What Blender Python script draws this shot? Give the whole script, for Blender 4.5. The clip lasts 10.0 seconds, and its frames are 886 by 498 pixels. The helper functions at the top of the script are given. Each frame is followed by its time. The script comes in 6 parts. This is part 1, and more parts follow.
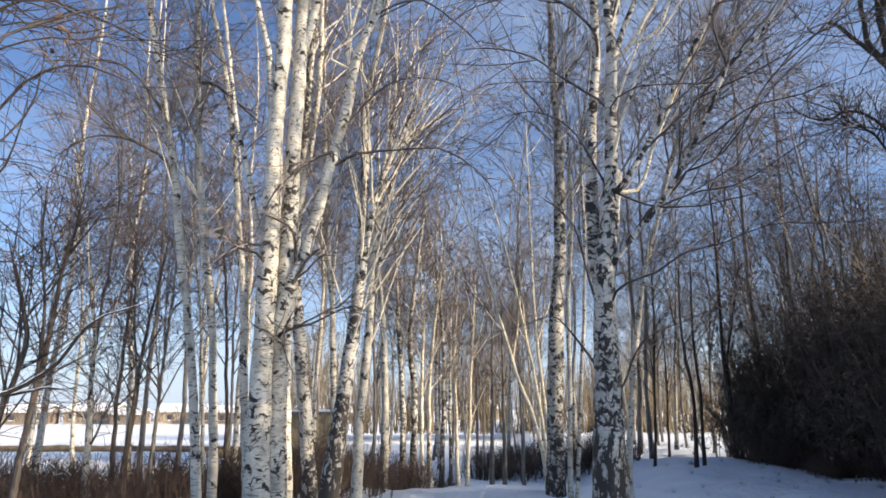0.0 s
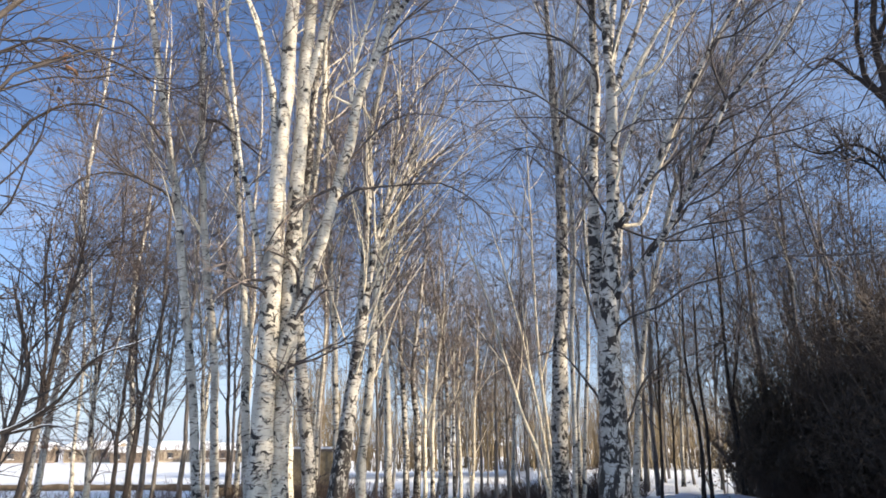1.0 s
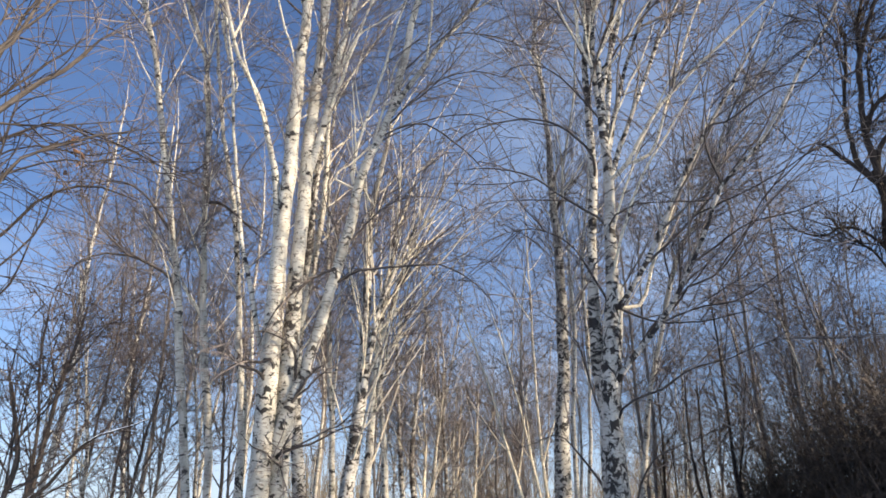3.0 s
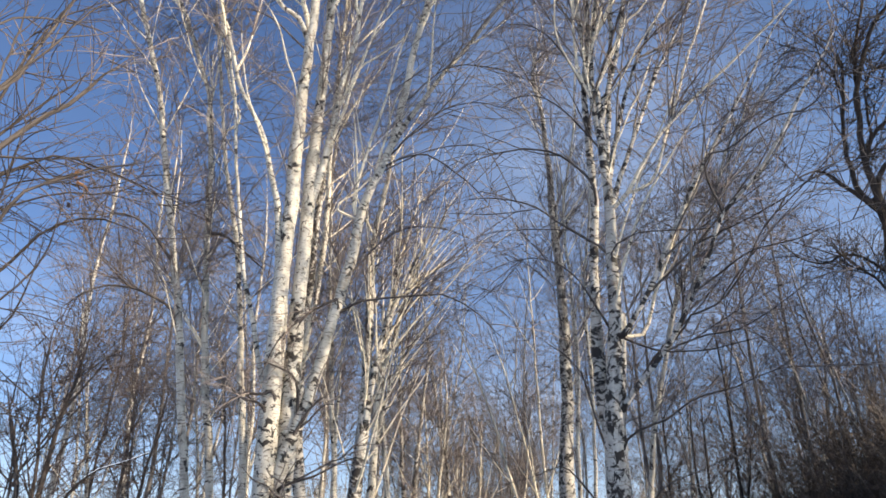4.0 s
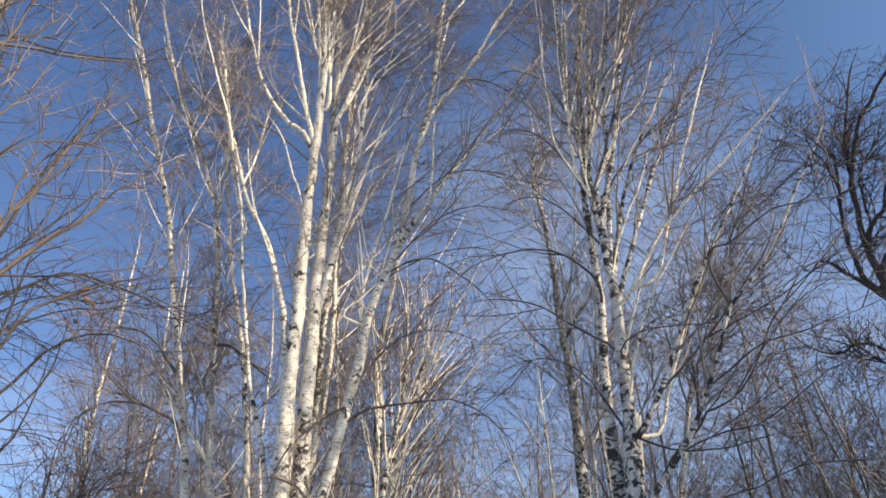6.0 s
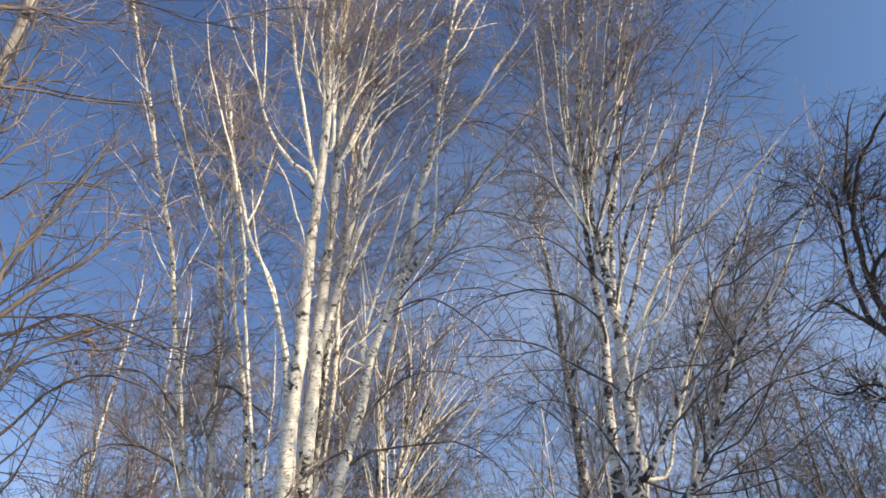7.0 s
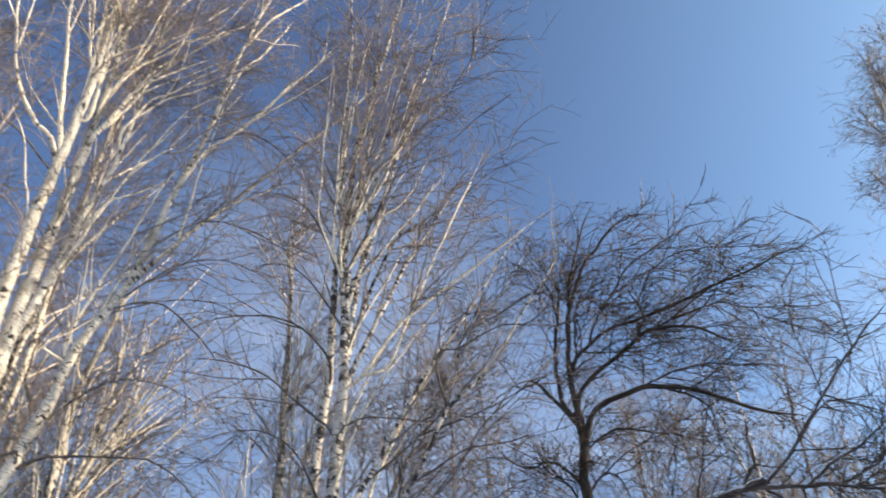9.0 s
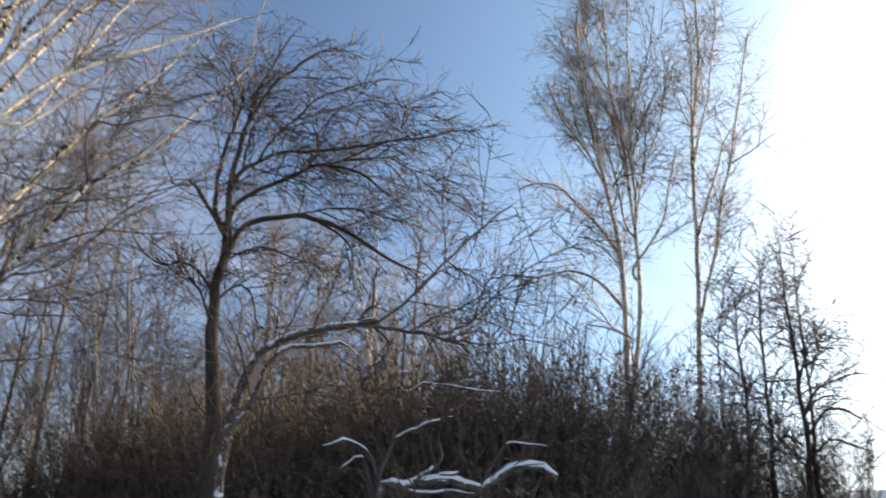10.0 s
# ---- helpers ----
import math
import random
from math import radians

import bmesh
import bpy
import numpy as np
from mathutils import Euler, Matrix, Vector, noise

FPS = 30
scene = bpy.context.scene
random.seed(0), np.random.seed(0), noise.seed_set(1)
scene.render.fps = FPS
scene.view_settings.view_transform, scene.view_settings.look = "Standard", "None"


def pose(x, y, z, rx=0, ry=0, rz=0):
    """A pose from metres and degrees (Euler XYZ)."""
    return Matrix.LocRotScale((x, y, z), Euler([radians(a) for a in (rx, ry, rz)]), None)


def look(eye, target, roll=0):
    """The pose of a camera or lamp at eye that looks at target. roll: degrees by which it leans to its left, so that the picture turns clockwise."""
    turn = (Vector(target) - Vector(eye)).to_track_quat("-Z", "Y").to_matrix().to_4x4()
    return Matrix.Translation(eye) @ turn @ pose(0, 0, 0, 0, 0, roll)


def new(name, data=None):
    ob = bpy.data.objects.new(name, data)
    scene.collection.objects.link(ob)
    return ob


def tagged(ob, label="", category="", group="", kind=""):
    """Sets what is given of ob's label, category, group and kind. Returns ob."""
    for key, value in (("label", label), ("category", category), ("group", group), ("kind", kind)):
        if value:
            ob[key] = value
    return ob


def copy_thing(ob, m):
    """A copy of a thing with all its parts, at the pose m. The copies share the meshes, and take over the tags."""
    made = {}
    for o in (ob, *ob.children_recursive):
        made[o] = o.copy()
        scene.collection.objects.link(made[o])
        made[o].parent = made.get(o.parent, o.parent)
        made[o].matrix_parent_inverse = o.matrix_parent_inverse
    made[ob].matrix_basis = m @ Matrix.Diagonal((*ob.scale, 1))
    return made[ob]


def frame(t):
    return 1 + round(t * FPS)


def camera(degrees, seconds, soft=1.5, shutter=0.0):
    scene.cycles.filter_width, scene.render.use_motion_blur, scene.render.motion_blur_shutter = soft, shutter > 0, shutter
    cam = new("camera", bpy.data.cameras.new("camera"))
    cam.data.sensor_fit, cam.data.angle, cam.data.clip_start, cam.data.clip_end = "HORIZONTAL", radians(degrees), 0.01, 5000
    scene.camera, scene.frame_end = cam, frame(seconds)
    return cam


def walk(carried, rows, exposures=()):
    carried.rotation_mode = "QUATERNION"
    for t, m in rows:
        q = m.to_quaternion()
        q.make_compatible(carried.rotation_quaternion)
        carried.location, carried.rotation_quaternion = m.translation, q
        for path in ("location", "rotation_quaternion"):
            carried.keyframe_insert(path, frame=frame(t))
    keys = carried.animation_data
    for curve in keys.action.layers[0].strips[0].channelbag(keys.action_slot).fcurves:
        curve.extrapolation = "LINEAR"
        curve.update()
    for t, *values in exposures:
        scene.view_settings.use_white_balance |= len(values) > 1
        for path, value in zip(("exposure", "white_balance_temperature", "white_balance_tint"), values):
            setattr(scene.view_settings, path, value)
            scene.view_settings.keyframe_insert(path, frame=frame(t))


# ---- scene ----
cam = camera(61.5, 10.0, soft=1.75, shutter=0.15)
PATH = [
    (0.0, pose(0, 0, 1.6, 102.20, -0.00, 0.00)),
    (0.5, pose(0, 0, 1.6, 103.38, 0.14, 0.12)),
    (1.0, pose(0, 0, 1.6, 104.87, 0.21, 0.26)),
    (1.5, pose(0, 0, 1.6, 106.56, 0.06, -0.09)),
    (2.0, pose(0, 0, 1.6, 108.08, 0.18, -0.04)),
    (2.5, pose(0, 0, 1.6, 109.64, 0.10, 0.16)),
    (4.0, pose(0, 0, 1.6, 113.42, 0.42, 0.48)),
    (4.5, pose(0, 0, 1.6, 114.39, 0.84, 0.90)),
    (5.0, pose(0, 0, 1.6, 116.38, 1.47, 1.42)),
    (5.5, pose(0, 0, 1.6, 119.00, 1.98, 1.57)),
    (7.0, pose(0, 0, 1.6, 124.47, 1.96, 2.03)),
    (7.5, pose(0, 0, 1.6, 125.37, 1.44, -0.55)),
    (8.0, pose(0, 0, 1.6, 127.09, 1.19, -4.40)),
    (8.5, pose(0, 0, 1.6, 128.33, 1.38, -9.06)),
    (9.0, pose(0, 0, 1.6, 126.35, 2.05, -21.13)),
    (9.5, pose(0, 0, 1.6, 120.04, 0.89, -36.43)),
    (10.0, pose(0, 0, 1.6, 112.37, -0.61, -50.80)),
]
walk(cam, PATH, exposures=[(0, 0.95, 6550, 12), (5.0, 0.94, 6600, 12), (8.0, 0.97, 6650, 12), (9.0, 1.12, 6900, 12), (10, 1.1, 7550, 12)])

# world: clear winter sky, low sun to the right of the first view
SUN_YAW, SUN_ELEVATION = -111.0, 21.5
sky = bpy.data.worlds.new("winter_sky")
scene.world = sky
sky.use_nodes = True
sky_node = sky.node_tree.nodes.new("ShaderNodeTexSky")
sky_node.sky_type = "NISHITA"
sky_node.sun_disc = False
sky_node.sun_elevation = radians(SUN_ELEVATION)
sky_node.sun_rotation = radians(-SUN_YAW)
sky_node.air_density, sky_node.dust_density, sky_node.ozone_density = 1.0, 0.9, 4.0
sky_node.altitude = 500
tint = sky.node_tree.nodes.new("ShaderNodeMix")
tint.data_type, tint.blend_type = "RGBA", "MULTIPLY"
tint.inputs[0].default_value, tint.inputs[7].default_value = 1.0, (1.0, 0.98, 1.05, 1)
sky.node_tree.links.new(sky_node.outputs["Color"], tint.inputs[6])
# thin veils of cloud, low over the horizon all round
way = sky.node_tree.nodes.new("ShaderNodeTexCoord")
flat_way = sky.node_tree.nodes.new("ShaderNodeMapping")
flat_way.inputs["Scale"].default_value = (2.2, 2.2, 6.0)
veil = sky.node_tree.nodes.new("ShaderNodeTexNoise")
veil.inputs["Scale"].default_value, veil.inputs["Detail"].default_value, veil.inputs["Distortion"].default_value = 1.3, 6.0, 0.6
veil_ramp = sky.node_tree.nodes.new("ShaderNodeValToRGB")
veil_ramp.color_ramp.elements[0].position, veil_ramp.color_ramp.elements[1].position = 0.43, 0.74
height = sky.node_tree.nodes.new("ShaderNodeSeparateXYZ")
low = sky.node_tree.nodes.new("ShaderNodeMapRange")
low.inputs[1].default_value, low.inputs[2].default_value, low.inputs[3].default_value, low.inputs[4].default_value = 0.55, 0.10, 0.0, 0.75
amount = sky.node_tree.nodes.new("ShaderNodeMath")
amount.operation = "MULTIPLY"
haze = sky.node_tree.nodes.new("ShaderNodeMapRange")
haze.inputs[1].default_value, haze.inputs[2].default_value, haze.inputs[3].default_value, haze.inputs[4].default_value = 0.20, 0.0, 0.0, 0.7
most = sky.node_tree.nodes.new("ShaderNodeMath")
most.operation = "MAXIMUM"
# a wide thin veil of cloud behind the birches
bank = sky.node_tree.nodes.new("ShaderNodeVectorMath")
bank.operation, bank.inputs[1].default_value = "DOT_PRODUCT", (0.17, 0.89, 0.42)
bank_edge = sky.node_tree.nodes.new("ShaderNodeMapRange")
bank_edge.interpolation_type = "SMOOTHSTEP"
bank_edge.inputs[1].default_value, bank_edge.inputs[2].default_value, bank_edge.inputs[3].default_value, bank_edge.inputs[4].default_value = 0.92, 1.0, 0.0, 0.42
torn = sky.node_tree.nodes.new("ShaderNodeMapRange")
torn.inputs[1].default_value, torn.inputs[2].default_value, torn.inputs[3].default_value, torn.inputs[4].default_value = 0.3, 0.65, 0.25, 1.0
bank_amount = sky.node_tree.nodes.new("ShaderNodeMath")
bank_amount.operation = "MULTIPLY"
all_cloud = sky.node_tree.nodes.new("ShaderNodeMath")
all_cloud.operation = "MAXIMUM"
cloud = sky.node_tree.nodes.new("ShaderNodeMix")
cloud.data_type = "RGBA"
cloud.inputs[7].default_value = (4.5, 5.5, 7.1, 1)
for a, c in ((way.outputs["Generated"], flat_way.inputs["Vector"]), (flat_way.outputs["Vector"], veil.inputs["Vector"]), (veil.outputs["Fac"], veil_ramp.inputs["Fac"]),
             (way.outputs["Generated"], height.inputs[0]), (height.outputs["Z"], low.inputs[0]), (veil_ramp.outputs["Color"], amount.inputs[0]), (low.outputs[0], amount.inputs[1]),
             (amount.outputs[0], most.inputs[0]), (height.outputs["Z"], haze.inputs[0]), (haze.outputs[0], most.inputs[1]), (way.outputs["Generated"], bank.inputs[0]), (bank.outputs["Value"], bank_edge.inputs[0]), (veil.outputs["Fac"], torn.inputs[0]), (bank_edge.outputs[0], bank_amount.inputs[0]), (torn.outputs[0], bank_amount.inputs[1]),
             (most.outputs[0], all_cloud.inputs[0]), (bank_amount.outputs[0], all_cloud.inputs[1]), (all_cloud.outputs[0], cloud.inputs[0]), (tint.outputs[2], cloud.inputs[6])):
    sky.node_tree.links.new(a, c)
# bright frosty air round the sun
toward = Vector((math.cos(radians(SUN_ELEVATION)) * math.sin(radians(-SUN_YAW)), math.cos(radians(SUN_ELEVATION)) * math.cos(radians(SUN_YAW)), math.sin(radians(SUN_ELEVATION))))
near_sun = sky.node_tree.nodes.new("ShaderNodeVectorMath")
near_sun.operation = "DOT_PRODUCT"
near_sun.inputs[1].default_value = (toward - Vector((0, 0, 0.12))).normalized()
sky.node_tree.links.new(way.outputs["Generated"], near_sun.inputs[0])
above = sky.node_tree.nodes.new("ShaderNodeMath")
above.operation, above.inputs[1].default_value = "MAXIMUM", 0.0
fall = sky.node_tree.nodes.new("ShaderNodeMath")
fall.operation, fall.inputs[1].default_value = "POWER", 14.0
glow = sky.node_tree.nodes.new("ShaderNodeVectorMath")
glow.operation, glow.inputs[0].default_value = "SCALE", (34.0, 32.5, 30.0)
add = sky.node_tree.nodes.new("ShaderNodeVectorMath")
wide_fall = sky.node_tree.nodes.new("ShaderNodeMath")
wide_fall.operation, wide_fall.inputs[1].default_value = "POWER", 2.5
wide_glow = sky.node_tree.nodes.new("ShaderNodeVectorMath")
wide_glow.operation, wide_glow.inputs[0].default_value = "SCALE", (1.45, 3.0, 3.85)
wide_add = sky.node_tree.nodes.new("ShaderNodeVectorMath")
for a, c in ((near_sun.outputs["Value"], above.inputs[0]), (above.outputs[0], fall.inputs[0]), (fall.outputs[0], glow.inputs["Scale"]), (glow.outputs[0], add.inputs[1]), (cloud.outputs[2], wide_add.inputs[0]),
             (above.outputs[0], wide_fall.inputs[0]), (wide_fall.outputs[0], wide_glow.inputs["Scale"]), (wide_glow.outputs[0], wide_add.inputs[1]), (wide_add.outputs[0], add.inputs[0]), (add.outputs[0], sky.node_tree.nodes["Background"].inputs["Color"])):
    sky.node_tree.links.new(a, c)
sky.node_tree.nodes["Background"].inputs["Strength"].default_value = 0.087
sun = new("sun", bpy.data.lights.new("sun", "SUN"))
sun.data.energy, sun.data.angle, sun.data.color = 5.0, radians(0.5), (1.0, 0.86, 0.64)
sun.matrix_world = look(toward * 60, (0, 0, 0))


# ---- materials ----
def material(name, rough=0.8):
    m = bpy.data.materials.new(name)
    m.use_nodes = True
    b = m.node_tree.nodes["Principled BSDF"]
    b.inputs["Roughness"].default_value = rough
    b.inputs["Specular IOR Level"].default_value = 0.25
    return m, m.node_tree, b


def coords(nt, scale, kind="Object", attribute=""):
    if attribute:
        src = nt.nodes.new("ShaderNodeAttribute")
        src.attribute_name = attribute
        out = src.outputs["Vector"]
    else:
        out = nt.nodes.new("ShaderNodeTexCoord").outputs[kind]
    mp = nt.nodes.new("ShaderNodeMapping")
    mp.inputs["Scale"].default_value = scale
    nt.links.new(out, mp.inputs["Vector"])
    return mp.outputs["Vector"]


def noise_of(nt, vec, scale=1.0, detail=3.0, rough=0.55, distort=0.0):
    n = nt.nodes.new("ShaderNodeTexNoise")
    n.inputs["Scale"].default_value, n.inputs["Detail"].default_value = scale, detail
    n.inputs["Roughness"].default_value, n.inputs["Distortion"].default_value = rough, distort
    nt.links.new(vec, n.inputs["Vector"])
    return n.outputs["Fac"]


def ramp(nt, fac, *stops):
    r = nt.nodes.new("ShaderNodeValToRGB")
    while len(r.color_ramp.elements) < len(stops):
        r.color_ramp.elements.new(0.5)
    for e, (p, c) in zip(r.color_ramp.elements, stops):
        e.position = p
        e.color = (*c, 1) if len(c) == 3 else c
    nt.links.new(fac, r.inputs["Fac"])
    return r.outputs["Color"]


def mix(nt, fac, a, b):
    x = nt.nodes.new("ShaderNodeMix")
    x.data_type = "RGBA"
    for key, v in ((0, fac), (6, a), (7, b)):
        if hasattr(v, "links"):
            nt.links.new(v, x.inputs[key])
        elif key:
            x.inputs[key].default_value = (*v, 1)
        else:
            x.inputs[key].default_value = v
    return x.outputs[2]


def calc(nt, op, a, b):
    x = nt.nodes.new("ShaderNodeMath")
    x.operation = op
    for k, v in ((0, a), (1, b)):
        if hasattr(v, "links"):
            nt.links.new(v, x.inputs[k])
        else:
            x.inputs[k].default_value = v
    return x.outputs[0]


def bump(nt, b, height, strength, distance=0.02):
    n = nt.nodes.new("ShaderNodeBump")
    n.inputs["Strength"].default_value, n.inputs["Distance"].default_value = strength, distance
    nt.links.new(height, n.inputs["Height"])
    nt.links.new(n.outputs["Normal"], b.inputs["Normal"])


BW = ((0, 0, 0), (1, 1, 1))


def birch_bark(name, foot, scars=0.6, white=(0.72, 0.685, 0.62), grey=0.38):
    """White birch bark: fine cross lines, black scars, and black fissured plates up to about foot metres."""
    m, nt, b = material(name, 0.65)
    vec = coords(nt, (1, 1, 1), attribute="bark")
    pale = ramp(nt, noise_of(nt, vec, 4, 5, 0.65), (0.30, tuple(grey * c for c in white)), (0.48, tuple((0.55 + 0.5 * grey) * c for c in white)), (0.68, white))
    lines = ramp(nt, noise_of(nt, coords(nt, (7, 7, 60), attribute="bark"), 1, 3), (0.56, BW[0]), (0.63, BW[1]))
    pale = mix(nt, lines, pale, (0.22, 0.18, 0.15))
    patch = noise_of(nt, coords(nt, (3.6, 3.6, 9.0), attribute="bark"), 1, 3, 0.55, 1.2)
    along = nt.nodes.new("ShaderNodeSeparateXYZ")
    nt.links.new(vec, along.inputs[0])
    slope = calc(nt, "MULTIPLY", calc(nt, "PINGPONG", calc(nt, "ADD", along.outputs["X"], calc(nt, "MULTIPLY", noise_of(nt, vec, 5, 2), 0.5)), 0.12), 0.45)
    chevron = nt.nodes.new("ShaderNodeCombineXYZ")
    for key, value in (("X", calc(nt, "MULTIPLY", along.outputs["X"], 3.2)), ("Y", calc(nt, "MULTIPLY", along.outputs["Y"], 3.2)), ("Z", calc(nt, "MULTIPLY", calc(nt, "ADD", along.outputs["Z"], slope), 12.0))):
        nt.links.new(value, chevron.inputs[key])
    band = noise_of(nt, chevron.outputs[0], 1, 4, 0.6, 1.1)
    spread = calc(nt, "MULTIPLY", calc(nt, "SUBTRACT", noise_of(nt, coords(nt, (1.2, 1.2, 0.9), attribute="bark"), 1, 1), 0.5), 0.22)
    scar = ramp(nt, calc(nt, "ADD", calc(nt, "MAXIMUM", calc(nt, "SUBTRACT", patch, 0.045), band), spread), (scars, BW[0]), (scars + 0.03, BW[1]))
    col = mix(nt, scar, pale, (0.035, 0.03, 0.027))
    sep = nt.nodes.new("ShaderNodeSeparateXYZ")
    nt.links.new(vec, sep.inputs[0])
    rough = noise_of(nt, coords(nt, (13, 13, 6), attribute="bark"), 1, 4, 0.6, 0.8)
    lift = calc(nt, "MULTIPLY", sep.outputs["Z"], 0.42 / max(foot, 0.05))
    plates = ramp(nt, calc(nt, "SUBTRACT", calc(nt, "ADD", rough, 0.2), lift), (0.50, BW[0]), (0.56, BW[1]))
    col = mix(nt, plates, col, (0.045, 0.038, 0.033))
    nt.links.new(col, b.inputs["Base Color"])
    bump(nt, b, mix(nt, plates, scar, rough), 0.5, 0.015)
    return m


def plain_bark(name, dark, light, rough=0.85, scale=(14, 14, 5)):
    m, nt, b = material(name, rough)
    n = noise_of(nt, coords(nt, scale, attribute="bark"), 1, 4, 0.6, 0.6)
    nt.links.new(ramp(nt, n, (0.35, dark), (0.68, light)), b.inputs["Base Color"])
    bump(nt, b, n, 0.6, 0.015)
    return m


def dusted_bark(name, dark, light):
    """Rough bark with old snow caught on its upper side and in its cracks."""
    m, nt, b = material(name, 0.85)
    vec = coords(nt, (1, 1, 1))
    wood = ramp(nt, noise_of(nt, vec, 24, 4, 0.6, 0.4), (0.35, dark), (0.68, light))
    geo = nt.nodes.new("ShaderNodeNewGeometry")
    split = nt.nodes.new("ShaderNodeSeparateXYZ")
    nt.links.new(geo.outputs["Normal"], split.inputs[0])
    patch = noise_of(nt, vec, 7, 5, 0.65, 0.8)
    lying = calc(nt, "ADD", calc(nt, "MULTIPLY", split.outputs["Z"], 0.22), patch)
    cover = ramp(nt, lying, (0.56, (0, 0, 0)), (0.64, (1, 1, 1)))
    nt.links.new(mix(nt, cover, wood, (0.72, 0.73, 0.76)), b.inputs["Base Color"])
    bump(nt, b, patch, 0.7, 0.03)
    return m


def twig_mat(name, dark, light):
    m, nt, b = material(name, 0.6)
    nt.links.new(ramp(nt, noise_of(nt, coords(nt, (1, 1, 1)), 1.7, 3), (0.35, dark), (0.65, light)), b.inputs["Base Color"])
    return m


BARK_OLD = birch_bark("old_birch_bark", 3.2, 0.528, (0.63, 0.59, 0.52))
BARK = birch_bark("birch_bark", 0.7, 0.585, (0.69, 0.635, 0.53))
BARK_YOUNG = birch_bark("young_birch_bark", 0.8, 0.585, (0.63, 0.58, 0.49))
BARK_CREAM = birch_bark("cream_birch_bark", 0.5, 0.65, (0.86, 0.76, 0.58), 0.62)
BARK_DARK = plain_bark("dark_bark", (0.024, 0.019, 0.016), (0.07, 0.056, 0.047))
BARK_DUSTED = dusted_bark("snow_dusted_bark", (0.035, 0.028, 0.024), (0.15, 0.125, 0.105))
BARK_BROWN = plain_bark("brown_limb_bark", (0.042, 0.035, 0.031), (0.13, 0.108, 0.095))
BARK_GREY = plain_bark("grey_bark", (0.085, 0.074, 0.066), (0.25, 0.225, 0.205))
TWIG_BIRCH = twig_mat("birch_twig_bark", (0.06, 0.049, 0.046), (0.21, 0.169, 0.15))
# TWIG_BIRCH made paler: sunlight on the many-stemmed birch is put into the colour
TWIG_SUNLIT = twig_mat("sunlit_birch_twig_bark", (0.10, 0.082, 0.074), (0.33, 0.27, 0.232))
TWIG_BROWN = twig_mat("brown_twig_bark", (0.042, 0.032, 0.028), (0.14, 0.105, 0.088))
TWIG_DARK = twig_mat("dark_twig_bark", (0.036, 0.025, 0.018), (0.092, 0.065, 0.047))
TWIG_TAN = twig_mat("tan_twig_bark", (0.11, 0.082, 0.052), (0.26, 0.205, 0.125))
TWIG_RED = twig_mat("reddish_twig_bark", (0.05, 0.034, 0.027), (0.13, 0.088, 0.068))
# thicket twigs: shade is put into the colour
TWIG_SHADE = twig_mat("shaded_shrub_bark", (0.064, 0.05, 0.041), (0.155, 0.12, 0.095))
LEAF_RUST = twig_mat("rust_leaf", (0.12, 0.06, 0.035), (0.2, 0.11, 0.06))
LEAF_DEAD = twig_mat("withered_leaf", (0.07, 0.052, 0.039), (0.155, 0.114, 0.084))


def snow_material():
    m, nt, b = material("snow", 0.55)
    vec = coords(nt, (1, 1, 1))
    big, fine = noise_of(nt, vec, 0.5, 4), noise_of(nt, vec, 9, 4)
    col = ramp(nt, big, (0.3, (0.74, 0.77, 0.82)), (0.65, (0.86, 0.87, 0.89)))
    nt.links.new(col, b.inputs["Base Color"])
    bump(nt, b, calc(nt, "ADD", noise_of(nt, vec, 1.6, 4), calc(nt, "MULTIPLY", fine, 0.45)), 0.85, 0.14)
    return m


SNOW = snow_material()


def painted(name, a, c, scale=6.0, rough=0.8):
    m, nt, b = material(name, rough)
    nt.links.new(ramp(nt, noise_of(nt, coords(nt, (1, 1, 1)), scale, 4), (0.35, a), (0.65, c)), b.inputs["Base Color"])
    return m


# ---- mesh helpers ----
def smooth01(a, b, v):
    t = np.clip((v - a) / (b - a), 0, 1)
    return t * t * (3 - 2 * t)


def ground_height(x, y):
    """Level snow by the camera, a bank that rises beyond the thicket, a shallow drop to the open field."""
    x, y = np.asarray(x, float), np.asarray(y, float)
    bank = 3.3 * smooth01(11, 23, x) * smooth01(19, 9, y)
    roll = 0.05 * np.sin(0.9 * x + 0.4 * y) * np.sin(0.55 * y - 0.3 * x) + 0.03 * np.sin(2.3 * x) * np.sin(1.9 * y + 1)
    near = smooth01(70, 30, np.hypot(x, y))
    tread = 0.035 * np.sin(3.7 * x + 2.1 * y) * np.sin(4.3 * y - 1.7 * x + 2 * np.sin(0.8 * x)) + 0.02 * np.sin(8.1 * x - 3 * y) * np.sin(6.7 * y + 4.4 * x)
    roll = roll + tread * smooth01(26, 20, y)
    drop = -0.55 * smooth01(17.0, 20.5, y + 0.25 * np.abs(x - 2)) * smooth01(6.5, 4, x) - 0.25 * smooth01(-2.5, -5.5, x) * smooth01(9, 13, y)
    hummocks = 0.16 * np.sin(0.8 * x + 1.3) * np.sin(0.62 * y + 0.5 * np.sin(0.7 * x)) * smooth01(16, 20, y) * smooth01(60, 40, y)
    return bank + roll * near + np.maximum(drop, -0.6) + hummocks - 0.03


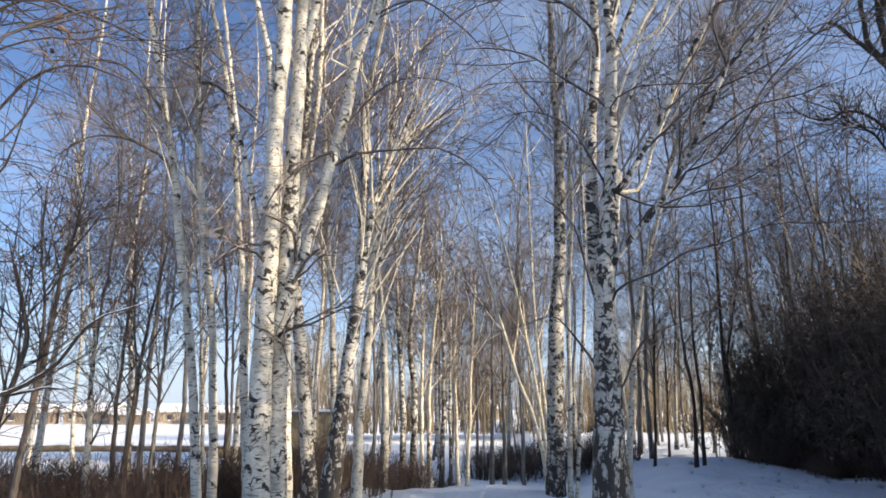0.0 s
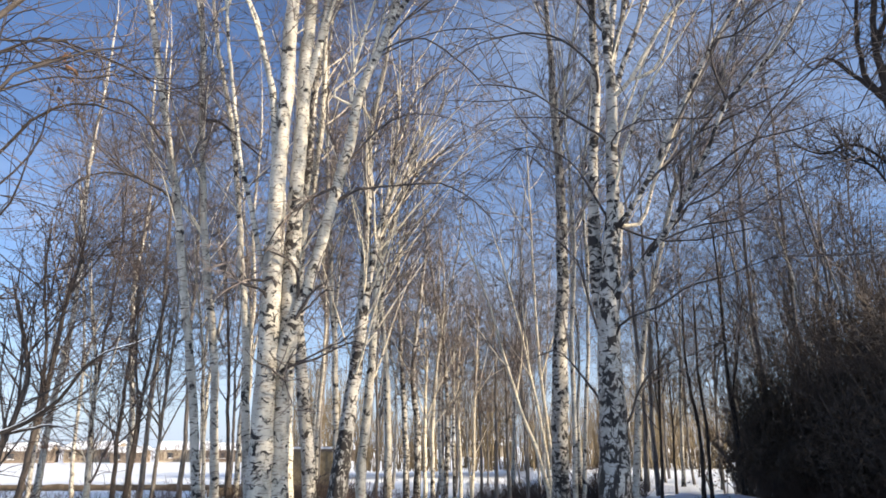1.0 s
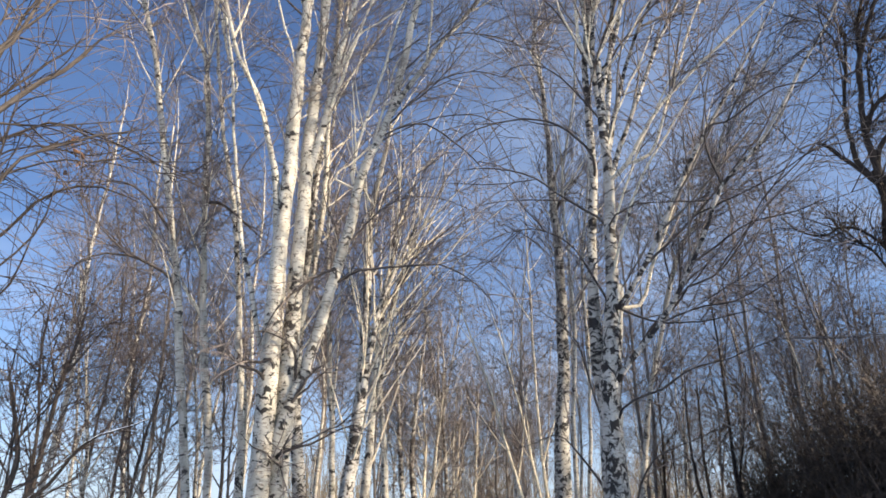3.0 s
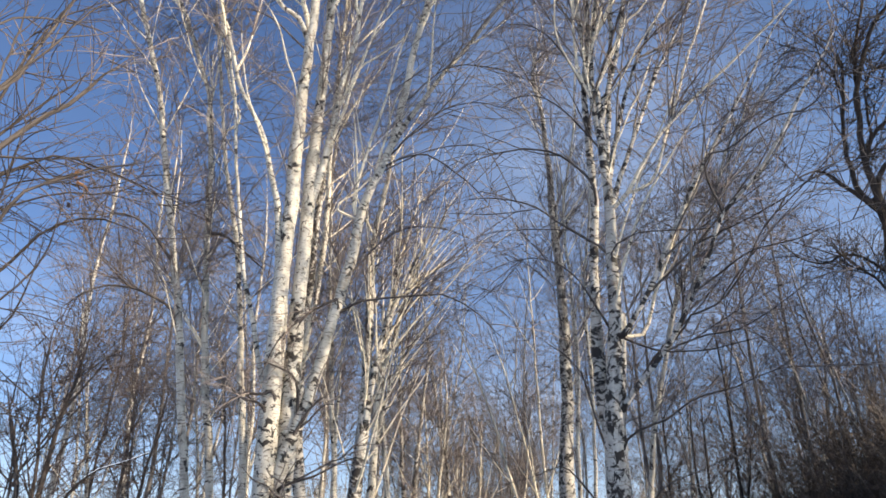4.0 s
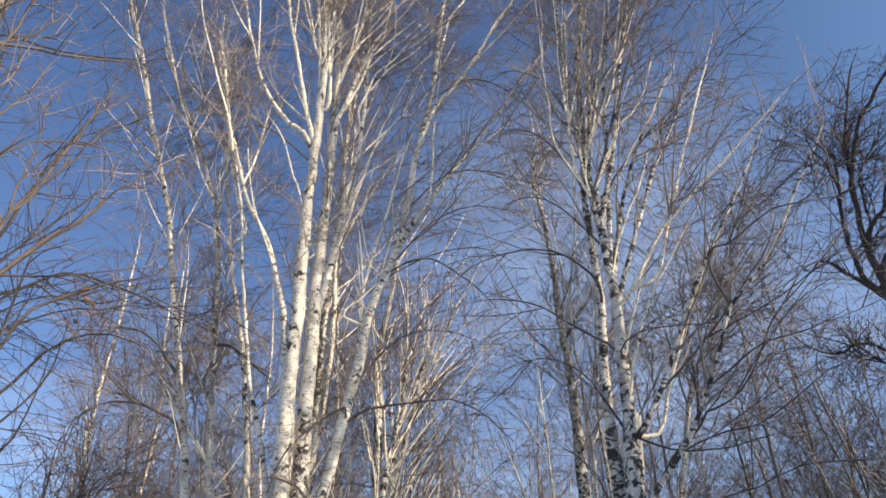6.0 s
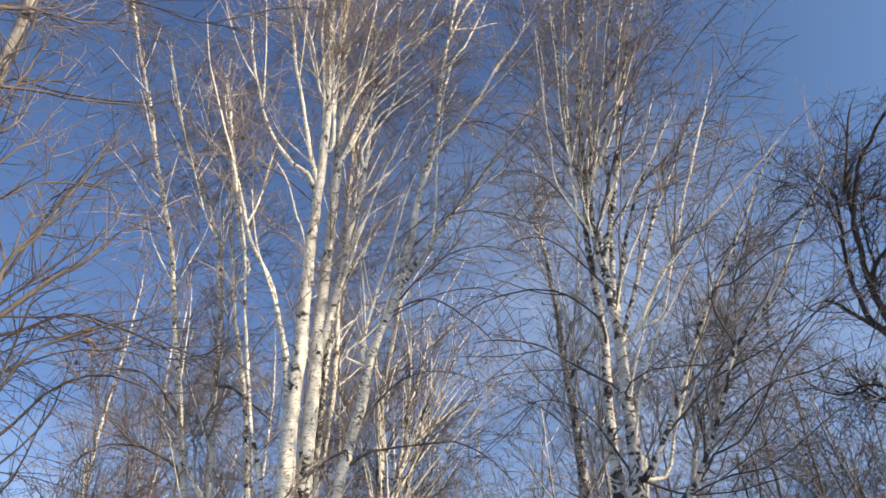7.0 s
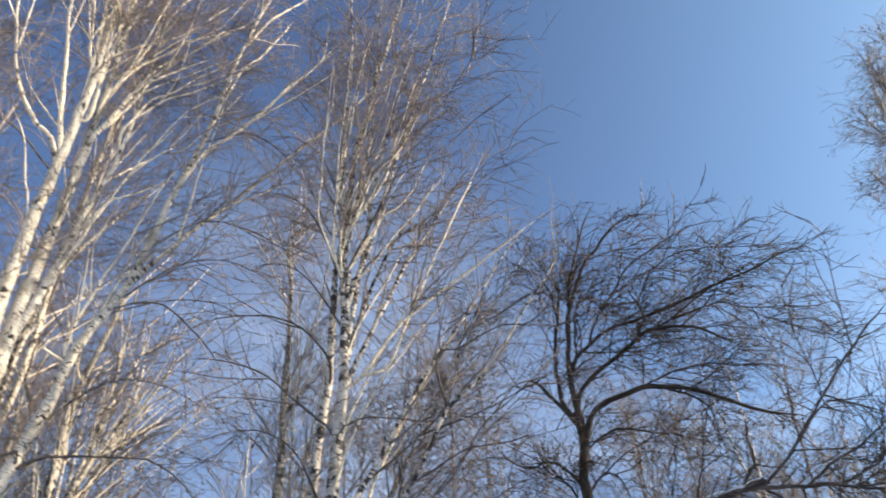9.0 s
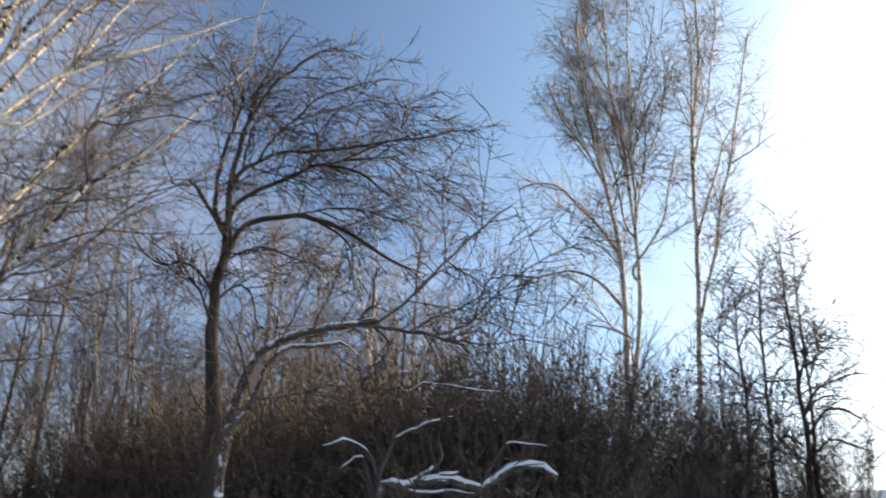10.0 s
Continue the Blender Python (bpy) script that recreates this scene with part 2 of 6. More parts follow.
def catmull(points, count):
    """A smooth line of count points through the given ones."""
    p = np.array(points, float)
    p = np.vstack([2 * p[0] - p[1], p, 2 * p[-1] - p[-2]])
    n = len(p) - 3
    u = np.linspace(0, n - 1e-6, count)
    i, f = u.astype(int), (u % 1)[:, None]
    a, b, c, d = p[i], p[i + 1], p[i + 2], p[i + 3]
    return 0.5 * (2 * b + (c - a) * f + (2 * a - 5 * b + 4 * c - d) * f**2 + (3 * b - a - 3 * c + d) * f**3)


def tubes(lines, radii, sides, rough=0.0, rng=None, up=0.0, shift=0.0):
    """Rings along N lines of K points: vertices, quads and bark coordinates."""
    lines, radii = np.asarray(lines, float), np.asarray(radii, float)
    n, k, _ = lines.shape
    tan = np.gradient(lines, axis=1)
    tan /= np.linalg.norm(tan, axis=2, keepdims=True) + 1e-9
    mean = lines[:, -1] - lines[:, 0]
    ref = np.zeros((n, 3))
    ref[np.arange(n), np.argmin(np.abs(mean), axis=1)] = 1
    a = np.cross(tan, ref[:, None])
    a /= np.linalg.norm(a, axis=2, keepdims=True) + 1e-9
    b = np.cross(tan, a)
    ang = np.arange(sides) * 2 * np.pi / sides
    c, s = np.cos(ang)[None, None, :, None], np.sin(ang)[None, None, :, None]
    r = radii[:, :, None, None]
    if rough:
        r = r * (1 + rough * rng.normal(size=(n, k, sides, 1)))
    v = lines[:, :, None] + r * (c * a[:, :, None] + s * b[:, :, None])
    run = np.concatenate([np.zeros((n, 1)), np.cumsum(np.linalg.norm(np.diff(lines, axis=1), axis=2), axis=1)], axis=1)
    r0 = np.maximum(radii[:, :1], 0.03)[:, :, None] * np.ones((n, k, 1))
    shift = np.arange(n)[:, None, None] * 1.7 + shift
    bark = np.stack([r0 * np.cos(ang) + shift, r0 * np.sin(ang) + 0 * shift, (run[:, :, None] + up) * np.ones(sides)], -1)
    base = (np.arange(n) * k * sides)[:, None, None] + (np.arange(k - 1) * sides)[None, :, None]
    j = np.arange(sides)[None, None]
    q = np.stack([base + j, base + (j + 1) % sides, base + sides + (j + 1) % sides, base + sides + j], -1)
    return v.reshape(-1, 3), q.reshape(-1, 4), bark.reshape(-1, 3)


def mesh_of(name, pieces, mat):
    """One mesh from (vertices, quads, bark) pieces."""
    verts, quads, bark, at = [], [], [], 0
    for v, q, c in pieces:
        verts.append(v), quads.append(q + at), bark.append(c)
        at += len(v)
    verts, quads, bark = np.vstack(verts), np.vstack(quads), np.vstack(bark)
    me = bpy.data.meshes.new(name)
    me.vertices.add(len(verts))
    me.vertices.foreach_set("co", verts.astype(np.float32).ravel())
    me.loops.add(quads.size)
    me.loops.foreach_set("vertex_index", quads.astype(np.int32).ravel())
    me.polygons.add(len(quads))
    me.polygons.foreach_set("loop_start", np.arange(0, quads.size, 4, dtype=np.int32))
    me.polygons.foreach_set("use_smooth", np.ones(len(quads), dtype=bool))
    me.update(calc_edges=True)
    me.attributes.new("bark", "FLOAT_VECTOR", "POINT").data.foreach_set("vector", bark.astype(np.float32).ravel())
    me.materials.append(mat)
    return me


def child(name, me, parent, label="", kind=""):
    ob = new(name, me)
    ob.parent = parent
    return tagged(ob, label, kind=kind)


def part(name, bm, mat, parent, label=""):
    me = bpy.data.meshes.new(name)
    bm.to_mesh(me)
    bm.free()
    me.materials.append(mat)
    return child(name, me, parent, label)


def unit(v):
    return v / (np.linalg.norm(v, axis=-1, keepdims=True) + 1e-9)


def sprout(lines, count, rng, low, high, angle, length, lift, droop, wobble, k, pull=(0, 0, 0), trace=None):
    """count side shoots from random places on the given lines (N, K, 3): new lines (count, k, 3).
    low, high: stretch of the parent; angle: degrees from it; lift bends up, droop bends down towards the tip."""
    n, kk, _ = lines.shape
    size = np.linalg.norm(np.diff(lines, axis=1), axis=2).sum(1)
    which = rng.choice(n, count, p=size / size.sum())
    u = rng.uniform(low, high, count) * (kk - 1)
    i = np.minimum(u.astype(int), kk - 2)
    f = (u - i)[:, None]
    start = lines[which, i] * (1 - f) + lines[which, i + 1] * f
    tan = unit(lines[which, i + 1] - lines[which, i])
    side = unit(np.cross(tan, rng.normal(size=(count, 3))) + np.array(pull) * 0.6)
    side = unit(side - (side * tan).sum(1, keepdims=True) * tan)
    ang = np.radians(rng.normal(angle[0], angle[1], count))[:, None]
    way = unit(tan * np.cos(ang) + side * np.sin(ang) + np.array(pull) * 0.25)
    long = rng.uniform(length[0], length[1], count)[:, None] * (1.15 - 0.5 * u[:, None] / (kk - 1))
    long = np.minimum(long, 0.7 * size[which][:, None])
    if trace is not None:
        trace.extend(zip(which.tolist(), (u / (kk - 1)).tolist()))
    out, at = [start], start
    for j in range(1, k):
        t = j / (k - 1)
        way = unit(way + rng.normal(size=(count, 3)) * wobble + np.array((0, 0, lift * (1 - t) - droop * t)))
        at = at + way * long / (k - 1)
        out.append(at)
    return np.stack(out, 1)


def taper(n, k, r0, r1, rng=None):
    r = np.linspace(r0, r1, k)[None] * np.ones((n, 1))
    return r * (rng.uniform(0.75, 1.25, (n, 1)) if rng is not None else 1)


def resample(p, k):
    run = np.concatenate([[0], np.cumsum(np.linalg.norm(np.diff(p, axis=0), axis=1))])
    u = np.linspace(0, run[-1], k)
    return np.stack([np.interp(u, run, p[:, a]) for a in range(3)], 1)


def stem(r0, r1, *points, pale=False):
    return r0, r1, points, pale


def snow_cap(root, line, rad, rng, width):
    """Ridges of snow along the flatter stretches of a stem."""
    tan = unit(np.gradient(line, axis=0))
    flat = np.abs(tan[:, 2]) < 0.75
    runs, start = [], None
    for i, f in enumerate(list(flat) + [False]):
        if f and start is None:
            start = i
        elif not f and start is not None:
            if i - start > 4:
                runs.append((start, i))
            start = None
    for a, b in runs:
        k = b - a
        swell = np.sin(np.linspace(0.05, np.pi - 0.05, k)) ** 0.35 * rng.uniform(0.25, 1.45, k)
        swell = np.convolve(np.pad(swell, 1, mode="edge"), (0.25, 0.5, 0.25), mode="valid")
        ridge = line[a:b] + np.stack([0 * swell, 0 * swell, rad[a:b] * (1 - 0.25 * width) + 0.003], 1)
        child("snow_ridge", mesh_of("snow_ridge", [tubes(ridge[None], (rad[a:b] * 0.95 * width * swell + 0.002)[None], 8, 0.14, rng)], SNOW), root, "snow lying on the bark")


def grow(name, label, category, stems, bark, twig, seed, limbs=14, limb_len=(1.0, 2.8), limb_angle=(36, 10), limb_low=0.35,
         dens=1.0, shoot_len=(0.6, 1.7), twig_len=(0.3, 0.8), tip_len=(0.15, 0.4), fine=1.0, thick=1.0,
         lift=0.05, droop=0.08, pull=(0, 0, 0), group="", sides=10, limb_bark=None, at=None, flare=1.35, snowy=0.0, snow_on=None, crook=1.0):
    """A bare tree from its stems: trunk and stems, limbs, and a crown of fine twigs."""
    rng = np.random.default_rng(seed)
    base = np.array(stems[0][2][0], float) if at is None else np.array(at, float)
    root = new(name)
    root.location = base
    tagged(root, label, category, group)
    axes, radii, brown = [], [], []
    for i, (r0, r1, points, pale) in enumerate(stems):
        points = np.array(points, float) - base
        if i and points[0][2] > 0.3:
            # the stem springs from the nearest earlier one
            gap = [np.linalg.norm(a - points[0], axis=1) for a in axes]
            near = int(np.argmin([g.min() for g in gap]))
            j = int(np.argmin(gap[near]))
            j = max(0, j - 2)
            points = np.vstack([axes[near][j], points if gap[near].min() > 0.12 else points[1:]])
            r0 = min(r0, radii[near][j] * 0.8)
        rough_line = catmull(points, 60)
        length = np.linalg.norm(np.diff(rough_line, axis=0), axis=1).sum()
        k = int(np.clip(length / 0.13, 12, 110))
        line = resample(rough_line, k)
        u = np.linspace(0, 1, k)
        wob = np.cumsum(rng.normal(size=(k, 3)), axis=0) * 0.006 * crook
        line = line + wob - np.outer(u, wob[-1])
        rad = (r0 + (min(r1, r0 * 0.5) - r0) * u**0.75) * (1 + 0.05 * np.sin(u * length * 2.1 + i))
        if r1 < 0.022:
            rad *= np.clip((1 - u) / 0.15, 0.22, 1)
        if i == 0 or points[0][2] < 0.1:
            rad *= 1 + (flare - 1) * np.exp(-np.arange(k) * length / k / 0.22)
        axes.append(line), radii.append(rad), brown.append(r0 < 0.034 and not pale)
        n_sides = sides if r0 > 0.055 else 7 if r0 > 0.03 else 5
        child("trunk" if r0 > 0.055 or i == 0 else "limb", mesh_of("stem", [tubes(line[None], rad[None], n_sides, 0.035, rng, max(0.0, points[0][2] * 1.5), seed * 3.17 + i * 2.3)], BARK_CREAM if pale else BARK_BROWN if r0 < 0.031 and bark is not BARK_DARK else bark), root)
        if i and points[0][2] > 0.3 and radii[near][j] > 0.07 and r0 < 0.05 and bark not in (BARK_DARK, BARK_GREY):
            m = max(3, int(0.14 / (length / k)))
            child("branch_collar", mesh_of("branch_collar", [tubes(line[:m][None], (rad[:m] * np.linspace(1.35, 1.02, m))[None], n_sides, 0.10, rng)], BARK_DARK), root, "black bark collar")
        if snowy and (snow_on is None or i in snow_on):
            snow_cap(root, line, rad, rng, snowy)
    tall = np.stack([resample(a[int(len(a) * (limb_low if r[0] > 0.055 else 0.12)):], 24) for r, a in zip(radii, axes)])
    sets = [tall]
    if limbs:
        rings, origin = (8 if thick > 1.5 else 14), []
        lb = sprout(tall, limbs, rng, 0.0, 0.92, limb_angle, limb_len, lift, 0, 0.04 * min(crook, 1.8), rings, pull, origin)
        for one, (which, u) in zip(lb, origin):
            size = np.linalg.norm(np.diff(one, axis=0), axis=1).sum()
            whole = radii[which]
            skip = limb_low if whole[0] > 0.055 else 0.12
            r = min((0.005 + 0.0045 * size) * thick**0.5, 0.7 * whole[int((skip + (1 - skip) * u) * (len(whole) - 1))])
            child("limb", mesh_of("limb", [tubes(one[None], taper(1, rings, r, min(0.0025 * thick, r)), 4 if thick > 1.5 else 5, 0.03, rng, max(0.0, one[0][2] * 1.5), seed * 2.9 + u * 9)], BARK_BROWN if brown[which] and bark is not BARK_DARK else limb_bark or bark), root)
        sets.append(np.stack([resample(a, 24) for a in lb]))
    wood = np.concatenate(sets)

    def metres(lines):
        return np.linalg.norm(np.diff(lines, axis=1), axis=2).sum()

    far = thick > 1.5
    k = 5 if far else 7
    n = int(5.0 * dens * metres(wood))
    sh = sprout(wood, n, rng, 0.1, 1.0, (47, 17), shoot_len, lift * 0.3, droop * 0.5, 0.10, k, pull)
    pieces = [tubes(sh, taper(n, k, 0.0062 * thick, 0.0028 * thick, rng), 3)]
    n = int(3.5 * fine * metres(sh))
    k = 3 if far else 4
    tw = sprout(sh, n, rng, 0.1, 1.0, (54, 19), twig_len, 0, droop, 0.12, k, pull)
    pieces.append(tubes(tw, taper(n, k, 0.0038 * thick, 0.0019 * thick, rng), 3))
    n = int(1.8 * fine * metres(tw))
    k = 2 if thick > 1.2 else 3
    tp = sprout(tw, n, rng, 0.15, 1.0, (50, 18), tip_len, 0, droop, 0.13, k, pull)
    pieces.append(tubes(tp, taper(n, k, 0.0026 * thick, 0.0015 * thick, rng), 3))
    child("crown", mesh_of("crown", pieces, twig), root, kind="stuff")
    return root


# ---- ground ----
def build_ground():
    xs = np.unique(np.concatenate([np.linspace(-30, 40, 141), np.linspace(-5, 12, 103), np.linspace(-260, 260, 53), [-3000, -1200, -500, 500, 1200, 3000]]))
    ys = np.unique(np.concatenate([np.linspace(-10, 45, 111), np.linspace(10, 24, 85), np.linspace(-200, 260, 47), [-3000, -1200, -500, 500, 1200, 3000]]))
    gx, gy = np.meshgrid(xs, ys, indexing="ij")
    v = np.stack([gx, gy, ground_height(gx, gy)], -1).reshape(-1, 3)
    i, j = np.meshgrid(np.arange(len(xs) - 1), np.arange(len(ys) - 1), indexing="ij")
    a = (i * len(ys) + j).ravel()
    q = np.stack([a, a + len(ys), a + len(ys) + 1, a + 1], -1)
    tagged(new("ground", mesh_of("ground", [(v, q, v)], SNOW)), "snow-covered ground, trodden path and open white field", "ground", kind="structure")


build_ground()


# ---- stems of the trees, in metres ----
BIRCH_TRIPLE = [
    stem(0.155, 0.018, (-1.99, 8.37, -0.05), (-1.99, 8.37, 0.72), (-2.00, 8.36, 1.64), (-1.99, 8.37, 2.63), (-1.98, 8.37, 3.55), (-1.99, 8.37, 5.08), (-1.96, 8.37, 5.96), (-1.94, 8.38, 7.41), (-1.88, 8.39, 8.36), (-1.84, 8.40, 9.82), (-1.87, 8.39, 11.38), (-1.85, 8.40, 12.71), (-1.82, 8.41, 15.57)),
    stem(0.145, 0.018, (-1.85, 8.50, -0.05), (-1.85, 8.50, 0.73), (-1.85, 8.50, 1.88), (-1.83, 8.51, 2.78), (-1.81, 8.51, 4.06), (-1.79, 8.51, 5.51), (-1.78, 8.52, 6.03), (-1.76, 8.52, 7.14), (-1.72, 8.53, 8.27), (-1.71, 8.53, 8.67), (-1.68, 8.54, 10.19), (-1.70, 8.53, 12.41), (-1.73, 8.53, 15.01)),
]
BIRCH_TRIPLE += [
    stem(0.082, 0.014, (-1.83, 8.40, 2.64), (-1.56, 8.46, 3.57), (-1.36, 8.49, 4.41), (-1.15, 8.52, 5.29), (-1.08, 8.53, 5.79), (-0.74, 8.57, 6.89), (-0.49, 8.59, 8.00), (-0.48, 8.59, 8.22), (-0.15, 8.60, 9.90), (0.10, 8.60, 11.75), (0.72, 8.57, 14.65), (0.98, 8.56, 16.18)),
    stem(0.045, 0.010, (-0.74, 8.57, 7.04), (-0.13, 8.60, 7.80), (0.58, 8.58, 8.79), (1.37, 8.49, 9.93), (2.12, 8.34, 11.01), (2.88, 8.10, 11.95)),
    stem(0.060, 0.012, (-1.77, 8.52, 6.19), (-1.56, 8.56, 6.81), (-1.43, 8.58, 7.64), (-1.41, 8.58, 7.77), (-1.21, 8.62, 9.27), (-1.10, 8.63, 11.88)),
]
BIRCH_TRIPLE += [
    stem(0.035, 0.010, (-2.11, 8.54, 3.55), (-2.25, 8.51, 4.08), (-2.38, 8.47, 4.63), (-2.53, 8.43, 5.36), (-2.69, 8.38, 6.38), (-2.85, 8.33, 7.66), (-3.21, 8.19, 9.60), (-3.42, 8.11, 10.90)),
    stem(0.050, 0.010, (-1.96, 8.37, 4.96), (-2.14, 8.33, 5.94), (-2.37, 8.27, 6.81), (-2.68, 8.17, 7.54), (-2.99, 8.06, 8.59), (-2.95, 8.08, 8.28), (-3.16, 8.00, 9.41), (-3.37, 7.91, 10.55)),
    stem(0.040, 0.010, (-2.04, 8.35, 8.77), (-2.34, 8.28, 9.05), (-2.72, 8.16, 9.77), (-3.01, 8.05, 11.07), (-3.18, 7.99, 12.29)),
    stem(0.040, 0.010, (-1.57, 8.45, 9.15), (-1.22, 8.51, 10.26), (-0.58, 8.58, 11.49), (0.13, 8.60, 12.50)),
]
BIRCH_TRIPLE += [
    stem(0.022, 0.006, (-1.08, 8.53, 5.75), (-0.99, 8.54, 6.28), (-0.74, 8.57, 6.55), (-0.33, 8.59, 6.68), (0.08, 8.60, 6.44), (0.44, 8.59, 6.08), (0.69, 8.57, 5.70)),
    stem(0.022, 0.006, (-1.29, 8.50, 4.65), (-1.04, 8.54, 4.61), (-0.63, 8.58, 4.67), (-0.08, 8.60, 4.73), (0.30, 8.59, 4.54), (0.60, 8.58, 4.21)),
    stem(0.030, 0.012, (-1.94, 8.27, 3.46), (-2.10, 8.24, 3.41), (-2.26, 8.20, 3.43), (-2.43, 8.15, 3.32), (-2.53, 8.11, 3.17)),
    stem(0.030, 0.010, (-1.72, 8.32, 3.01), (-1.55, 8.36, 3.29), (-1.33, 8.40, 3.48)),
    stem(0.022, 0.006, (-1.79, 8.31, 2.44), (-1.43, 8.38, 2.57), (-1.06, 8.43, 2.74), (-0.80, 8.46, 2.65)),
]
BIRCH_TRIPLE += [
    stem(0.020, 0.006, (-1.27, 8.40, 4.59), (-1.62, 8.34, 4.43), (-1.98, 8.27, 4.03), (-2.14, 8.23, 3.52)),
    stem(0.035, 0.010, (-1.72, 8.43, 9.60), (-1.65, 8.44, 11.00), (-1.37, 8.49, 12.33), (-1.03, 8.54, 13.24)),
    stem(0.016, 0.005, (-0.49, 8.59, 7.72), (0.05, 8.60, 8.09), (0.70, 8.57, 8.08), (1.23, 8.51, 7.76)),
    stem(0.016, 0.005, (-0.76, 8.57, 6.44), (-0.23, 8.60, 6.78), (0.45, 8.59, 6.82), (0.95, 8.55, 6.46)),
    stem(0.016, 0.005, (-0.15, 8.60, 9.78), (0.48, 8.59, 9.91), (1.07, 8.53, 9.51), (1.47, 8.47, 8.86)),
    stem(0.016, 0.005, (-0.74, 8.57, 6.80), (-0.14, 8.60, 7.35), (0.48, 8.59, 7.52), (1.09, 8.53, 7.25)),
    stem(0.016, 0.005, (-1.20, 8.52, 5.14), (-0.66, 8.57, 5.54), (-0.10, 8.60, 5.62), (0.46, 8.59, 5.39)),
]
BIRCH_TRIPLE += [
    stem(0.016, 0.005, (-1.91, 8.39, 8.57), (-2.55, 8.21, 8.79), (-3.13, 8.01, 8.55), (-3.55, 7.83, 8.02)),
    stem(0.035, 0.022, (-1.60, 8.45, 9.80), (-1.49, 8.47, 10.24), (-1.32, 8.50, 10.77), (-1.20, 8.52, 11.33), (-1.15, 8.52, 12.20), (-1.11, 8.53, 12.99), pale=True),
    stem(0.022, 0.013, (-1.63, 8.44, 10.87), (-1.33, 8.50, 11.18), (-1.10, 8.53, 11.41), (-0.77, 8.57, 11.85), (-0.37, 8.59, 12.53), (-0.16, 8.60, 12.92), pale=True),
    stem(0.029, 0.018, (-1.69, 8.43, 11.48), (-1.52, 8.46, 11.75), (-1.37, 8.49, 12.33), (-1.23, 8.51, 12.97), pale=True),
    stem(0.026, 0.016, (-1.51, 8.47, 6.77), (-1.40, 8.49, 7.22), (-1.26, 8.51, 7.75), (-1.13, 8.53, 8.21), (-1.00, 8.54, 8.66), (-0.84, 8.56, 9.14), (-0.58, 8.58, 9.73), pale=True),
]
BIRCH_TRIPLE += [
    stem(0.021, 0.013, (-0.85, 8.56, 8.86), (-0.67, 8.57, 9.20), (-0.49, 8.59, 9.61), (-0.32, 8.59, 10.03), (-0.17, 8.60, 10.30), pale=True),
    stem(0.026, 0.013, (-1.28, 8.50, 9.29), (-1.16, 8.52, 9.68), (-1.04, 8.54, 10.09), (-0.84, 8.56, 10.31), (-0.63, 8.58, 10.61), (-0.35, 8.59, 11.01), pale=True),
    stem(0.020, 0.011, (-1.45, 8.48, 7.55), (-1.17, 8.52, 8.03), (-0.93, 8.55, 8.27), (-0.73, 8.57, 8.46), (-0.47, 8.59, 8.70), pale=True),
    stem(0.025, 0.015, (-1.19, 8.52, 5.90), (-1.10, 8.53, 6.44), (-0.98, 8.54, 6.96), (-0.84, 8.56, 7.52), (-0.72, 8.57, 8.02), (-0.58, 8.58, 8.54), (-0.38, 8.59, 9.08), pale=True),
]
BIRCH_TRIPLE += [
    stem(0.030, 0.018, (-0.33, 8.59, 8.97), (-0.12, 8.60, 9.40), (0.16, 8.60, 9.76), (0.60, 8.58, 10.43), (0.93, 8.55, 11.07), (1.19, 8.52, 11.46), (1.72, 8.43, 12.46), pale=True),
    stem(0.022, 0.013, (-0.11, 8.60, 10.66), (0.18, 8.60, 11.29), (0.44, 8.59, 11.72), (0.71, 8.57, 12.39), (0.88, 8.56, 12.86), pale=True),
    stem(0.037, 0.031, (-1.89, 8.39, 8.90), (-2.07, 8.35, 9.55), (-2.17, 8.32, 10.14), (-2.32, 8.28, 10.88), (-2.46, 8.24, 11.81), (-2.61, 8.20, 12.67), pale=True),
    stem(0.022, 0.018, (-1.96, 8.37, 10.56), (-2.07, 8.35, 11.34), (-2.20, 8.31, 11.88), (-2.34, 8.27, 12.36), (-2.44, 8.25, 12.72), pale=True),
    stem(0.019, 0.011, (-1.89, 8.39, 7.19), (-2.01, 8.36, 7.55), (-2.16, 8.32, 8.02), (-2.27, 8.29, 8.47), (-2.42, 8.25, 8.81), (-2.58, 8.20, 9.06), pale=True),
]
BIRCH_TRIPLE += [
    stem(0.018, 0.014, (-1.12, 8.53, 6.02), (-1.15, 8.52, 6.44), (-1.18, 8.52, 6.96), (-1.25, 8.51, 7.37), pale=True),
    stem(0.021, 0.013, (-1.41, 8.48, 5.86), (-1.20, 8.52, 6.09), (-1.02, 8.54, 6.27), (-0.82, 8.56, 6.48), pale=True),
    stem(0.035, 0.031, (-1.84, 8.40, 9.59), (-1.90, 8.39, 10.70), (-2.00, 8.36, 11.93), (-2.01, 8.36, 13.00), pale=True),
    stem(0.030, 0.026, (-1.71, 8.43, 9.37), (-1.72, 8.43, 10.34), (-1.79, 8.41, 11.53), (-1.87, 8.39, 12.87), pale=True),
    stem(0.019, 0.010, (-0.84, 8.56, 6.44), (-0.79, 8.56, 6.97), (-0.67, 8.57, 7.52), (-0.48, 8.59, 7.91), (-0.27, 8.60, 8.27), pale=True),
    stem(0.022, 0.013, (-1.31, 8.50, 10.13), (-1.07, 8.53, 10.79), (-0.77, 8.57, 11.24), (-0.43, 8.59, 11.78), (-0.02, 8.60, 12.44), pale=True),
]
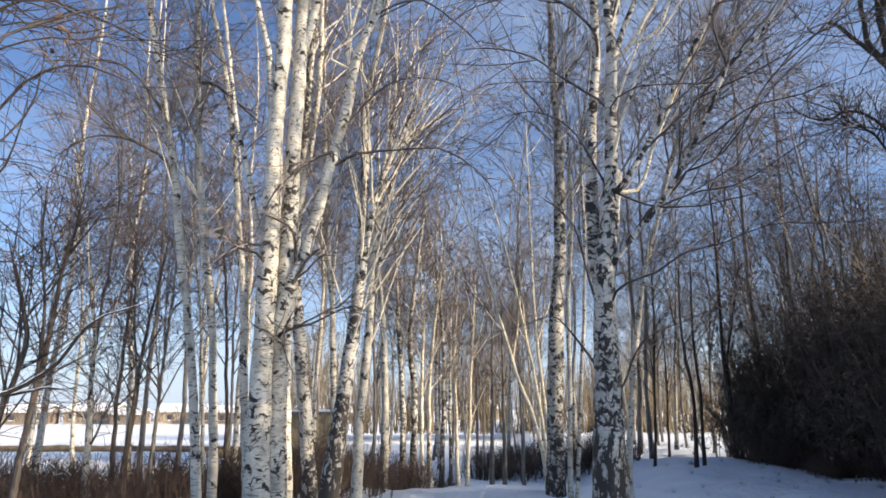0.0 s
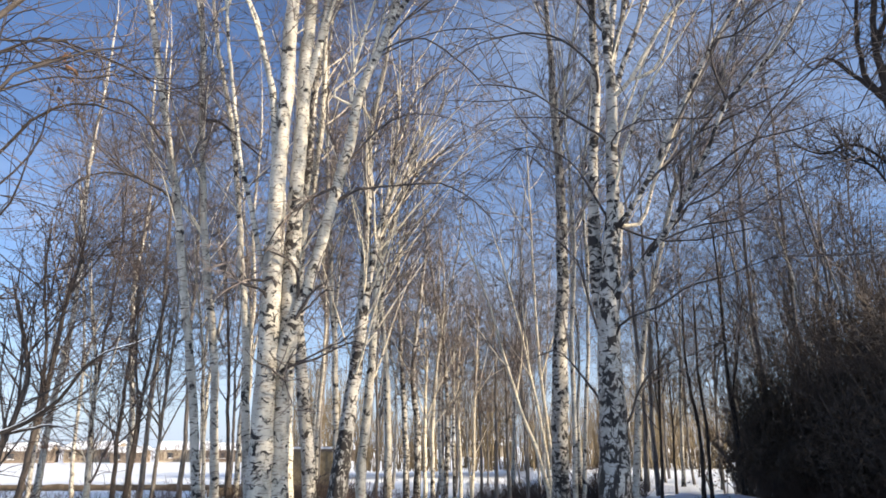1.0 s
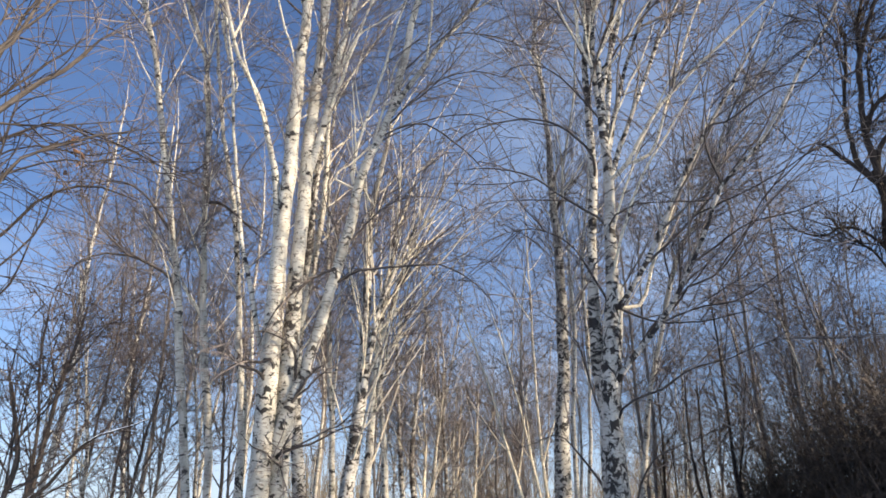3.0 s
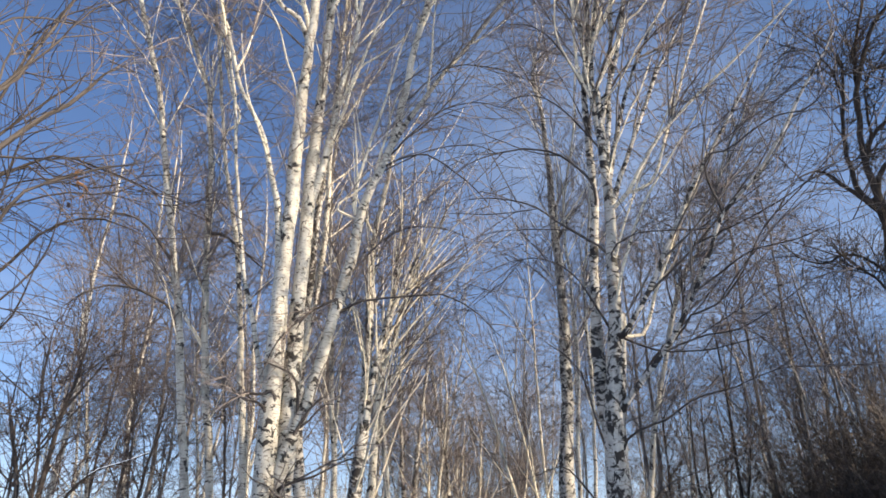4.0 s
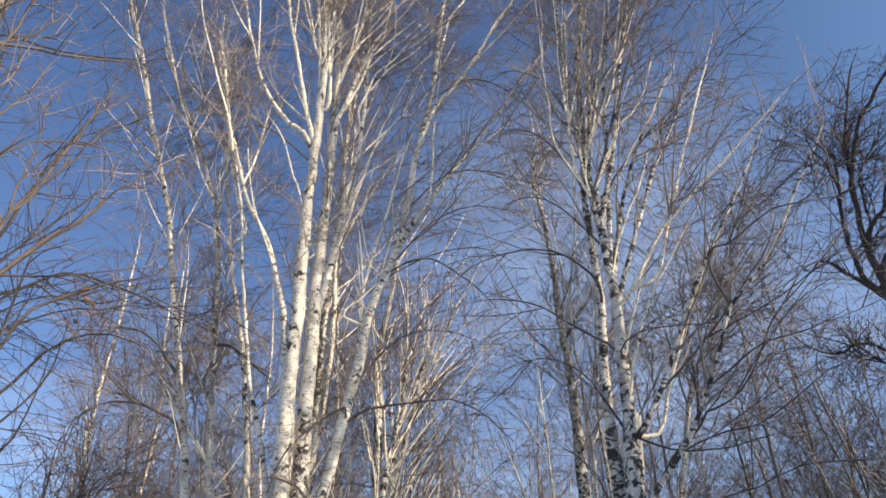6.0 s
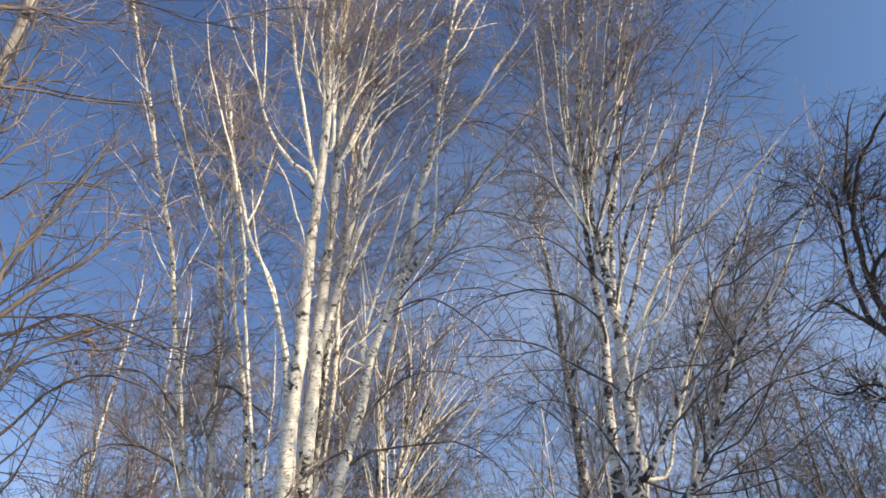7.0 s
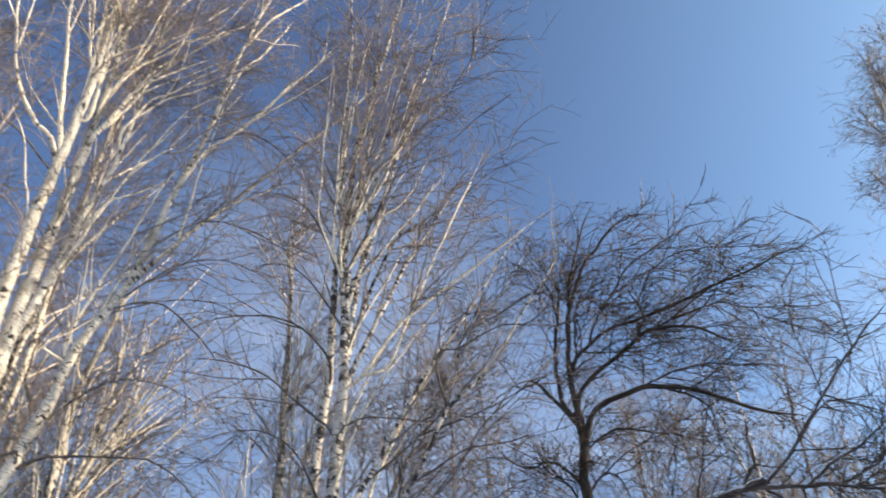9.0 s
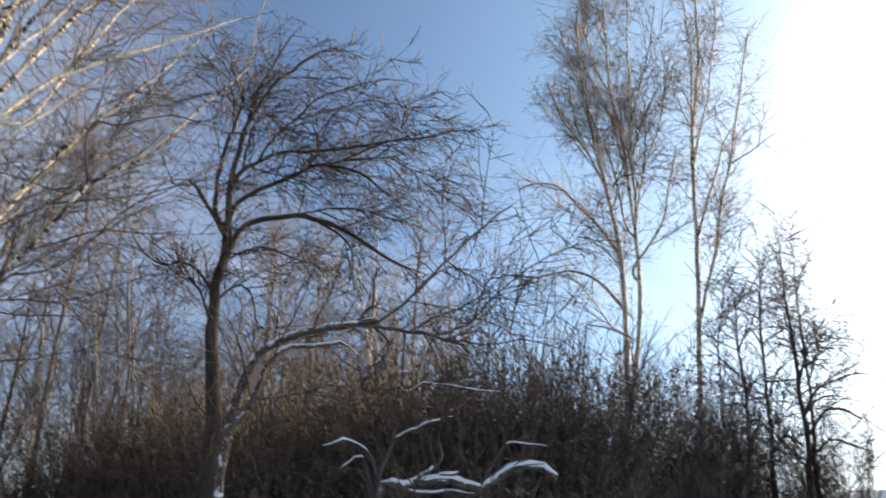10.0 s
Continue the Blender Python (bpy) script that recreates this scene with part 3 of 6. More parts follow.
BIRCH_TRIPLE += [
    stem(0.018, 0.007, (-0.77, 8.57, 9.55), (-0.50, 8.59, 10.10), (-0.13, 8.60, 10.53), (0.16, 8.60, 10.77), pale=True),
]
BIRCH_TRIPLE += [
    stem(0.027, 0.014, (-1.47, 8.47, 10.40), (-1.24, 8.51, 10.78), (-0.98, 8.54, 11.11), (-0.73, 8.57, 11.58), (-0.31, 8.59, 12.02), (0.05, 8.60, 12.39), (0.39, 8.59, 12.94), pale=True),
    stem(0.026, 0.013, (-1.07, 8.53, 9.77), (-0.83, 8.56, 10.20), (-0.49, 8.59, 10.51), (-0.13, 8.60, 10.95), (0.15, 8.60, 11.25), (0.46, 8.59, 11.63), pale=True),
    stem(0.030, 0.014, (0.24, 8.60, 12.06), (0.54, 8.58, 12.78), (0.97, 8.55, 13.43), (1.28, 8.50, 13.97), pale=True),
    stem(0.026, 0.014, (-1.85, 8.40, 9.50), (-1.85, 8.40, 10.62), (-1.86, 8.40, 12.04), (-1.93, 8.38, 13.64), pale=True),
]
BIRCH_TRIPLE += [
    stem(0.026, 0.014, (-1.73, 8.42, 9.53), (-1.70, 8.43, 10.94), (-1.71, 8.43, 12.40), (-1.74, 8.42, 13.81), pale=True),
    stem(0.027, 0.014, (-1.79, 8.41, 10.64), (-1.68, 8.43, 11.65), (-1.59, 8.45, 12.76), (-1.57, 8.46, 13.87), pale=True),
    stem(0.027, 0.013, (-2.02, 8.36, 10.63), (-2.23, 8.31, 11.75), (-2.46, 8.24, 12.41), (-2.63, 8.19, 13.30), pale=True),
    stem(0.026, 0.013, (-1.52, 8.46, 9.34), (-1.32, 8.50, 9.68), (-1.15, 8.52, 10.28), (-0.95, 8.55, 10.64), (-0.65, 8.58, 11.03), (-0.33, 8.59, 11.35), pale=True),
]
BIRCH_TRIPLE += [
    stem(0.029, 0.014, (-1.29, 8.50, 11.47), (-1.05, 8.54, 12.12), (-0.84, 8.56, 12.72), (-0.50, 8.59, 13.19), (-0.10, 8.60, 13.77), pale=True),
    stem(0.026, 0.013, (-0.43, 8.59, 9.28), (-0.23, 8.60, 9.65), (0.07, 8.60, 10.04), (0.39, 8.59, 10.24), pale=True),
]
BIRCH_GREY = [
    stem(0.130, 0.020, (-1.95, 11.33, -0.85), (-1.96, 11.33, 0.44), (-2.05, 11.32, 1.81), (-2.16, 11.30, 2.82), (-2.23, 11.28, 3.52), (-2.25, 11.28, 4.59), (-2.18, 11.29, 6.94), (-2.13, 11.30, 8.02), (-1.94, 11.33, 9.82), (-1.87, 11.35, 11.42), (-1.54, 11.40, 14.43)),
]
BIRCH_BEHIND = [
    stem(0.100, 0.020, (-2.16, 10.79, -0.05), (-2.18, 10.78, 0.57), (-2.25, 10.77, 2.20), (-2.26, 10.77, 3.60), (-2.05, 10.81, 5.18), (-1.90, 10.83, 6.86), (-1.90, 10.83, 8.30), (-1.70, 10.87, 10.34), (-1.65, 10.88, 11.59)),
]
BIRCH_LEFT_OF_TRIPLE = [
    stem(0.085, 0.012, (-2.65, 10.68, -0.05), (-2.67, 10.67, 0.58), (-2.77, 10.65, 2.19), (-2.84, 10.63, 3.40), (-3.00, 10.58, 4.84), (-3.17, 10.53, 5.98), (-3.48, 10.43, 7.55), (-3.72, 10.35, 9.13), (-3.97, 10.26, 10.63), (-4.04, 10.23, 12.04)),
    stem(0.026, 0.016, (-3.39, 10.36, 8.45), (-3.59, 10.29, 9.11), (-3.76, 10.23, 10.06), (-4.01, 10.14, 11.36), (-4.19, 10.06, 12.49), (-4.21, 10.05, 13.54), pale=True),
    stem(0.019, 0.011, (-3.62, 10.28, 9.34), (-3.86, 10.19, 10.17), (-4.16, 10.08, 10.48), (-4.41, 9.97, 11.37), (-4.80, 9.79, 12.56), pale=True),
]
BIRCH_SLIM = [
    stem(0.075, 0.012, (-1.88, 13.37, -0.85), (-1.90, 13.37, 0.70), (-1.95, 13.36, 2.44), (-2.01, 13.35, 3.66), (-2.09, 13.34, 5.14), (-2.18, 13.32, 6.57), (-2.28, 13.31, 8.77), (-2.14, 13.33, 10.83), (-2.00, 13.35, 13.14)),
    stem(0.035, 0.010, (-1.99, 13.35, 3.76), (-1.92, 13.36, 4.93), (-1.90, 13.37, 6.02)),
]
BIRCH_DARKFOOT = [
    stem(0.150, 0.020, (-1.48, 9.89, -0.05), (-1.45, 9.89, 0.52), (-1.33, 9.91, 1.46), (-1.21, 9.93, 2.38), (-1.12, 9.94, 3.36), (-1.10, 9.94, 4.07), (-1.08, 9.94, 5.31), (-1.05, 9.95, 6.16), (-0.85, 9.96, 7.25), (-0.80, 9.97, 8.27)),
    stem(0.060, 0.012, (-1.11, 9.94, 3.52), (-0.91, 9.96, 4.48), (-0.67, 9.98, 5.15), (-0.28, 10.00, 6.10), (-0.17, 10.00, 6.31), (-0.14, 10.00, 6.35)),
    stem(0.050, 0.012, (-1.04, 9.95, 3.92), (-0.88, 9.96, 4.65), (-0.75, 9.97, 5.32), (-0.65, 9.98, 6.44), (-0.59, 9.98, 6.97), (-0.54, 9.99, 7.22)),
]
BIRCH_LEANER = [
    stem(0.115, 0.015, (-1.38, 12.42, -0.85), (-1.37, 12.42, 0.40), (-1.35, 12.43, 1.47), (-1.26, 12.44, 2.95), (-1.22, 12.44, 4.20), (-1.14, 12.45, 5.10), (-0.94, 12.46, 6.25), (-0.78, 12.48, 7.02), (-0.47, 12.49, 8.19), (-0.30, 12.50, 8.62)),
    stem(0.040, 0.012, (-1.23, 12.44, 3.71), (-0.91, 12.47, 4.60), (-0.43, 12.49, 5.42), (0.06, 12.50, 6.26)),
    stem(0.040, 0.012, (-1.13, 12.45, 4.90), (-0.64, 12.48, 6.36), (-0.14, 12.50, 7.34), (0.12, 12.50, 8.31)),
]
BIRCH_MID_ONE = [
    stem(0.120, 0.020, (-1.31, 16.95, -0.85), (-1.31, 16.95, 0.07), (-1.33, 16.95, 1.92), (-1.41, 16.94, 3.69), (-1.52, 16.93, 5.14), (-1.46, 16.94, 6.78), (-1.29, 16.95, 8.64)),
]
BIRCH_MID_TWO = [
    stem(0.100, 0.020, (-0.90, 17.98, -0.85), (-0.96, 17.97, 1.94), (-1.08, 17.97, 3.82), (-1.17, 17.96, 5.64), (-1.13, 17.96, 7.54)),
    stem(0.120, 0.020, (-0.71, 17.99, -0.85), (-0.65, 17.99, 1.68), (-0.76, 17.98, 3.27), (-0.61, 17.99, 5.36), (-0.34, 18.00, 7.26)),
]
BIRCH_MID_THREE = [
    stem(0.070, 0.012, (-0.45, 18.29, -0.85), (-0.49, 18.29, 1.95), (-0.45, 18.29, 3.86), (-0.60, 18.29, 5.86)),
]
BIRCH_MID_FOUR = [
    stem(0.075, 0.012, (-0.28, 18.60, -0.85), (-0.36, 18.60, 1.41), (-0.25, 18.60, 3.33), (-0.06, 18.60, 5.49), (-0.21, 18.60, 7.29)),
]
BIRCH_MID_FIVE = [
    stem(0.085, 0.015, (-0.08, 19.00, -0.85), (0.01, 19.00, 1.96), (-0.06, 19.00, 3.95), (-0.18, 19.00, 5.57), (-0.06, 19.00, 7.41)),
    stem(0.060, 0.012, (0.17, 19.00, -0.85), (0.17, 19.00, 0.12), (0.18, 19.00, 1.96), (0.23, 19.00, 3.95), (0.33, 19.00, 5.87)),
]
BIRCH_MID_SIX = [
    stem(0.070, 0.012, (0.39, 19.30, -0.85), (0.34, 19.30, 1.40), (0.31, 19.30, 3.11), (0.42, 19.30, 5.18)),
    stem(0.060, 0.012, (0.59, 19.29, -0.85), (0.66, 19.29, 1.68), (0.73, 19.29, 3.11), (0.86, 19.28, 5.18)),
]
BIRCH_THIN_ONE = [
    stem(0.075, 0.012, (1.29, 19.96, -0.85), (1.29, 19.96, 1.98), (1.30, 19.96, 3.76), (1.27, 19.96, 6.09)),
]
BIRCH_THIN_TWO = [
    stem(0.075, 0.012, (1.62, 20.24, -0.85), (1.62, 20.24, 1.39), (1.59, 20.24, 3.48), (1.51, 20.24, 5.83)),
]
BIRCH_THIN_THREE = [
    stem(0.060, 0.012, (2.30, 21.88, -0.85), (2.28, 21.88, 2.01), (2.23, 21.89, 4.30), (2.32, 21.88, 6.70)),
]
BIRCH_ARCHED_ONE = [
    stem(0.060, 0.008, (2.10, 15.36, -0.85), (2.06, 15.36, 0.37), (1.86, 15.39, 1.33), (1.51, 15.43, 2.34), (1.19, 15.45, 3.39), (0.85, 15.48, 4.59), (0.44, 15.49, 5.83), (0.16, 15.50, 6.73), (-0.17, 15.50, 7.12)),
]
BIRCH_ARCHED_TWO = [
    stem(0.050, 0.008, (2.16, 15.55, -0.85), (2.13, 15.55, 0.45), (2.01, 15.57, 1.67), (1.78, 15.60, 2.94), (1.54, 15.62, 4.25), (1.24, 15.65, 5.50), (0.98, 15.67, 6.27), (0.76, 15.68, 6.79)),
]
BIRCH_SLENDER = [
    stem(0.050, 0.010, (2.20, 15.75, -0.85), (2.19, 15.75, 0.32), (2.12, 15.76, 1.67), (2.01, 15.77, 3.07), (1.96, 15.78, 4.53), (1.93, 15.78, 5.78), (1.89, 15.79, 7.32), (1.87, 15.79, 9.30)),
]
BIRCH_CHARRED = [
    stem(0.215, 0.020, (2.16, 14.84, -0.85), (2.16, 14.84, 0.10), (2.20, 14.84, 1.66), (2.26, 14.83, 2.98), (2.37, 14.81, 4.70), (2.42, 14.80, 6.13), (2.41, 14.81, 7.75), (2.36, 14.81, 8.92), (2.37, 14.81, 9.52), (2.31, 14.82, 11.48), (2.16, 14.84, 12.63), (2.51, 14.79, 14.12), (2.65, 14.76, 15.03)),
    stem(0.040, 0.012, (2.41, 14.81, 8.54), (2.73, 14.75, 8.71), (3.07, 14.68, 9.16), (3.31, 14.63, 9.84)),
    stem(0.040, 0.012, (2.37, 14.81, 9.10), (2.67, 14.76, 9.49), (3.06, 14.68, 9.81)),
    stem(0.040, 0.012, (2.32, 14.82, 11.56), (2.22, 14.83, 12.62), (2.01, 14.86, 13.84)),
]
BIRCH_PAIRED = [
    stem(0.060, 0.012, (2.36, 14.31, -0.85), (2.36, 14.31, 0.09), (2.38, 14.30, 1.66), (2.41, 14.30, 3.37), (2.52, 14.28, 5.16), (2.53, 14.28, 6.92), (2.54, 14.28, 8.78), (2.86, 14.22, 10.62), (3.07, 14.17, 12.60), (3.58, 14.05, 15.30)),
    stem(0.050, 0.012, (2.44, 14.29, -0.85), (2.46, 14.29, 0.44), (2.56, 14.27, 1.87), (2.67, 14.25, 3.36), (2.74, 14.24, 5.15), (2.78, 14.23, 6.91), (2.99, 14.19, 8.51), (3.32, 14.12, 11.76), (3.84, 13.98, 14.23)),
]
BIRCH_TRIPLE += [
    stem(0.030, 0.010, (-1.90, 8.29, 3.19), (-2.08, 8.21, 3.32), (-2.25, 8.14, 3.35), (-2.40, 8.06, 3.48), (-2.50, 8.00, 3.44)),
    stem(0.030, 0.012, (-1.59, 8.35, 3.20), (-1.46, 8.35, 3.25), (-1.36, 8.33, 3.34), (-1.25, 8.32, 3.32)),
    stem(0.028, 0.006, (-1.63, 8.35, 3.40), (-1.72, 8.30, 3.59), (-1.85, 8.24, 3.70), (-2.02, 8.17, 3.77), (-2.20, 8.09, 3.72)),
    stem(0.026, 0.006, (-1.76, 8.32, 2.30), (-1.91, 8.25, 2.45), (-2.06, 8.19, 2.51), (-2.20, 8.12, 2.65)),
    stem(0.026, 0.006, (-1.53, 8.36, 2.49), (-1.35, 8.37, 2.68), (-1.19, 8.36, 2.75), (-1.01, 8.35, 2.91)),
]
BIRCH_BIG = [
    stem(0.215, 0.085, (1.64, 7.63, -0.05), (1.65, 7.62, 0.77), (1.66, 7.62, 1.52), (1.67, 7.62, 2.31), (1.68, 7.62, 2.89), (1.74, 7.60, 3.37), (1.82, 7.58, 4.11)),
    stem(0.070, 0.014, (1.82, 7.58, 4.11), (1.82, 7.58, 4.95), (1.84, 7.58, 5.29), (1.83, 7.58, 6.18), (1.84, 7.58, 6.97), (1.82, 7.59, 6.62), (1.80, 7.59, 7.41), (1.88, 7.57, 8.77), (1.93, 7.56, 9.20), (2.32, 7.45, 11.46), (2.62, 7.35, 13.13), (2.80, 7.29, 14.41)),
    stem(0.036, 0.008, (1.78, 7.59, 6.35), (1.76, 7.60, 7.66), (1.71, 7.61, 9.22), (1.72, 7.61, 11.56), (1.66, 7.62, 13.33), (1.64, 7.63, 14.37)),
]
BIRCH_BIG += [
    stem(0.036, 0.008, (1.87, 7.57, 6.67), (2.23, 7.47, 7.89), (2.64, 7.34, 9.67), (3.10, 7.16, 11.83), (3.45, 7.00, 13.47), (3.57, 6.94, 14.24)),
    stem(0.036, 0.008, (1.87, 7.57, 5.58), (2.33, 7.44, 6.62), (2.85, 7.26, 7.69), (3.48, 6.98, 8.84)),
    stem(0.036, 0.008, (1.83, 7.58, 6.03), (2.05, 7.52, 7.44), (2.22, 7.48, 8.83), (2.63, 7.34, 10.96), (2.88, 7.25, 12.87), (2.95, 7.22, 13.51)),
    stem(0.036, 0.008, (1.76, 7.60, 7.38), (1.99, 7.54, 8.86), (2.12, 7.51, 11.07), (2.15, 7.50, 13.25), (2.16, 7.50, 13.90)),
]
BIRCH_BIG += [
    stem(0.080, 0.015, (1.65, 7.73, 3.03), (1.63, 7.73, 3.78), (1.65, 7.73, 4.48), (1.72, 7.71, 5.48), (1.74, 7.71, 5.94), (1.77, 7.70, 7.14), (1.95, 7.65, 8.02), (2.41, 7.52, 9.82)),
]
BIRCH_BIG += [
    stem(0.036, 0.008, (1.80, 7.59, 5.90), (2.19, 7.49, 6.95), (2.62, 7.35, 7.90), (3.17, 7.13, 8.98)),
    stem(0.036, 0.008, (1.80, 7.59, 7.05), (2.20, 7.48, 8.05), (2.64, 7.34, 9.25), (3.19, 7.12, 10.25)),
    stem(0.020, 0.005, (1.71, 7.61, 4.88), (1.35, 7.68, 5.18), (0.99, 7.74, 5.50), (0.47, 7.79, 5.64), (0.07, 7.80, 5.56)),
]
BIRCH_BIG += [
    stem(0.020, 0.005, (1.71, 7.61, 5.66), (1.41, 7.67, 6.06), (0.96, 7.74, 6.24), (0.35, 7.79, 6.12), (-0.06, 7.80, 5.79)),
    stem(0.020, 0.005, (1.73, 7.60, 7.06), (1.40, 7.67, 7.78), (0.99, 7.74, 8.15), (0.60, 7.78, 8.01)),
    stem(0.020, 0.005, (1.65, 7.62, 2.08), (1.37, 7.68, 2.32), (1.15, 7.71, 2.55), (0.92, 7.75, 2.50)),
    stem(0.015, 0.005, (1.66, 7.62, 2.54), (1.46, 7.66, 3.26), (1.30, 7.69, 3.64), (0.89, 7.75, 3.97)),
    stem(0.015, 0.005, (1.79, 7.59, 1.80), (2.03, 7.53, 2.30), (2.51, 7.39, 2.51), (2.96, 7.22, 2.66)),
    stem(0.016, 0.005, (1.86, 7.58, 7.96), (1.51, 7.65, 8.76), (1.09, 7.72, 9.19), (0.52, 7.78, 9.12)),
]
BIRCH_BIG += [
    stem(0.016, 0.005, (1.74, 7.60, 6.39), (1.36, 7.68, 6.88), (0.96, 7.74, 7.03), (0.58, 7.78, 6.82)),
    stem(0.016, 0.005, (1.81, 7.59, 4.11), (1.39, 7.67, 4.59), (0.98, 7.74, 4.82), (0.54, 7.78, 4.70)),
    stem(0.016, 0.005, (1.89, 7.57, 7.01), (2.57, 7.37, 7.65), (3.33, 7.05, 8.26), (3.94, 6.73, 9.10)),
    stem(0.016, 0.005, (2.37, 7.43, 9.72), (3.06, 7.17, 10.30), (3.61, 6.92, 10.88)),
]
BIRCH_BIG += [
    stem(0.022, 0.017, (1.68, 7.51, 6.74), (1.63, 7.53, 7.28), (1.63, 7.53, 8.03), (1.70, 7.51, 8.94), (1.83, 7.48, 10.05), (2.00, 7.44, 11.29), pale=True),
    stem(0.016, 0.010, (1.53, 7.55, 7.21), (1.44, 7.56, 7.69), (1.42, 7.57, 8.38), (1.42, 7.57, 9.24), (1.44, 7.56, 10.18), (1.45, 7.56, 10.95), pale=True),
    stem(0.017, 0.015, (1.61, 7.53, 8.33), (1.62, 7.53, 9.07), (1.67, 7.52, 9.86), (1.70, 7.51, 10.60), (1.74, 7.50, 11.39), pale=True),
    stem(0.016, 0.009, (1.66, 7.52, 7.00), (1.71, 7.51, 7.62), (1.83, 7.48, 8.17), (1.98, 7.44, 8.64), pale=True),
]
BIRCH_BIG += [
    stem(0.015, 0.010, (1.83, 7.48, 8.90), (2.00, 7.44, 9.51), (2.13, 7.40, 10.00), (2.29, 7.35, 10.43), pale=True),
    stem(0.016, 0.009, (1.97, 7.44, 7.11), (2.22, 7.37, 7.74), (2.41, 7.31, 7.89), (2.59, 7.25, 8.21), (2.74, 7.20, 8.66), (2.86, 7.15, 8.92), pale=True),
    stem(0.016, 0.009, (2.07, 7.42, 6.91), (2.34, 7.34, 7.45), (2.59, 7.25, 7.80), (2.78, 7.18, 8.13), (3.04, 7.07, 8.57), pale=True),
    stem(0.021, 0.009, (1.92, 7.46, 7.85), (2.06, 7.42, 8.35), (2.30, 7.35, 8.84), (2.52, 7.28, 9.42), (2.72, 7.20, 9.79), (3.00, 7.09, 10.02), pale=True),
]
BIRCH_BIG += [
    stem(0.013, 0.007, (1.82, 7.48, 6.80), (2.13, 7.40, 7.51), (2.35, 7.33, 8.21), (2.58, 7.26, 8.73), pale=True),
    stem(0.015, 0.008, (1.78, 7.49, 5.70), (2.07, 7.42, 6.33), (2.32, 7.34, 6.84), (2.50, 7.28, 7.30), pale=True),
    stem(0.016, 0.014, (1.77, 7.49, 7.42), (1.92, 7.46, 8.35), (2.09, 7.41, 9.25), (2.25, 7.37, 10.13), (2.45, 7.30, 11.07), pale=True),
    stem(0.016, 0.010, (2.01, 7.43, 7.83), (2.24, 7.37, 8.45), (2.42, 7.31, 9.23), (2.63, 7.24, 10.20), (2.86, 7.15, 10.90), pale=True),
]
BIRCH_BIG += [
    stem(0.018, 0.011, (1.65, 7.52, 8.74), (1.74, 7.50, 9.51), (1.87, 7.47, 10.48), (2.01, 7.43, 11.40), (2.20, 7.38, 12.56), pale=True),
    stem(0.016, 0.010, (1.87, 7.47, 7.41), (1.97, 7.44, 8.07), (2.10, 7.41, 8.66), (2.30, 7.35, 9.50), (2.44, 7.30, 10.32), (2.73, 7.20, 11.44), pale=True),
    stem(0.017, 0.009, (1.97, 7.44, 8.07), (2.29, 7.35, 8.72), (2.53, 7.27, 9.21), (2.72, 7.20, 9.75), pale=True),
    stem(0.017, 0.009, (1.65, 7.52, 8.32), (1.89, 7.46, 8.92), (2.07, 7.42, 9.47), pale=True),
]
BIRCH_BIG += [
    stem(0.018, 0.010, (1.52, 7.55, 9.20), (1.50, 7.55, 10.16), (1.44, 7.56, 10.89), pale=True),
]
BIRCH_BIG += [
    stem(0.034, 0.010, (1.86, 7.47, 3.23), (2.10, 7.35, 3.53), (2.30, 7.22, 3.78), (2.44, 7.11, 4.05), (2.65, 6.97, 4.50), (2.82, 6.84, 4.91), (3.08, 6.66, 5.16), (3.35, 6.46, 5.53), (3.48, 6.32, 5.79), (3.81, 6.06, 6.33), (4.01, 5.86, 6.77)),
]
BIRCH_BIG += [
    stem(0.028, 0.009, (2.03, 7.32, 5.45), (2.22, 7.20, 5.75), (2.49, 7.05, 6.15), (3.26, 6.66, 6.78), (3.46, 6.50, 6.95), (3.94, 6.15, 7.37), pale=True),
    stem(0.028, 0.009, (2.28, 7.25, 5.54), (2.46, 7.13, 6.03), (2.72, 6.97, 6.86), (2.94, 6.81, 7.45), (3.37, 6.54, 8.55), pale=True),
]
BIRCH_BIG += [
    stem(0.016, 0.005, (2.70, 6.78, 5.50), (2.91, 6.63, 5.56), (3.30, 6.38, 5.78), (3.56, 6.17, 5.76), (3.95, 5.85, 6.13)),
]
BIRCH_BIG += [
    stem(0.036, 0.009, (1.84, 7.48, 3.83), (2.05, 7.37, 4.16), (2.22, 7.27, 4.47), (2.43, 7.15, 4.92), (2.70, 7.00, 5.49), (2.91, 6.86, 5.80), (3.11, 6.71, 6.13), (3.43, 6.50, 6.70), (3.76, 6.26, 7.23)),
    stem(0.025, 0.007, (2.05, 7.58, 3.89), (2.19, 7.49, 4.27), (2.37, 7.38, 4.67), (2.52, 7.28, 5.05), (2.71, 7.15, 5.41), (2.84, 7.05, 5.75), (2.95, 6.95, 6.16), pale=True),
    stem(0.018, 0.005, (1.82, 7.53, 3.21), (2.10, 7.41, 3.56), (2.34, 7.28, 3.77), (2.45, 7.19, 3.95), (2.69, 7.05, 4.02), (2.92, 6.91, 4.29), (3.12, 6.76, 4.68), (3.36, 6.60, 4.93), (3.67, 6.37, 5.22), (3.92, 6.16, 5.51)),
]
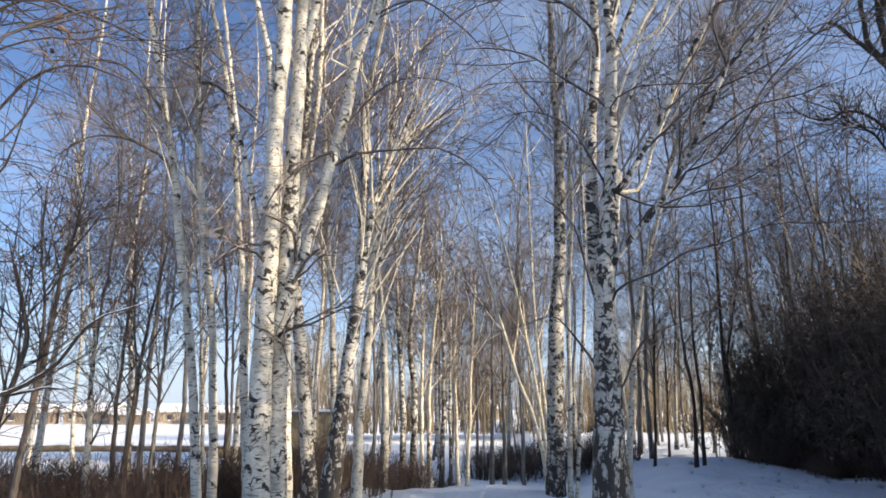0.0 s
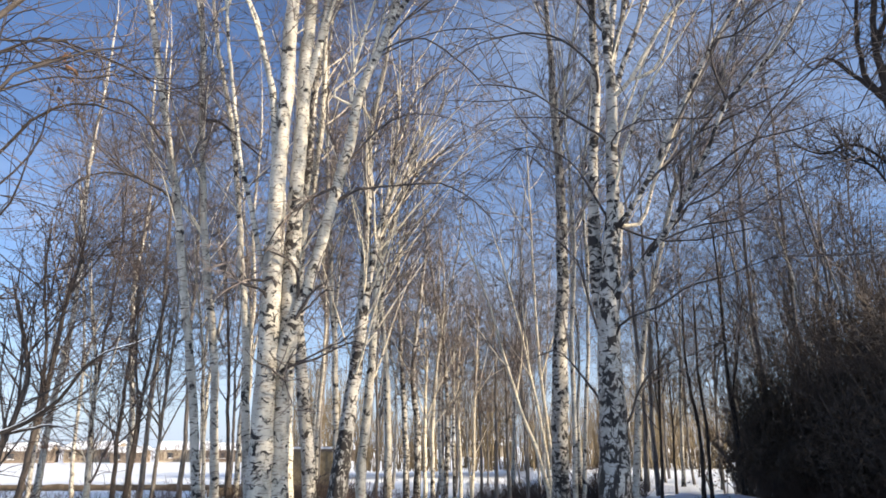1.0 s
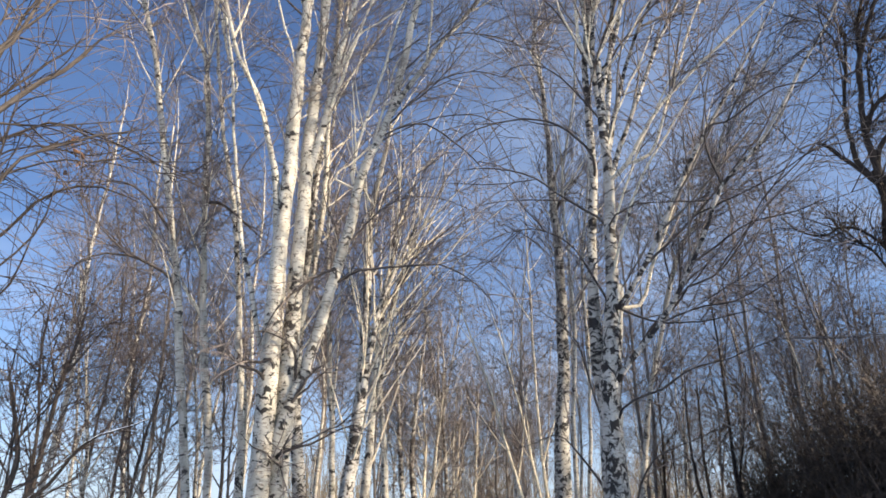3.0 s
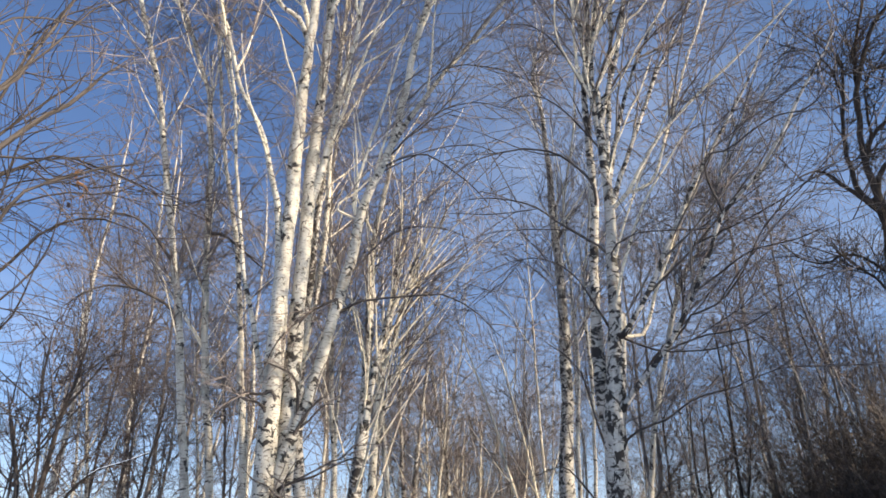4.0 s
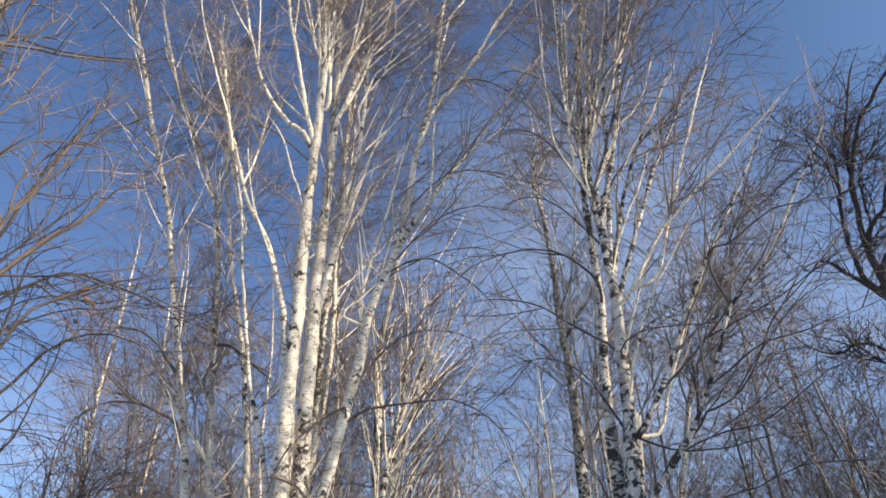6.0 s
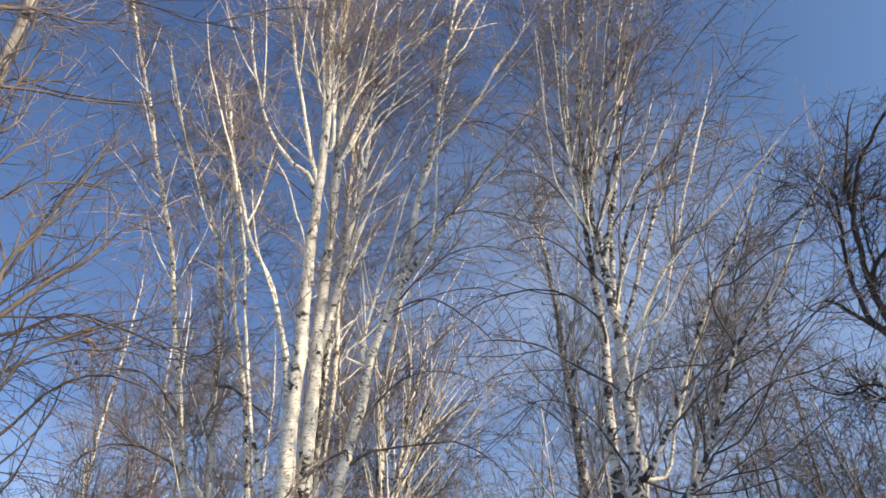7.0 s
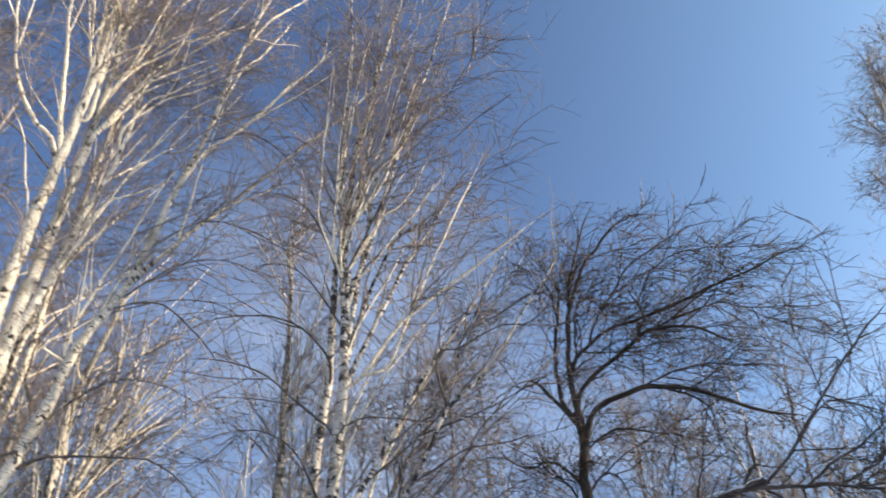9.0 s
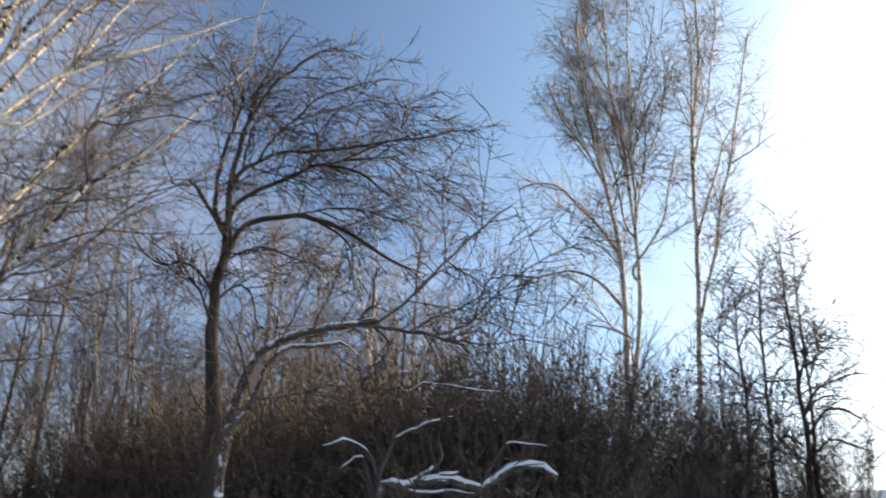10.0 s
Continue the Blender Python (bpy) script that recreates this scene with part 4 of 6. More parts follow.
BIRCH_BIG += [
    stem(0.016, 0.005, (1.78, 7.49, 2.82), (2.12, 7.35, 2.95), (2.35, 7.23, 3.10), (2.71, 7.05, 3.17), (3.05, 6.85, 3.30), (3.32, 6.67, 3.30)),
    stem(0.015, 0.005, (1.79, 7.49, 3.83), (2.09, 7.36, 3.64), (2.49, 7.18, 3.57), (2.82, 7.00, 3.61), (3.13, 6.81, 3.65)),
    stem(0.014, 0.005, (2.35, 7.23, 3.72), (2.56, 7.10, 3.72), (2.82, 6.95, 3.72), (3.14, 6.76, 3.89), (3.44, 6.55, 4.09), (3.67, 6.37, 4.13)),
    stem(0.023, 0.008, (1.89, 7.47, 4.71), (1.97, 7.39, 5.14), (2.16, 7.29, 5.62), (2.34, 7.18, 5.97), (2.50, 7.07, 6.31), (2.65, 6.96, 6.79), pale=True),
]
BIRCH_BIG += [
    stem(0.021, 0.007, (1.86, 7.42, 4.44), (1.97, 7.34, 4.82), (2.15, 7.24, 5.26), (2.41, 7.10, 5.65), (2.66, 6.96, 6.03), (2.93, 6.80, 6.46), pale=True),
    stem(0.017, 0.005, (2.25, 7.26, 4.53), (2.57, 7.10, 4.70), (2.88, 6.92, 5.03), (3.19, 6.73, 5.40), (3.38, 6.58, 5.72), (3.49, 6.47, 6.03)),
    stem(0.013, 0.005, (2.61, 7.03, 4.48), (3.01, 6.81, 4.49), (3.40, 6.57, 4.53), (3.72, 6.34, 4.62)),
    stem(0.013, 0.005, (2.82, 6.95, 4.89), (3.24, 6.71, 4.92), (3.45, 6.54, 5.02), (3.66, 6.38, 5.14), (3.93, 6.15, 5.27)),
    stem(0.014, 0.005, (1.80, 7.38, 4.81), (2.05, 7.27, 4.92), (2.41, 7.10, 4.86), (2.75, 6.92, 4.82), (3.04, 6.75, 4.98)),
]
BIRCH_SLANTED = [
    stem(0.075, 0.012, (3.29, 13.61, -0.85), (3.33, 13.60, 0.88), (3.57, 13.54, 3.27), (3.95, 13.43, 4.94), (4.43, 13.28, 6.55), (4.99, 13.08, 7.46), (5.63, 12.82, 9.30), (6.22, 12.54, 10.12), (7.20, 12.01, 11.71)),
    stem(0.040, 0.010, (4.17, 13.36, 5.53), (4.57, 13.23, 6.82), (5.32, 12.95, 8.49), (6.15, 12.58, 10.20)),
]
BIRCH_SLANTED += [
    stem(0.044, 0.020, (4.06, 12.35, 5.53), (4.29, 12.27, 6.02), (4.62, 12.15, 6.66), (5.06, 11.98, 7.51), (5.63, 11.72, 8.10), (6.03, 11.52, 8.66), (6.40, 11.32, 9.39)),
]
BIRCH_FAR_SLANTED = [
    stem(0.085, 0.020, (12.15, 25.78, 0.76), (12.46, 25.63, 4.37), (12.27, 25.72, 7.15), (11.90, 25.90, 9.29), (11.68, 26.00, 11.50), (11.63, 26.02, 13.80)),
]
BIRCH_FAR_SLANTED_TWIN = [
    stem(0.085, 0.020, (13.89, 26.03, 0.83), (14.08, 25.92, 5.18), (13.74, 26.10, 8.27), (13.44, 26.26, 10.04), (13.19, 26.39, 12.10), (13.13, 26.41, 14.21)),
]
SAPLING_DARK_ONE = [
    stem(0.060, 0.020, (6.33, 23.15, -0.85), (6.33, 23.15, 0.13), (6.41, 23.13, 2.04), (6.53, 23.10, 4.45), (6.57, 23.08, 6.79)),
]
SAPLING_DARK_TWO = [
    stem(0.064, 0.020, (8.46, 28.78, -0.85), (8.47, 28.78, 0.52), (8.51, 28.77, 2.56), (8.50, 28.77, 5.15)),
]
TREE_FAR_TWIN = [
    stem(0.083, 0.020, (7.17, 21.85, -0.85), (7.17, 21.85, 0.13), (7.22, 21.84, 2.01), (7.00, 21.91, 3.97), (7.08, 21.88, 6.52)),
    stem(0.072, 0.020, (7.37, 21.79, -0.85), (7.37, 21.79, 0.14), (7.40, 21.78, 2.01), (7.30, 21.81, 3.96), (7.43, 21.77, 6.67)),
]
TREE_FAR_LEANING = [
    stem(0.100, 0.020, (9.26, 24.29, -0.85), (9.26, 24.29, 0.10), (9.24, 24.30, 1.70), (9.14, 24.34, 3.50), (9.13, 24.34, 5.73), (9.13, 24.35, 8.06), (9.07, 24.37, 10.27)),
    stem(0.035, 0.015, (9.15, 24.34, 3.14), (9.54, 24.19, 4.96), (9.84, 24.06, 7.01)),
]
BIRCH_TALL_WHITE = [
    stem(0.064, 0.026, (-2.82, 9.07, -0.05), (-2.85, 9.06, 0.62), (-2.97, 9.02, 1.77), (-3.08, 8.99, 2.71), (-3.22, 8.94, 3.68), (-3.34, 8.89, 4.54), (-3.48, 8.84, 5.35), (-3.65, 8.77, 6.17), (-3.94, 8.64, 7.62), (-4.23, 8.50, 8.68), (-4.44, 8.40, 9.41), (-4.83, 8.18, 10.95), (-5.09, 8.02, 11.89), (-5.36, 7.86, 13.14)),
    stem(0.030, 0.006, (-3.27, 8.92, 4.48), (-3.48, 8.84, 4.67), (-3.92, 8.66, 4.86), (-4.31, 8.47, 4.79), (-4.64, 8.29, 4.41)),
    stem(0.025, 0.006, (-3.48, 8.84, 5.54), (-3.86, 8.68, 5.74), (-4.22, 8.51, 5.84), (-4.59, 8.32, 5.64)),
]
BIRCH_TALL_FORKED = [
    stem(0.064, 0.026, (-2.84, 9.59, -0.05), (-2.86, 9.58, 0.57), (-2.95, 9.56, 1.78), (-3.05, 9.52, 2.92), (-3.20, 9.47, 3.96), (-3.33, 9.43, 5.36), (-3.44, 9.39, 6.66), (-3.56, 9.34, 7.90), (-3.83, 9.24, 8.96), (-4.42, 8.97, 10.55), (-4.78, 8.78, 12.04)),
    stem(0.030, 0.008, (-3.35, 9.42, 6.17), (-3.13, 9.50, 5.96), (-2.76, 9.61, 5.68), (-2.51, 9.68, 5.46)),
    stem(0.020, 0.010, (-3.38, 8.98, 7.57), (-3.35, 9.00, 8.18), (-3.37, 8.99, 9.15), (-3.52, 8.93, 10.20), (-3.67, 8.87, 11.07), (-3.73, 8.84, 12.18), pale=True),
    stem(0.017, 0.010, (-3.59, 8.90, 8.33), (-3.85, 8.80, 9.03), (-4.05, 8.70, 9.66), (-4.27, 8.60, 10.31), (-4.53, 8.46, 11.38), (-4.67, 8.39, 12.16), pale=True),
]
BIRCH_TALL_FORKED += [
    stem(0.014, 0.010, (-3.93, 8.76, 9.34), (-3.71, 8.86, 9.77), (-3.83, 8.80, 10.22), (-4.02, 8.72, 10.80), (-4.26, 8.60, 11.51), pale=True),
]
BIRCH_LIT = [
    stem(0.085, 0.005, (-6.04, 13.18, -0.85), (-6.05, 13.18, 0.33), (-6.10, 13.16, 1.47), (-6.13, 13.14, 2.82), (-6.29, 13.07, 4.02), (-6.44, 12.99, 4.83), (-6.45, 12.99, 5.57)),
    stem(0.050, 0.008, (-6.13, 13.14, 2.63), (-6.04, 13.18, 4.04), (-5.99, 13.20, 5.10), (-5.99, 13.20, 6.19), (-6.02, 13.19, 7.08)),
    stem(0.025, 0.008, (-6.08, 13.17, 1.14), (-5.88, 13.25, 1.51), (-5.71, 13.33, 2.05)),
]
TREE_DARK_LEFT_ONE = [
    stem(0.070, 0.015, (-6.67, 15.64, -0.85), (-6.68, 15.63, 0.35), (-6.71, 15.62, 1.67), (-6.65, 15.64, 2.82), (-6.60, 15.67, 4.51), (-6.62, 15.66, 5.75)),
]
TREE_DARK_LEFT_TWO = [
    stem(0.075, 0.015, (-6.52, 15.70, -0.85), (-6.51, 15.70, 0.30), (-6.40, 15.75, 1.44), (-6.30, 15.79, 2.83), (-6.10, 15.87, 4.42), (-5.92, 15.93, 5.83)),
    stem(0.060, 0.012, (-6.38, 15.76, 0.76), (-6.42, 15.74, 2.13), (-6.55, 15.69, 3.54), (-6.62, 15.66, 5.12)),
]
TREE_DARK_LEFT_THREE = [
    stem(0.060, 0.015, (-5.48, 14.50, -0.85), (-5.48, 14.50, 0.20), (-5.44, 14.52, 1.45), (-5.38, 14.54, 2.52), (-5.33, 14.55, 3.73), (-5.28, 14.57, 5.23)),
]
BIRCH_PALE_BACK = [
    stem(0.060, 0.012, (-4.73, 15.29, -0.85), (-4.74, 15.28, 0.25), (-4.84, 15.25, 1.89), (-5.00, 15.20, 3.48), (-5.23, 15.12, 5.12), (-5.38, 15.07, 6.59)),
]
TREE_DARK_LEFT_FOUR = [
    stem(0.068, 0.015, (-5.12, 18.30, -0.85), (-5.13, 18.30, 0.24), (-5.19, 18.28, 1.94), (-5.31, 18.24, 3.85), (-5.49, 18.19, 5.69), (-5.68, 18.13, 7.60)),
]
TREE_LEANING_LEFT = [
    stem(0.075, 0.020, (-6.31, 11.36, -0.85), (-6.29, 11.38, 0.48), (-6.21, 11.42, 1.48), (-6.11, 11.47, 2.50), (-6.00, 11.53, 3.74), (-5.84, 11.61, 4.87), (-5.79, 11.64, 5.65)),
    stem(0.060, 0.015, (-6.18, 11.44, 1.90), (-6.14, 11.46, 3.01), (-6.28, 11.38, 4.16), (-6.28, 11.38, 5.37)),
]
TREE_LEFT_EDGE = [
    stem(0.075, 0.020, (-6.20, 10.28, -0.85), (-6.07, 10.35, 1.35), (-5.95, 10.42, 1.95), (-5.86, 10.47, 2.58), (-6.02, 10.38, 3.36), (-6.21, 10.27, 4.16)),
]
TREE_OVERHEAD = [
    stem(0.130, 0.030, (-3.26, 4.05, -0.05), (-3.29, 4.03, 1.39), (-3.33, 3.99, 2.28), (-3.34, 3.99, 3.09), (-3.31, 4.01, 3.98), (-3.63, 3.72, 5.02), (-3.69, 3.66, 6.08)),
    stem(0.022, 0.005, (-3.12, 3.78, 2.24), (-2.86, 3.98, 2.92), (-2.63, 4.14, 3.35), (-2.47, 4.23, 3.61), (-2.26, 4.35, 3.74), (-1.86, 4.53, 3.63)),
    stem(0.018, 0.004, (-2.99, 3.88, 2.57), (-2.73, 4.07, 2.95), (-2.56, 4.18, 3.21), (-2.48, 4.23, 3.43), (-2.46, 4.23, 3.69), (-2.44, 4.25, 3.89)),
    stem(0.020, 0.005, (-3.25, 4.06, 3.51), (-3.03, 4.23, 4.18), (-2.91, 4.31, 4.44), (-2.75, 4.41, 4.72), (-2.49, 4.57, 5.17)),
]
TREE_OVERHEAD += [
    stem(0.020, 0.005, (-3.27, 4.04, 3.72), (-3.08, 4.19, 4.42), (-3.00, 4.25, 4.86), (-2.91, 4.31, 5.20), (-2.78, 4.40, 5.60), (-2.60, 4.51, 6.06)),
    stem(0.018, 0.005, (-3.55, 3.80, 5.08), (-3.42, 3.91, 6.03), (-3.13, 4.15, 6.16), (-2.79, 4.39, 6.27), (-2.45, 4.59, 6.43)),
    stem(0.022, 0.005, (-3.76, 3.60, 6.26), (-3.58, 3.77, 6.78), (-3.34, 3.99, 7.07), (-3.19, 4.11, 7.03), (-2.80, 4.38, 7.29)),
    stem(0.020, 0.005, (-3.33, 3.99, 4.27), (-3.34, 3.99, 5.62), (-3.33, 4.00, 6.17), (-3.28, 4.04, 6.76)),
    stem(0.025, 0.005, (-3.30, 4.02, 7.47), (-2.83, 4.36, 7.56), (-2.26, 4.68, 7.60), (-1.71, 4.91, 8.08), (-1.24, 5.05, 8.26)),
]
TREE_OVERHEAD += [
    stem(0.014, 0.004, (-2.89, 3.95, 3.73), (-2.68, 4.10, 4.00), (-2.53, 4.20, 3.94), (-2.35, 4.30, 4.08), (-2.13, 4.41, 3.98)),
    stem(0.014, 0.004, (-2.92, 3.94, 3.51), (-2.66, 4.11, 3.74), (-2.49, 4.22, 3.87), (-2.25, 4.35, 3.91), (-1.96, 4.49, 4.10)),
    stem(0.016, 0.004, (-3.03, 3.85, 3.37), (-2.76, 4.05, 3.81), (-2.57, 4.17, 3.95), (-2.28, 4.34, 3.96), (-1.98, 4.48, 4.16)),
    stem(0.016, 0.004, (-3.30, 3.89, 3.96), (-2.83, 4.24, 4.00), (-2.58, 4.40, 4.20), (-2.17, 4.62, 4.12), (-1.90, 4.73, 3.99)),
    stem(0.016, 0.004, (-3.00, 4.13, 2.53), (-2.70, 4.33, 3.03), (-2.63, 4.37, 3.42), (-2.60, 4.39, 3.65)),
]
TREE_NEAR_TAN = [
    stem(0.090, 0.030, (-2.75, 3.20, -0.05), (-2.76, 3.20, 2.00), (-2.80, 3.22, 3.60), (-2.84, 3.20, 5.20), (-2.80, 3.16, 6.80), (-2.70, 3.20, 8.00)),
    stem(0.023, 0.011, (-2.53, 3.35, 3.48), (-2.44, 3.42, 3.66), (-2.36, 3.48, 3.82), (-2.27, 3.53, 3.98), (-2.17, 3.60, 4.13), (-2.07, 3.66, 4.32), (-1.96, 3.71, 4.47)),
    stem(0.020, 0.010, (-2.48, 3.39, 3.96), (-2.41, 3.44, 4.13), (-2.35, 3.48, 4.37), (-2.28, 3.53, 4.71), (-2.23, 3.56, 4.94), (-2.16, 3.60, 5.18)),
    stem(0.015, 0.008, (-2.35, 3.48, 4.27), (-2.29, 3.52, 4.43), (-2.23, 3.56, 4.62), (-2.15, 3.61, 4.81), (-2.01, 3.69, 4.95)),
    stem(0.014, 0.007, (-2.41, 3.44, 3.17), (-2.35, 3.48, 3.28), (-2.28, 3.52, 3.47), (-2.17, 3.60, 3.59), (-1.96, 3.71, 3.74), (-1.74, 3.82, 3.84)),
]
TREE_NEAR_TAN += [
    stem(0.025, 0.014, (-3.00, 2.94, 5.65), (-2.89, 3.05, 5.80), (-2.78, 3.14, 5.91), (-2.67, 3.25, 6.02)),
    stem(0.014, 0.006, (-2.68, 3.23, 6.01), (-2.54, 3.34, 5.99), (-2.38, 3.46, 6.11), (-2.26, 3.54, 6.21)),
    stem(0.014, 0.008, (-2.86, 3.07, 5.09), (-2.76, 3.16, 5.16), (-2.58, 3.32, 5.27), (-2.39, 3.45, 5.31), (-2.24, 3.56, 5.38), (-2.05, 3.67, 5.46)),
    stem(0.012, 0.006, (-2.76, 3.17, 5.16), (-2.65, 3.25, 5.26), (-2.56, 3.33, 5.47), (-2.49, 3.39, 5.70)),
    stem(0.014, 0.006, (-2.75, 3.18, 4.87), (-2.70, 3.22, 5.23), (-2.66, 3.25, 5.56), (-2.64, 3.27, 5.93)),
    stem(0.013, 0.005, (-2.68, 3.24, 4.54), (-2.62, 3.28, 4.71), (-2.55, 3.34, 4.93), (-2.50, 3.37, 5.17)),
]
TREE_NEAR_TAN += [
    stem(0.011, 0.005, (-2.65, 3.26, 4.31), (-2.56, 3.33, 4.42), (-2.44, 3.42, 4.58), (-2.30, 3.52, 4.65), (-2.12, 3.62, 4.65)),
    stem(0.012, 0.006, (-2.81, 3.12, 5.18), (-2.77, 3.16, 5.43), (-2.75, 3.18, 5.79), (-2.75, 3.17, 6.09)),
    stem(0.010, 0.006, (-2.74, 3.18, 4.72), (-2.67, 3.24, 4.84), (-2.62, 3.28, 5.04), (-2.63, 3.27, 5.28), (-2.59, 3.31, 5.54)),
    stem(0.012, 0.005, (-2.43, 3.43, 4.27), (-2.44, 3.42, 4.59), (-2.45, 3.41, 4.82), (-2.38, 3.46, 4.95)),
]
BOUGH_LEFT = [
    stem(0.050, 0.008, (-4.56, 5.56, -0.30), (-4.26, 5.56, 1.34), (-3.89, 5.82, 1.54), (-3.53, 6.05, 1.71), (-3.38, 6.13, 1.80), (-3.20, 6.23, 1.99), (-3.00, 6.32, 2.33), (-2.56, 6.51, 2.55)),
    stem(0.018, 0.005, (-3.38, 6.13, 1.78), (-3.24, 6.21, 1.77), (-3.09, 6.28, 1.76)),
]
TREE_DARK_CROOKED = [
    stem(0.147, 0.087, (6.09, 9.16, -0.05), (6.09, 9.16, 2.88), (6.04, 9.19, 3.65), (5.97, 9.24, 4.46), (5.95, 9.25, 4.89), (5.96, 9.25, 5.38), (6.00, 9.22, 5.79), (6.01, 9.21, 6.03), (5.98, 9.24, 6.31)),
    stem(0.044, 0.019, (5.97, 9.24, 6.28), (5.84, 9.32, 6.50), (5.84, 9.32, 6.86), (5.84, 9.32, 7.21), (5.87, 9.30, 7.65), (5.96, 9.25, 8.18), (5.96, 9.25, 8.67), (5.84, 9.32, 9.15)),
    stem(0.057, 0.020, (5.98, 9.23, 6.31), (5.96, 9.24, 6.74), (5.98, 9.24, 7.12), (6.03, 9.20, 7.51), (6.07, 9.17, 7.89), (6.17, 9.11, 8.21), (6.29, 9.03, 8.59), (6.41, 8.94, 8.96), (6.61, 8.79, 9.30), (6.90, 8.57, 9.70), (7.25, 8.28, 9.96)),
]
TREE_DARK_CROOKED += [
    stem(0.040, 0.014, (5.98, 9.23, 7.09), (6.08, 9.16, 7.29), (6.23, 9.06, 7.43), (6.40, 8.95, 7.60), (6.56, 8.83, 7.71), (6.85, 8.61, 7.81), (7.27, 8.26, 7.92), (7.61, 7.94, 8.01), (7.95, 7.61, 8.11), (8.30, 7.22, 8.21), (8.64, 6.81, 8.33), (8.93, 6.43, 8.26)),
    stem(0.032, 0.015, (6.40, 8.95, 7.60), (6.42, 8.93, 7.85), (6.55, 8.84, 8.11), (6.74, 8.69, 8.35), (6.84, 8.61, 8.55), (7.02, 8.47, 8.80), (7.23, 8.29, 8.95), (7.51, 8.03, 9.17), (7.85, 7.71, 9.35)),
]
TREE_DARK_CROOKED += [
    stem(0.057, 0.018, (5.97, 9.24, 6.47), (6.07, 9.17, 6.64), (6.27, 9.04, 6.85), (6.54, 8.85, 7.07), (6.81, 8.64, 7.29), (7.01, 8.48, 7.49), (7.29, 8.24, 7.49), (7.57, 7.98, 7.39), (7.77, 7.78, 7.19), (7.99, 7.56, 6.89)),
    stem(0.037, 0.024, (7.01, 8.48, 7.49), (7.02, 8.47, 7.75), (6.97, 8.51, 8.06), (6.90, 8.57, 8.36)),
    stem(0.028, 0.015, (6.96, 8.52, 8.11), (7.17, 8.34, 8.48), (7.39, 8.15, 8.73), (7.65, 7.90, 8.84), (7.93, 7.62, 8.80), (8.21, 7.32, 8.66), (8.61, 6.85, 8.49)),
    stem(0.023, 0.014, (7.34, 8.19, 7.51), (7.55, 8.00, 7.82), (7.91, 7.64, 8.06), (8.33, 7.18, 8.26)),
]
TREE_DARK_CROOKED += [
    stem(0.019, 0.009, (7.55, 8.00, 7.80), (7.84, 7.72, 7.73), (8.10, 7.44, 7.55), (8.46, 7.03, 7.41), (8.76, 6.65, 7.24)),
    stem(0.060, 0.018, (6.07, 9.17, 5.93), (6.17, 9.11, 6.22), (6.34, 8.99, 6.37), (6.60, 8.80, 6.48), (6.86, 8.60, 6.54), (7.08, 8.42, 6.52), (7.28, 8.24, 6.44), (7.54, 8.01, 6.28), (7.76, 7.80, 6.10), (7.95, 7.60, 5.92), (8.13, 7.41, 5.80), (8.39, 7.12, 5.63)),
    stem(0.022, 0.013, (6.07, 9.17, 5.88), (6.34, 8.99, 5.97), (6.64, 8.77, 5.93), (6.90, 8.57, 5.82), (7.14, 8.37, 5.74)),
    stem(0.043, 0.026, (5.97, 9.24, 6.26), (5.81, 9.34, 6.41), (5.68, 9.42, 6.59), (5.55, 9.50, 6.80), (5.42, 9.57, 6.92)),
]
TREE_DARK_CROOKED += [
    stem(0.025, 0.008, (5.96, 9.25, 5.36), (5.79, 9.35, 5.36), (5.62, 9.45, 5.53), (5.47, 9.54, 5.56), (5.28, 9.65, 5.49), (5.04, 9.78, 5.64), (4.76, 9.92, 6.00)),
    stem(0.025, 0.008, (5.92, 9.27, 4.93), (5.74, 9.38, 5.20), (5.58, 9.48, 5.36), (5.41, 9.58, 5.51), (5.14, 9.72, 5.54)),
    stem(0.021, 0.013, (5.96, 9.25, 5.22), (6.13, 9.13, 5.28), (6.28, 9.03, 5.31), (6.39, 8.95, 5.12), (6.44, 8.91, 4.86), (6.51, 8.86, 4.59)),
    stem(0.017, 0.009, (6.33, 9.00, 5.34), (6.46, 8.90, 5.58), (6.70, 8.72, 5.74), (6.97, 8.51, 5.81), (7.24, 8.28, 5.69)),
    stem(0.032, 0.015, (6.07, 9.17, 7.89), (6.07, 9.18, 8.32), (6.14, 9.13, 8.78), (6.29, 9.02, 9.27), (6.48, 8.89, 9.91), (6.69, 8.73, 10.33)),
]
TREE_DARK_CROOKED += [
    stem(0.023, 0.014, (5.96, 9.25, 8.16), (5.84, 9.32, 8.48), (5.74, 9.38, 8.89), (5.77, 9.37, 9.42)),
    stem(0.023, 0.009, (7.28, 8.24, 6.44), (7.42, 8.12, 6.17), (7.53, 8.02, 5.79), (7.50, 8.05, 5.42)),
    stem(0.018, 0.009, (6.86, 8.60, 6.53), (7.05, 8.44, 6.70), (7.32, 8.21, 6.80), (7.66, 7.90, 6.77), (7.92, 7.64, 6.59)),
    stem(0.023, 0.010, (6.23, 9.06, 7.42), (6.12, 9.14, 7.74), (6.17, 9.10, 8.12), (6.36, 8.98, 8.44), (6.63, 8.77, 8.78)),
]
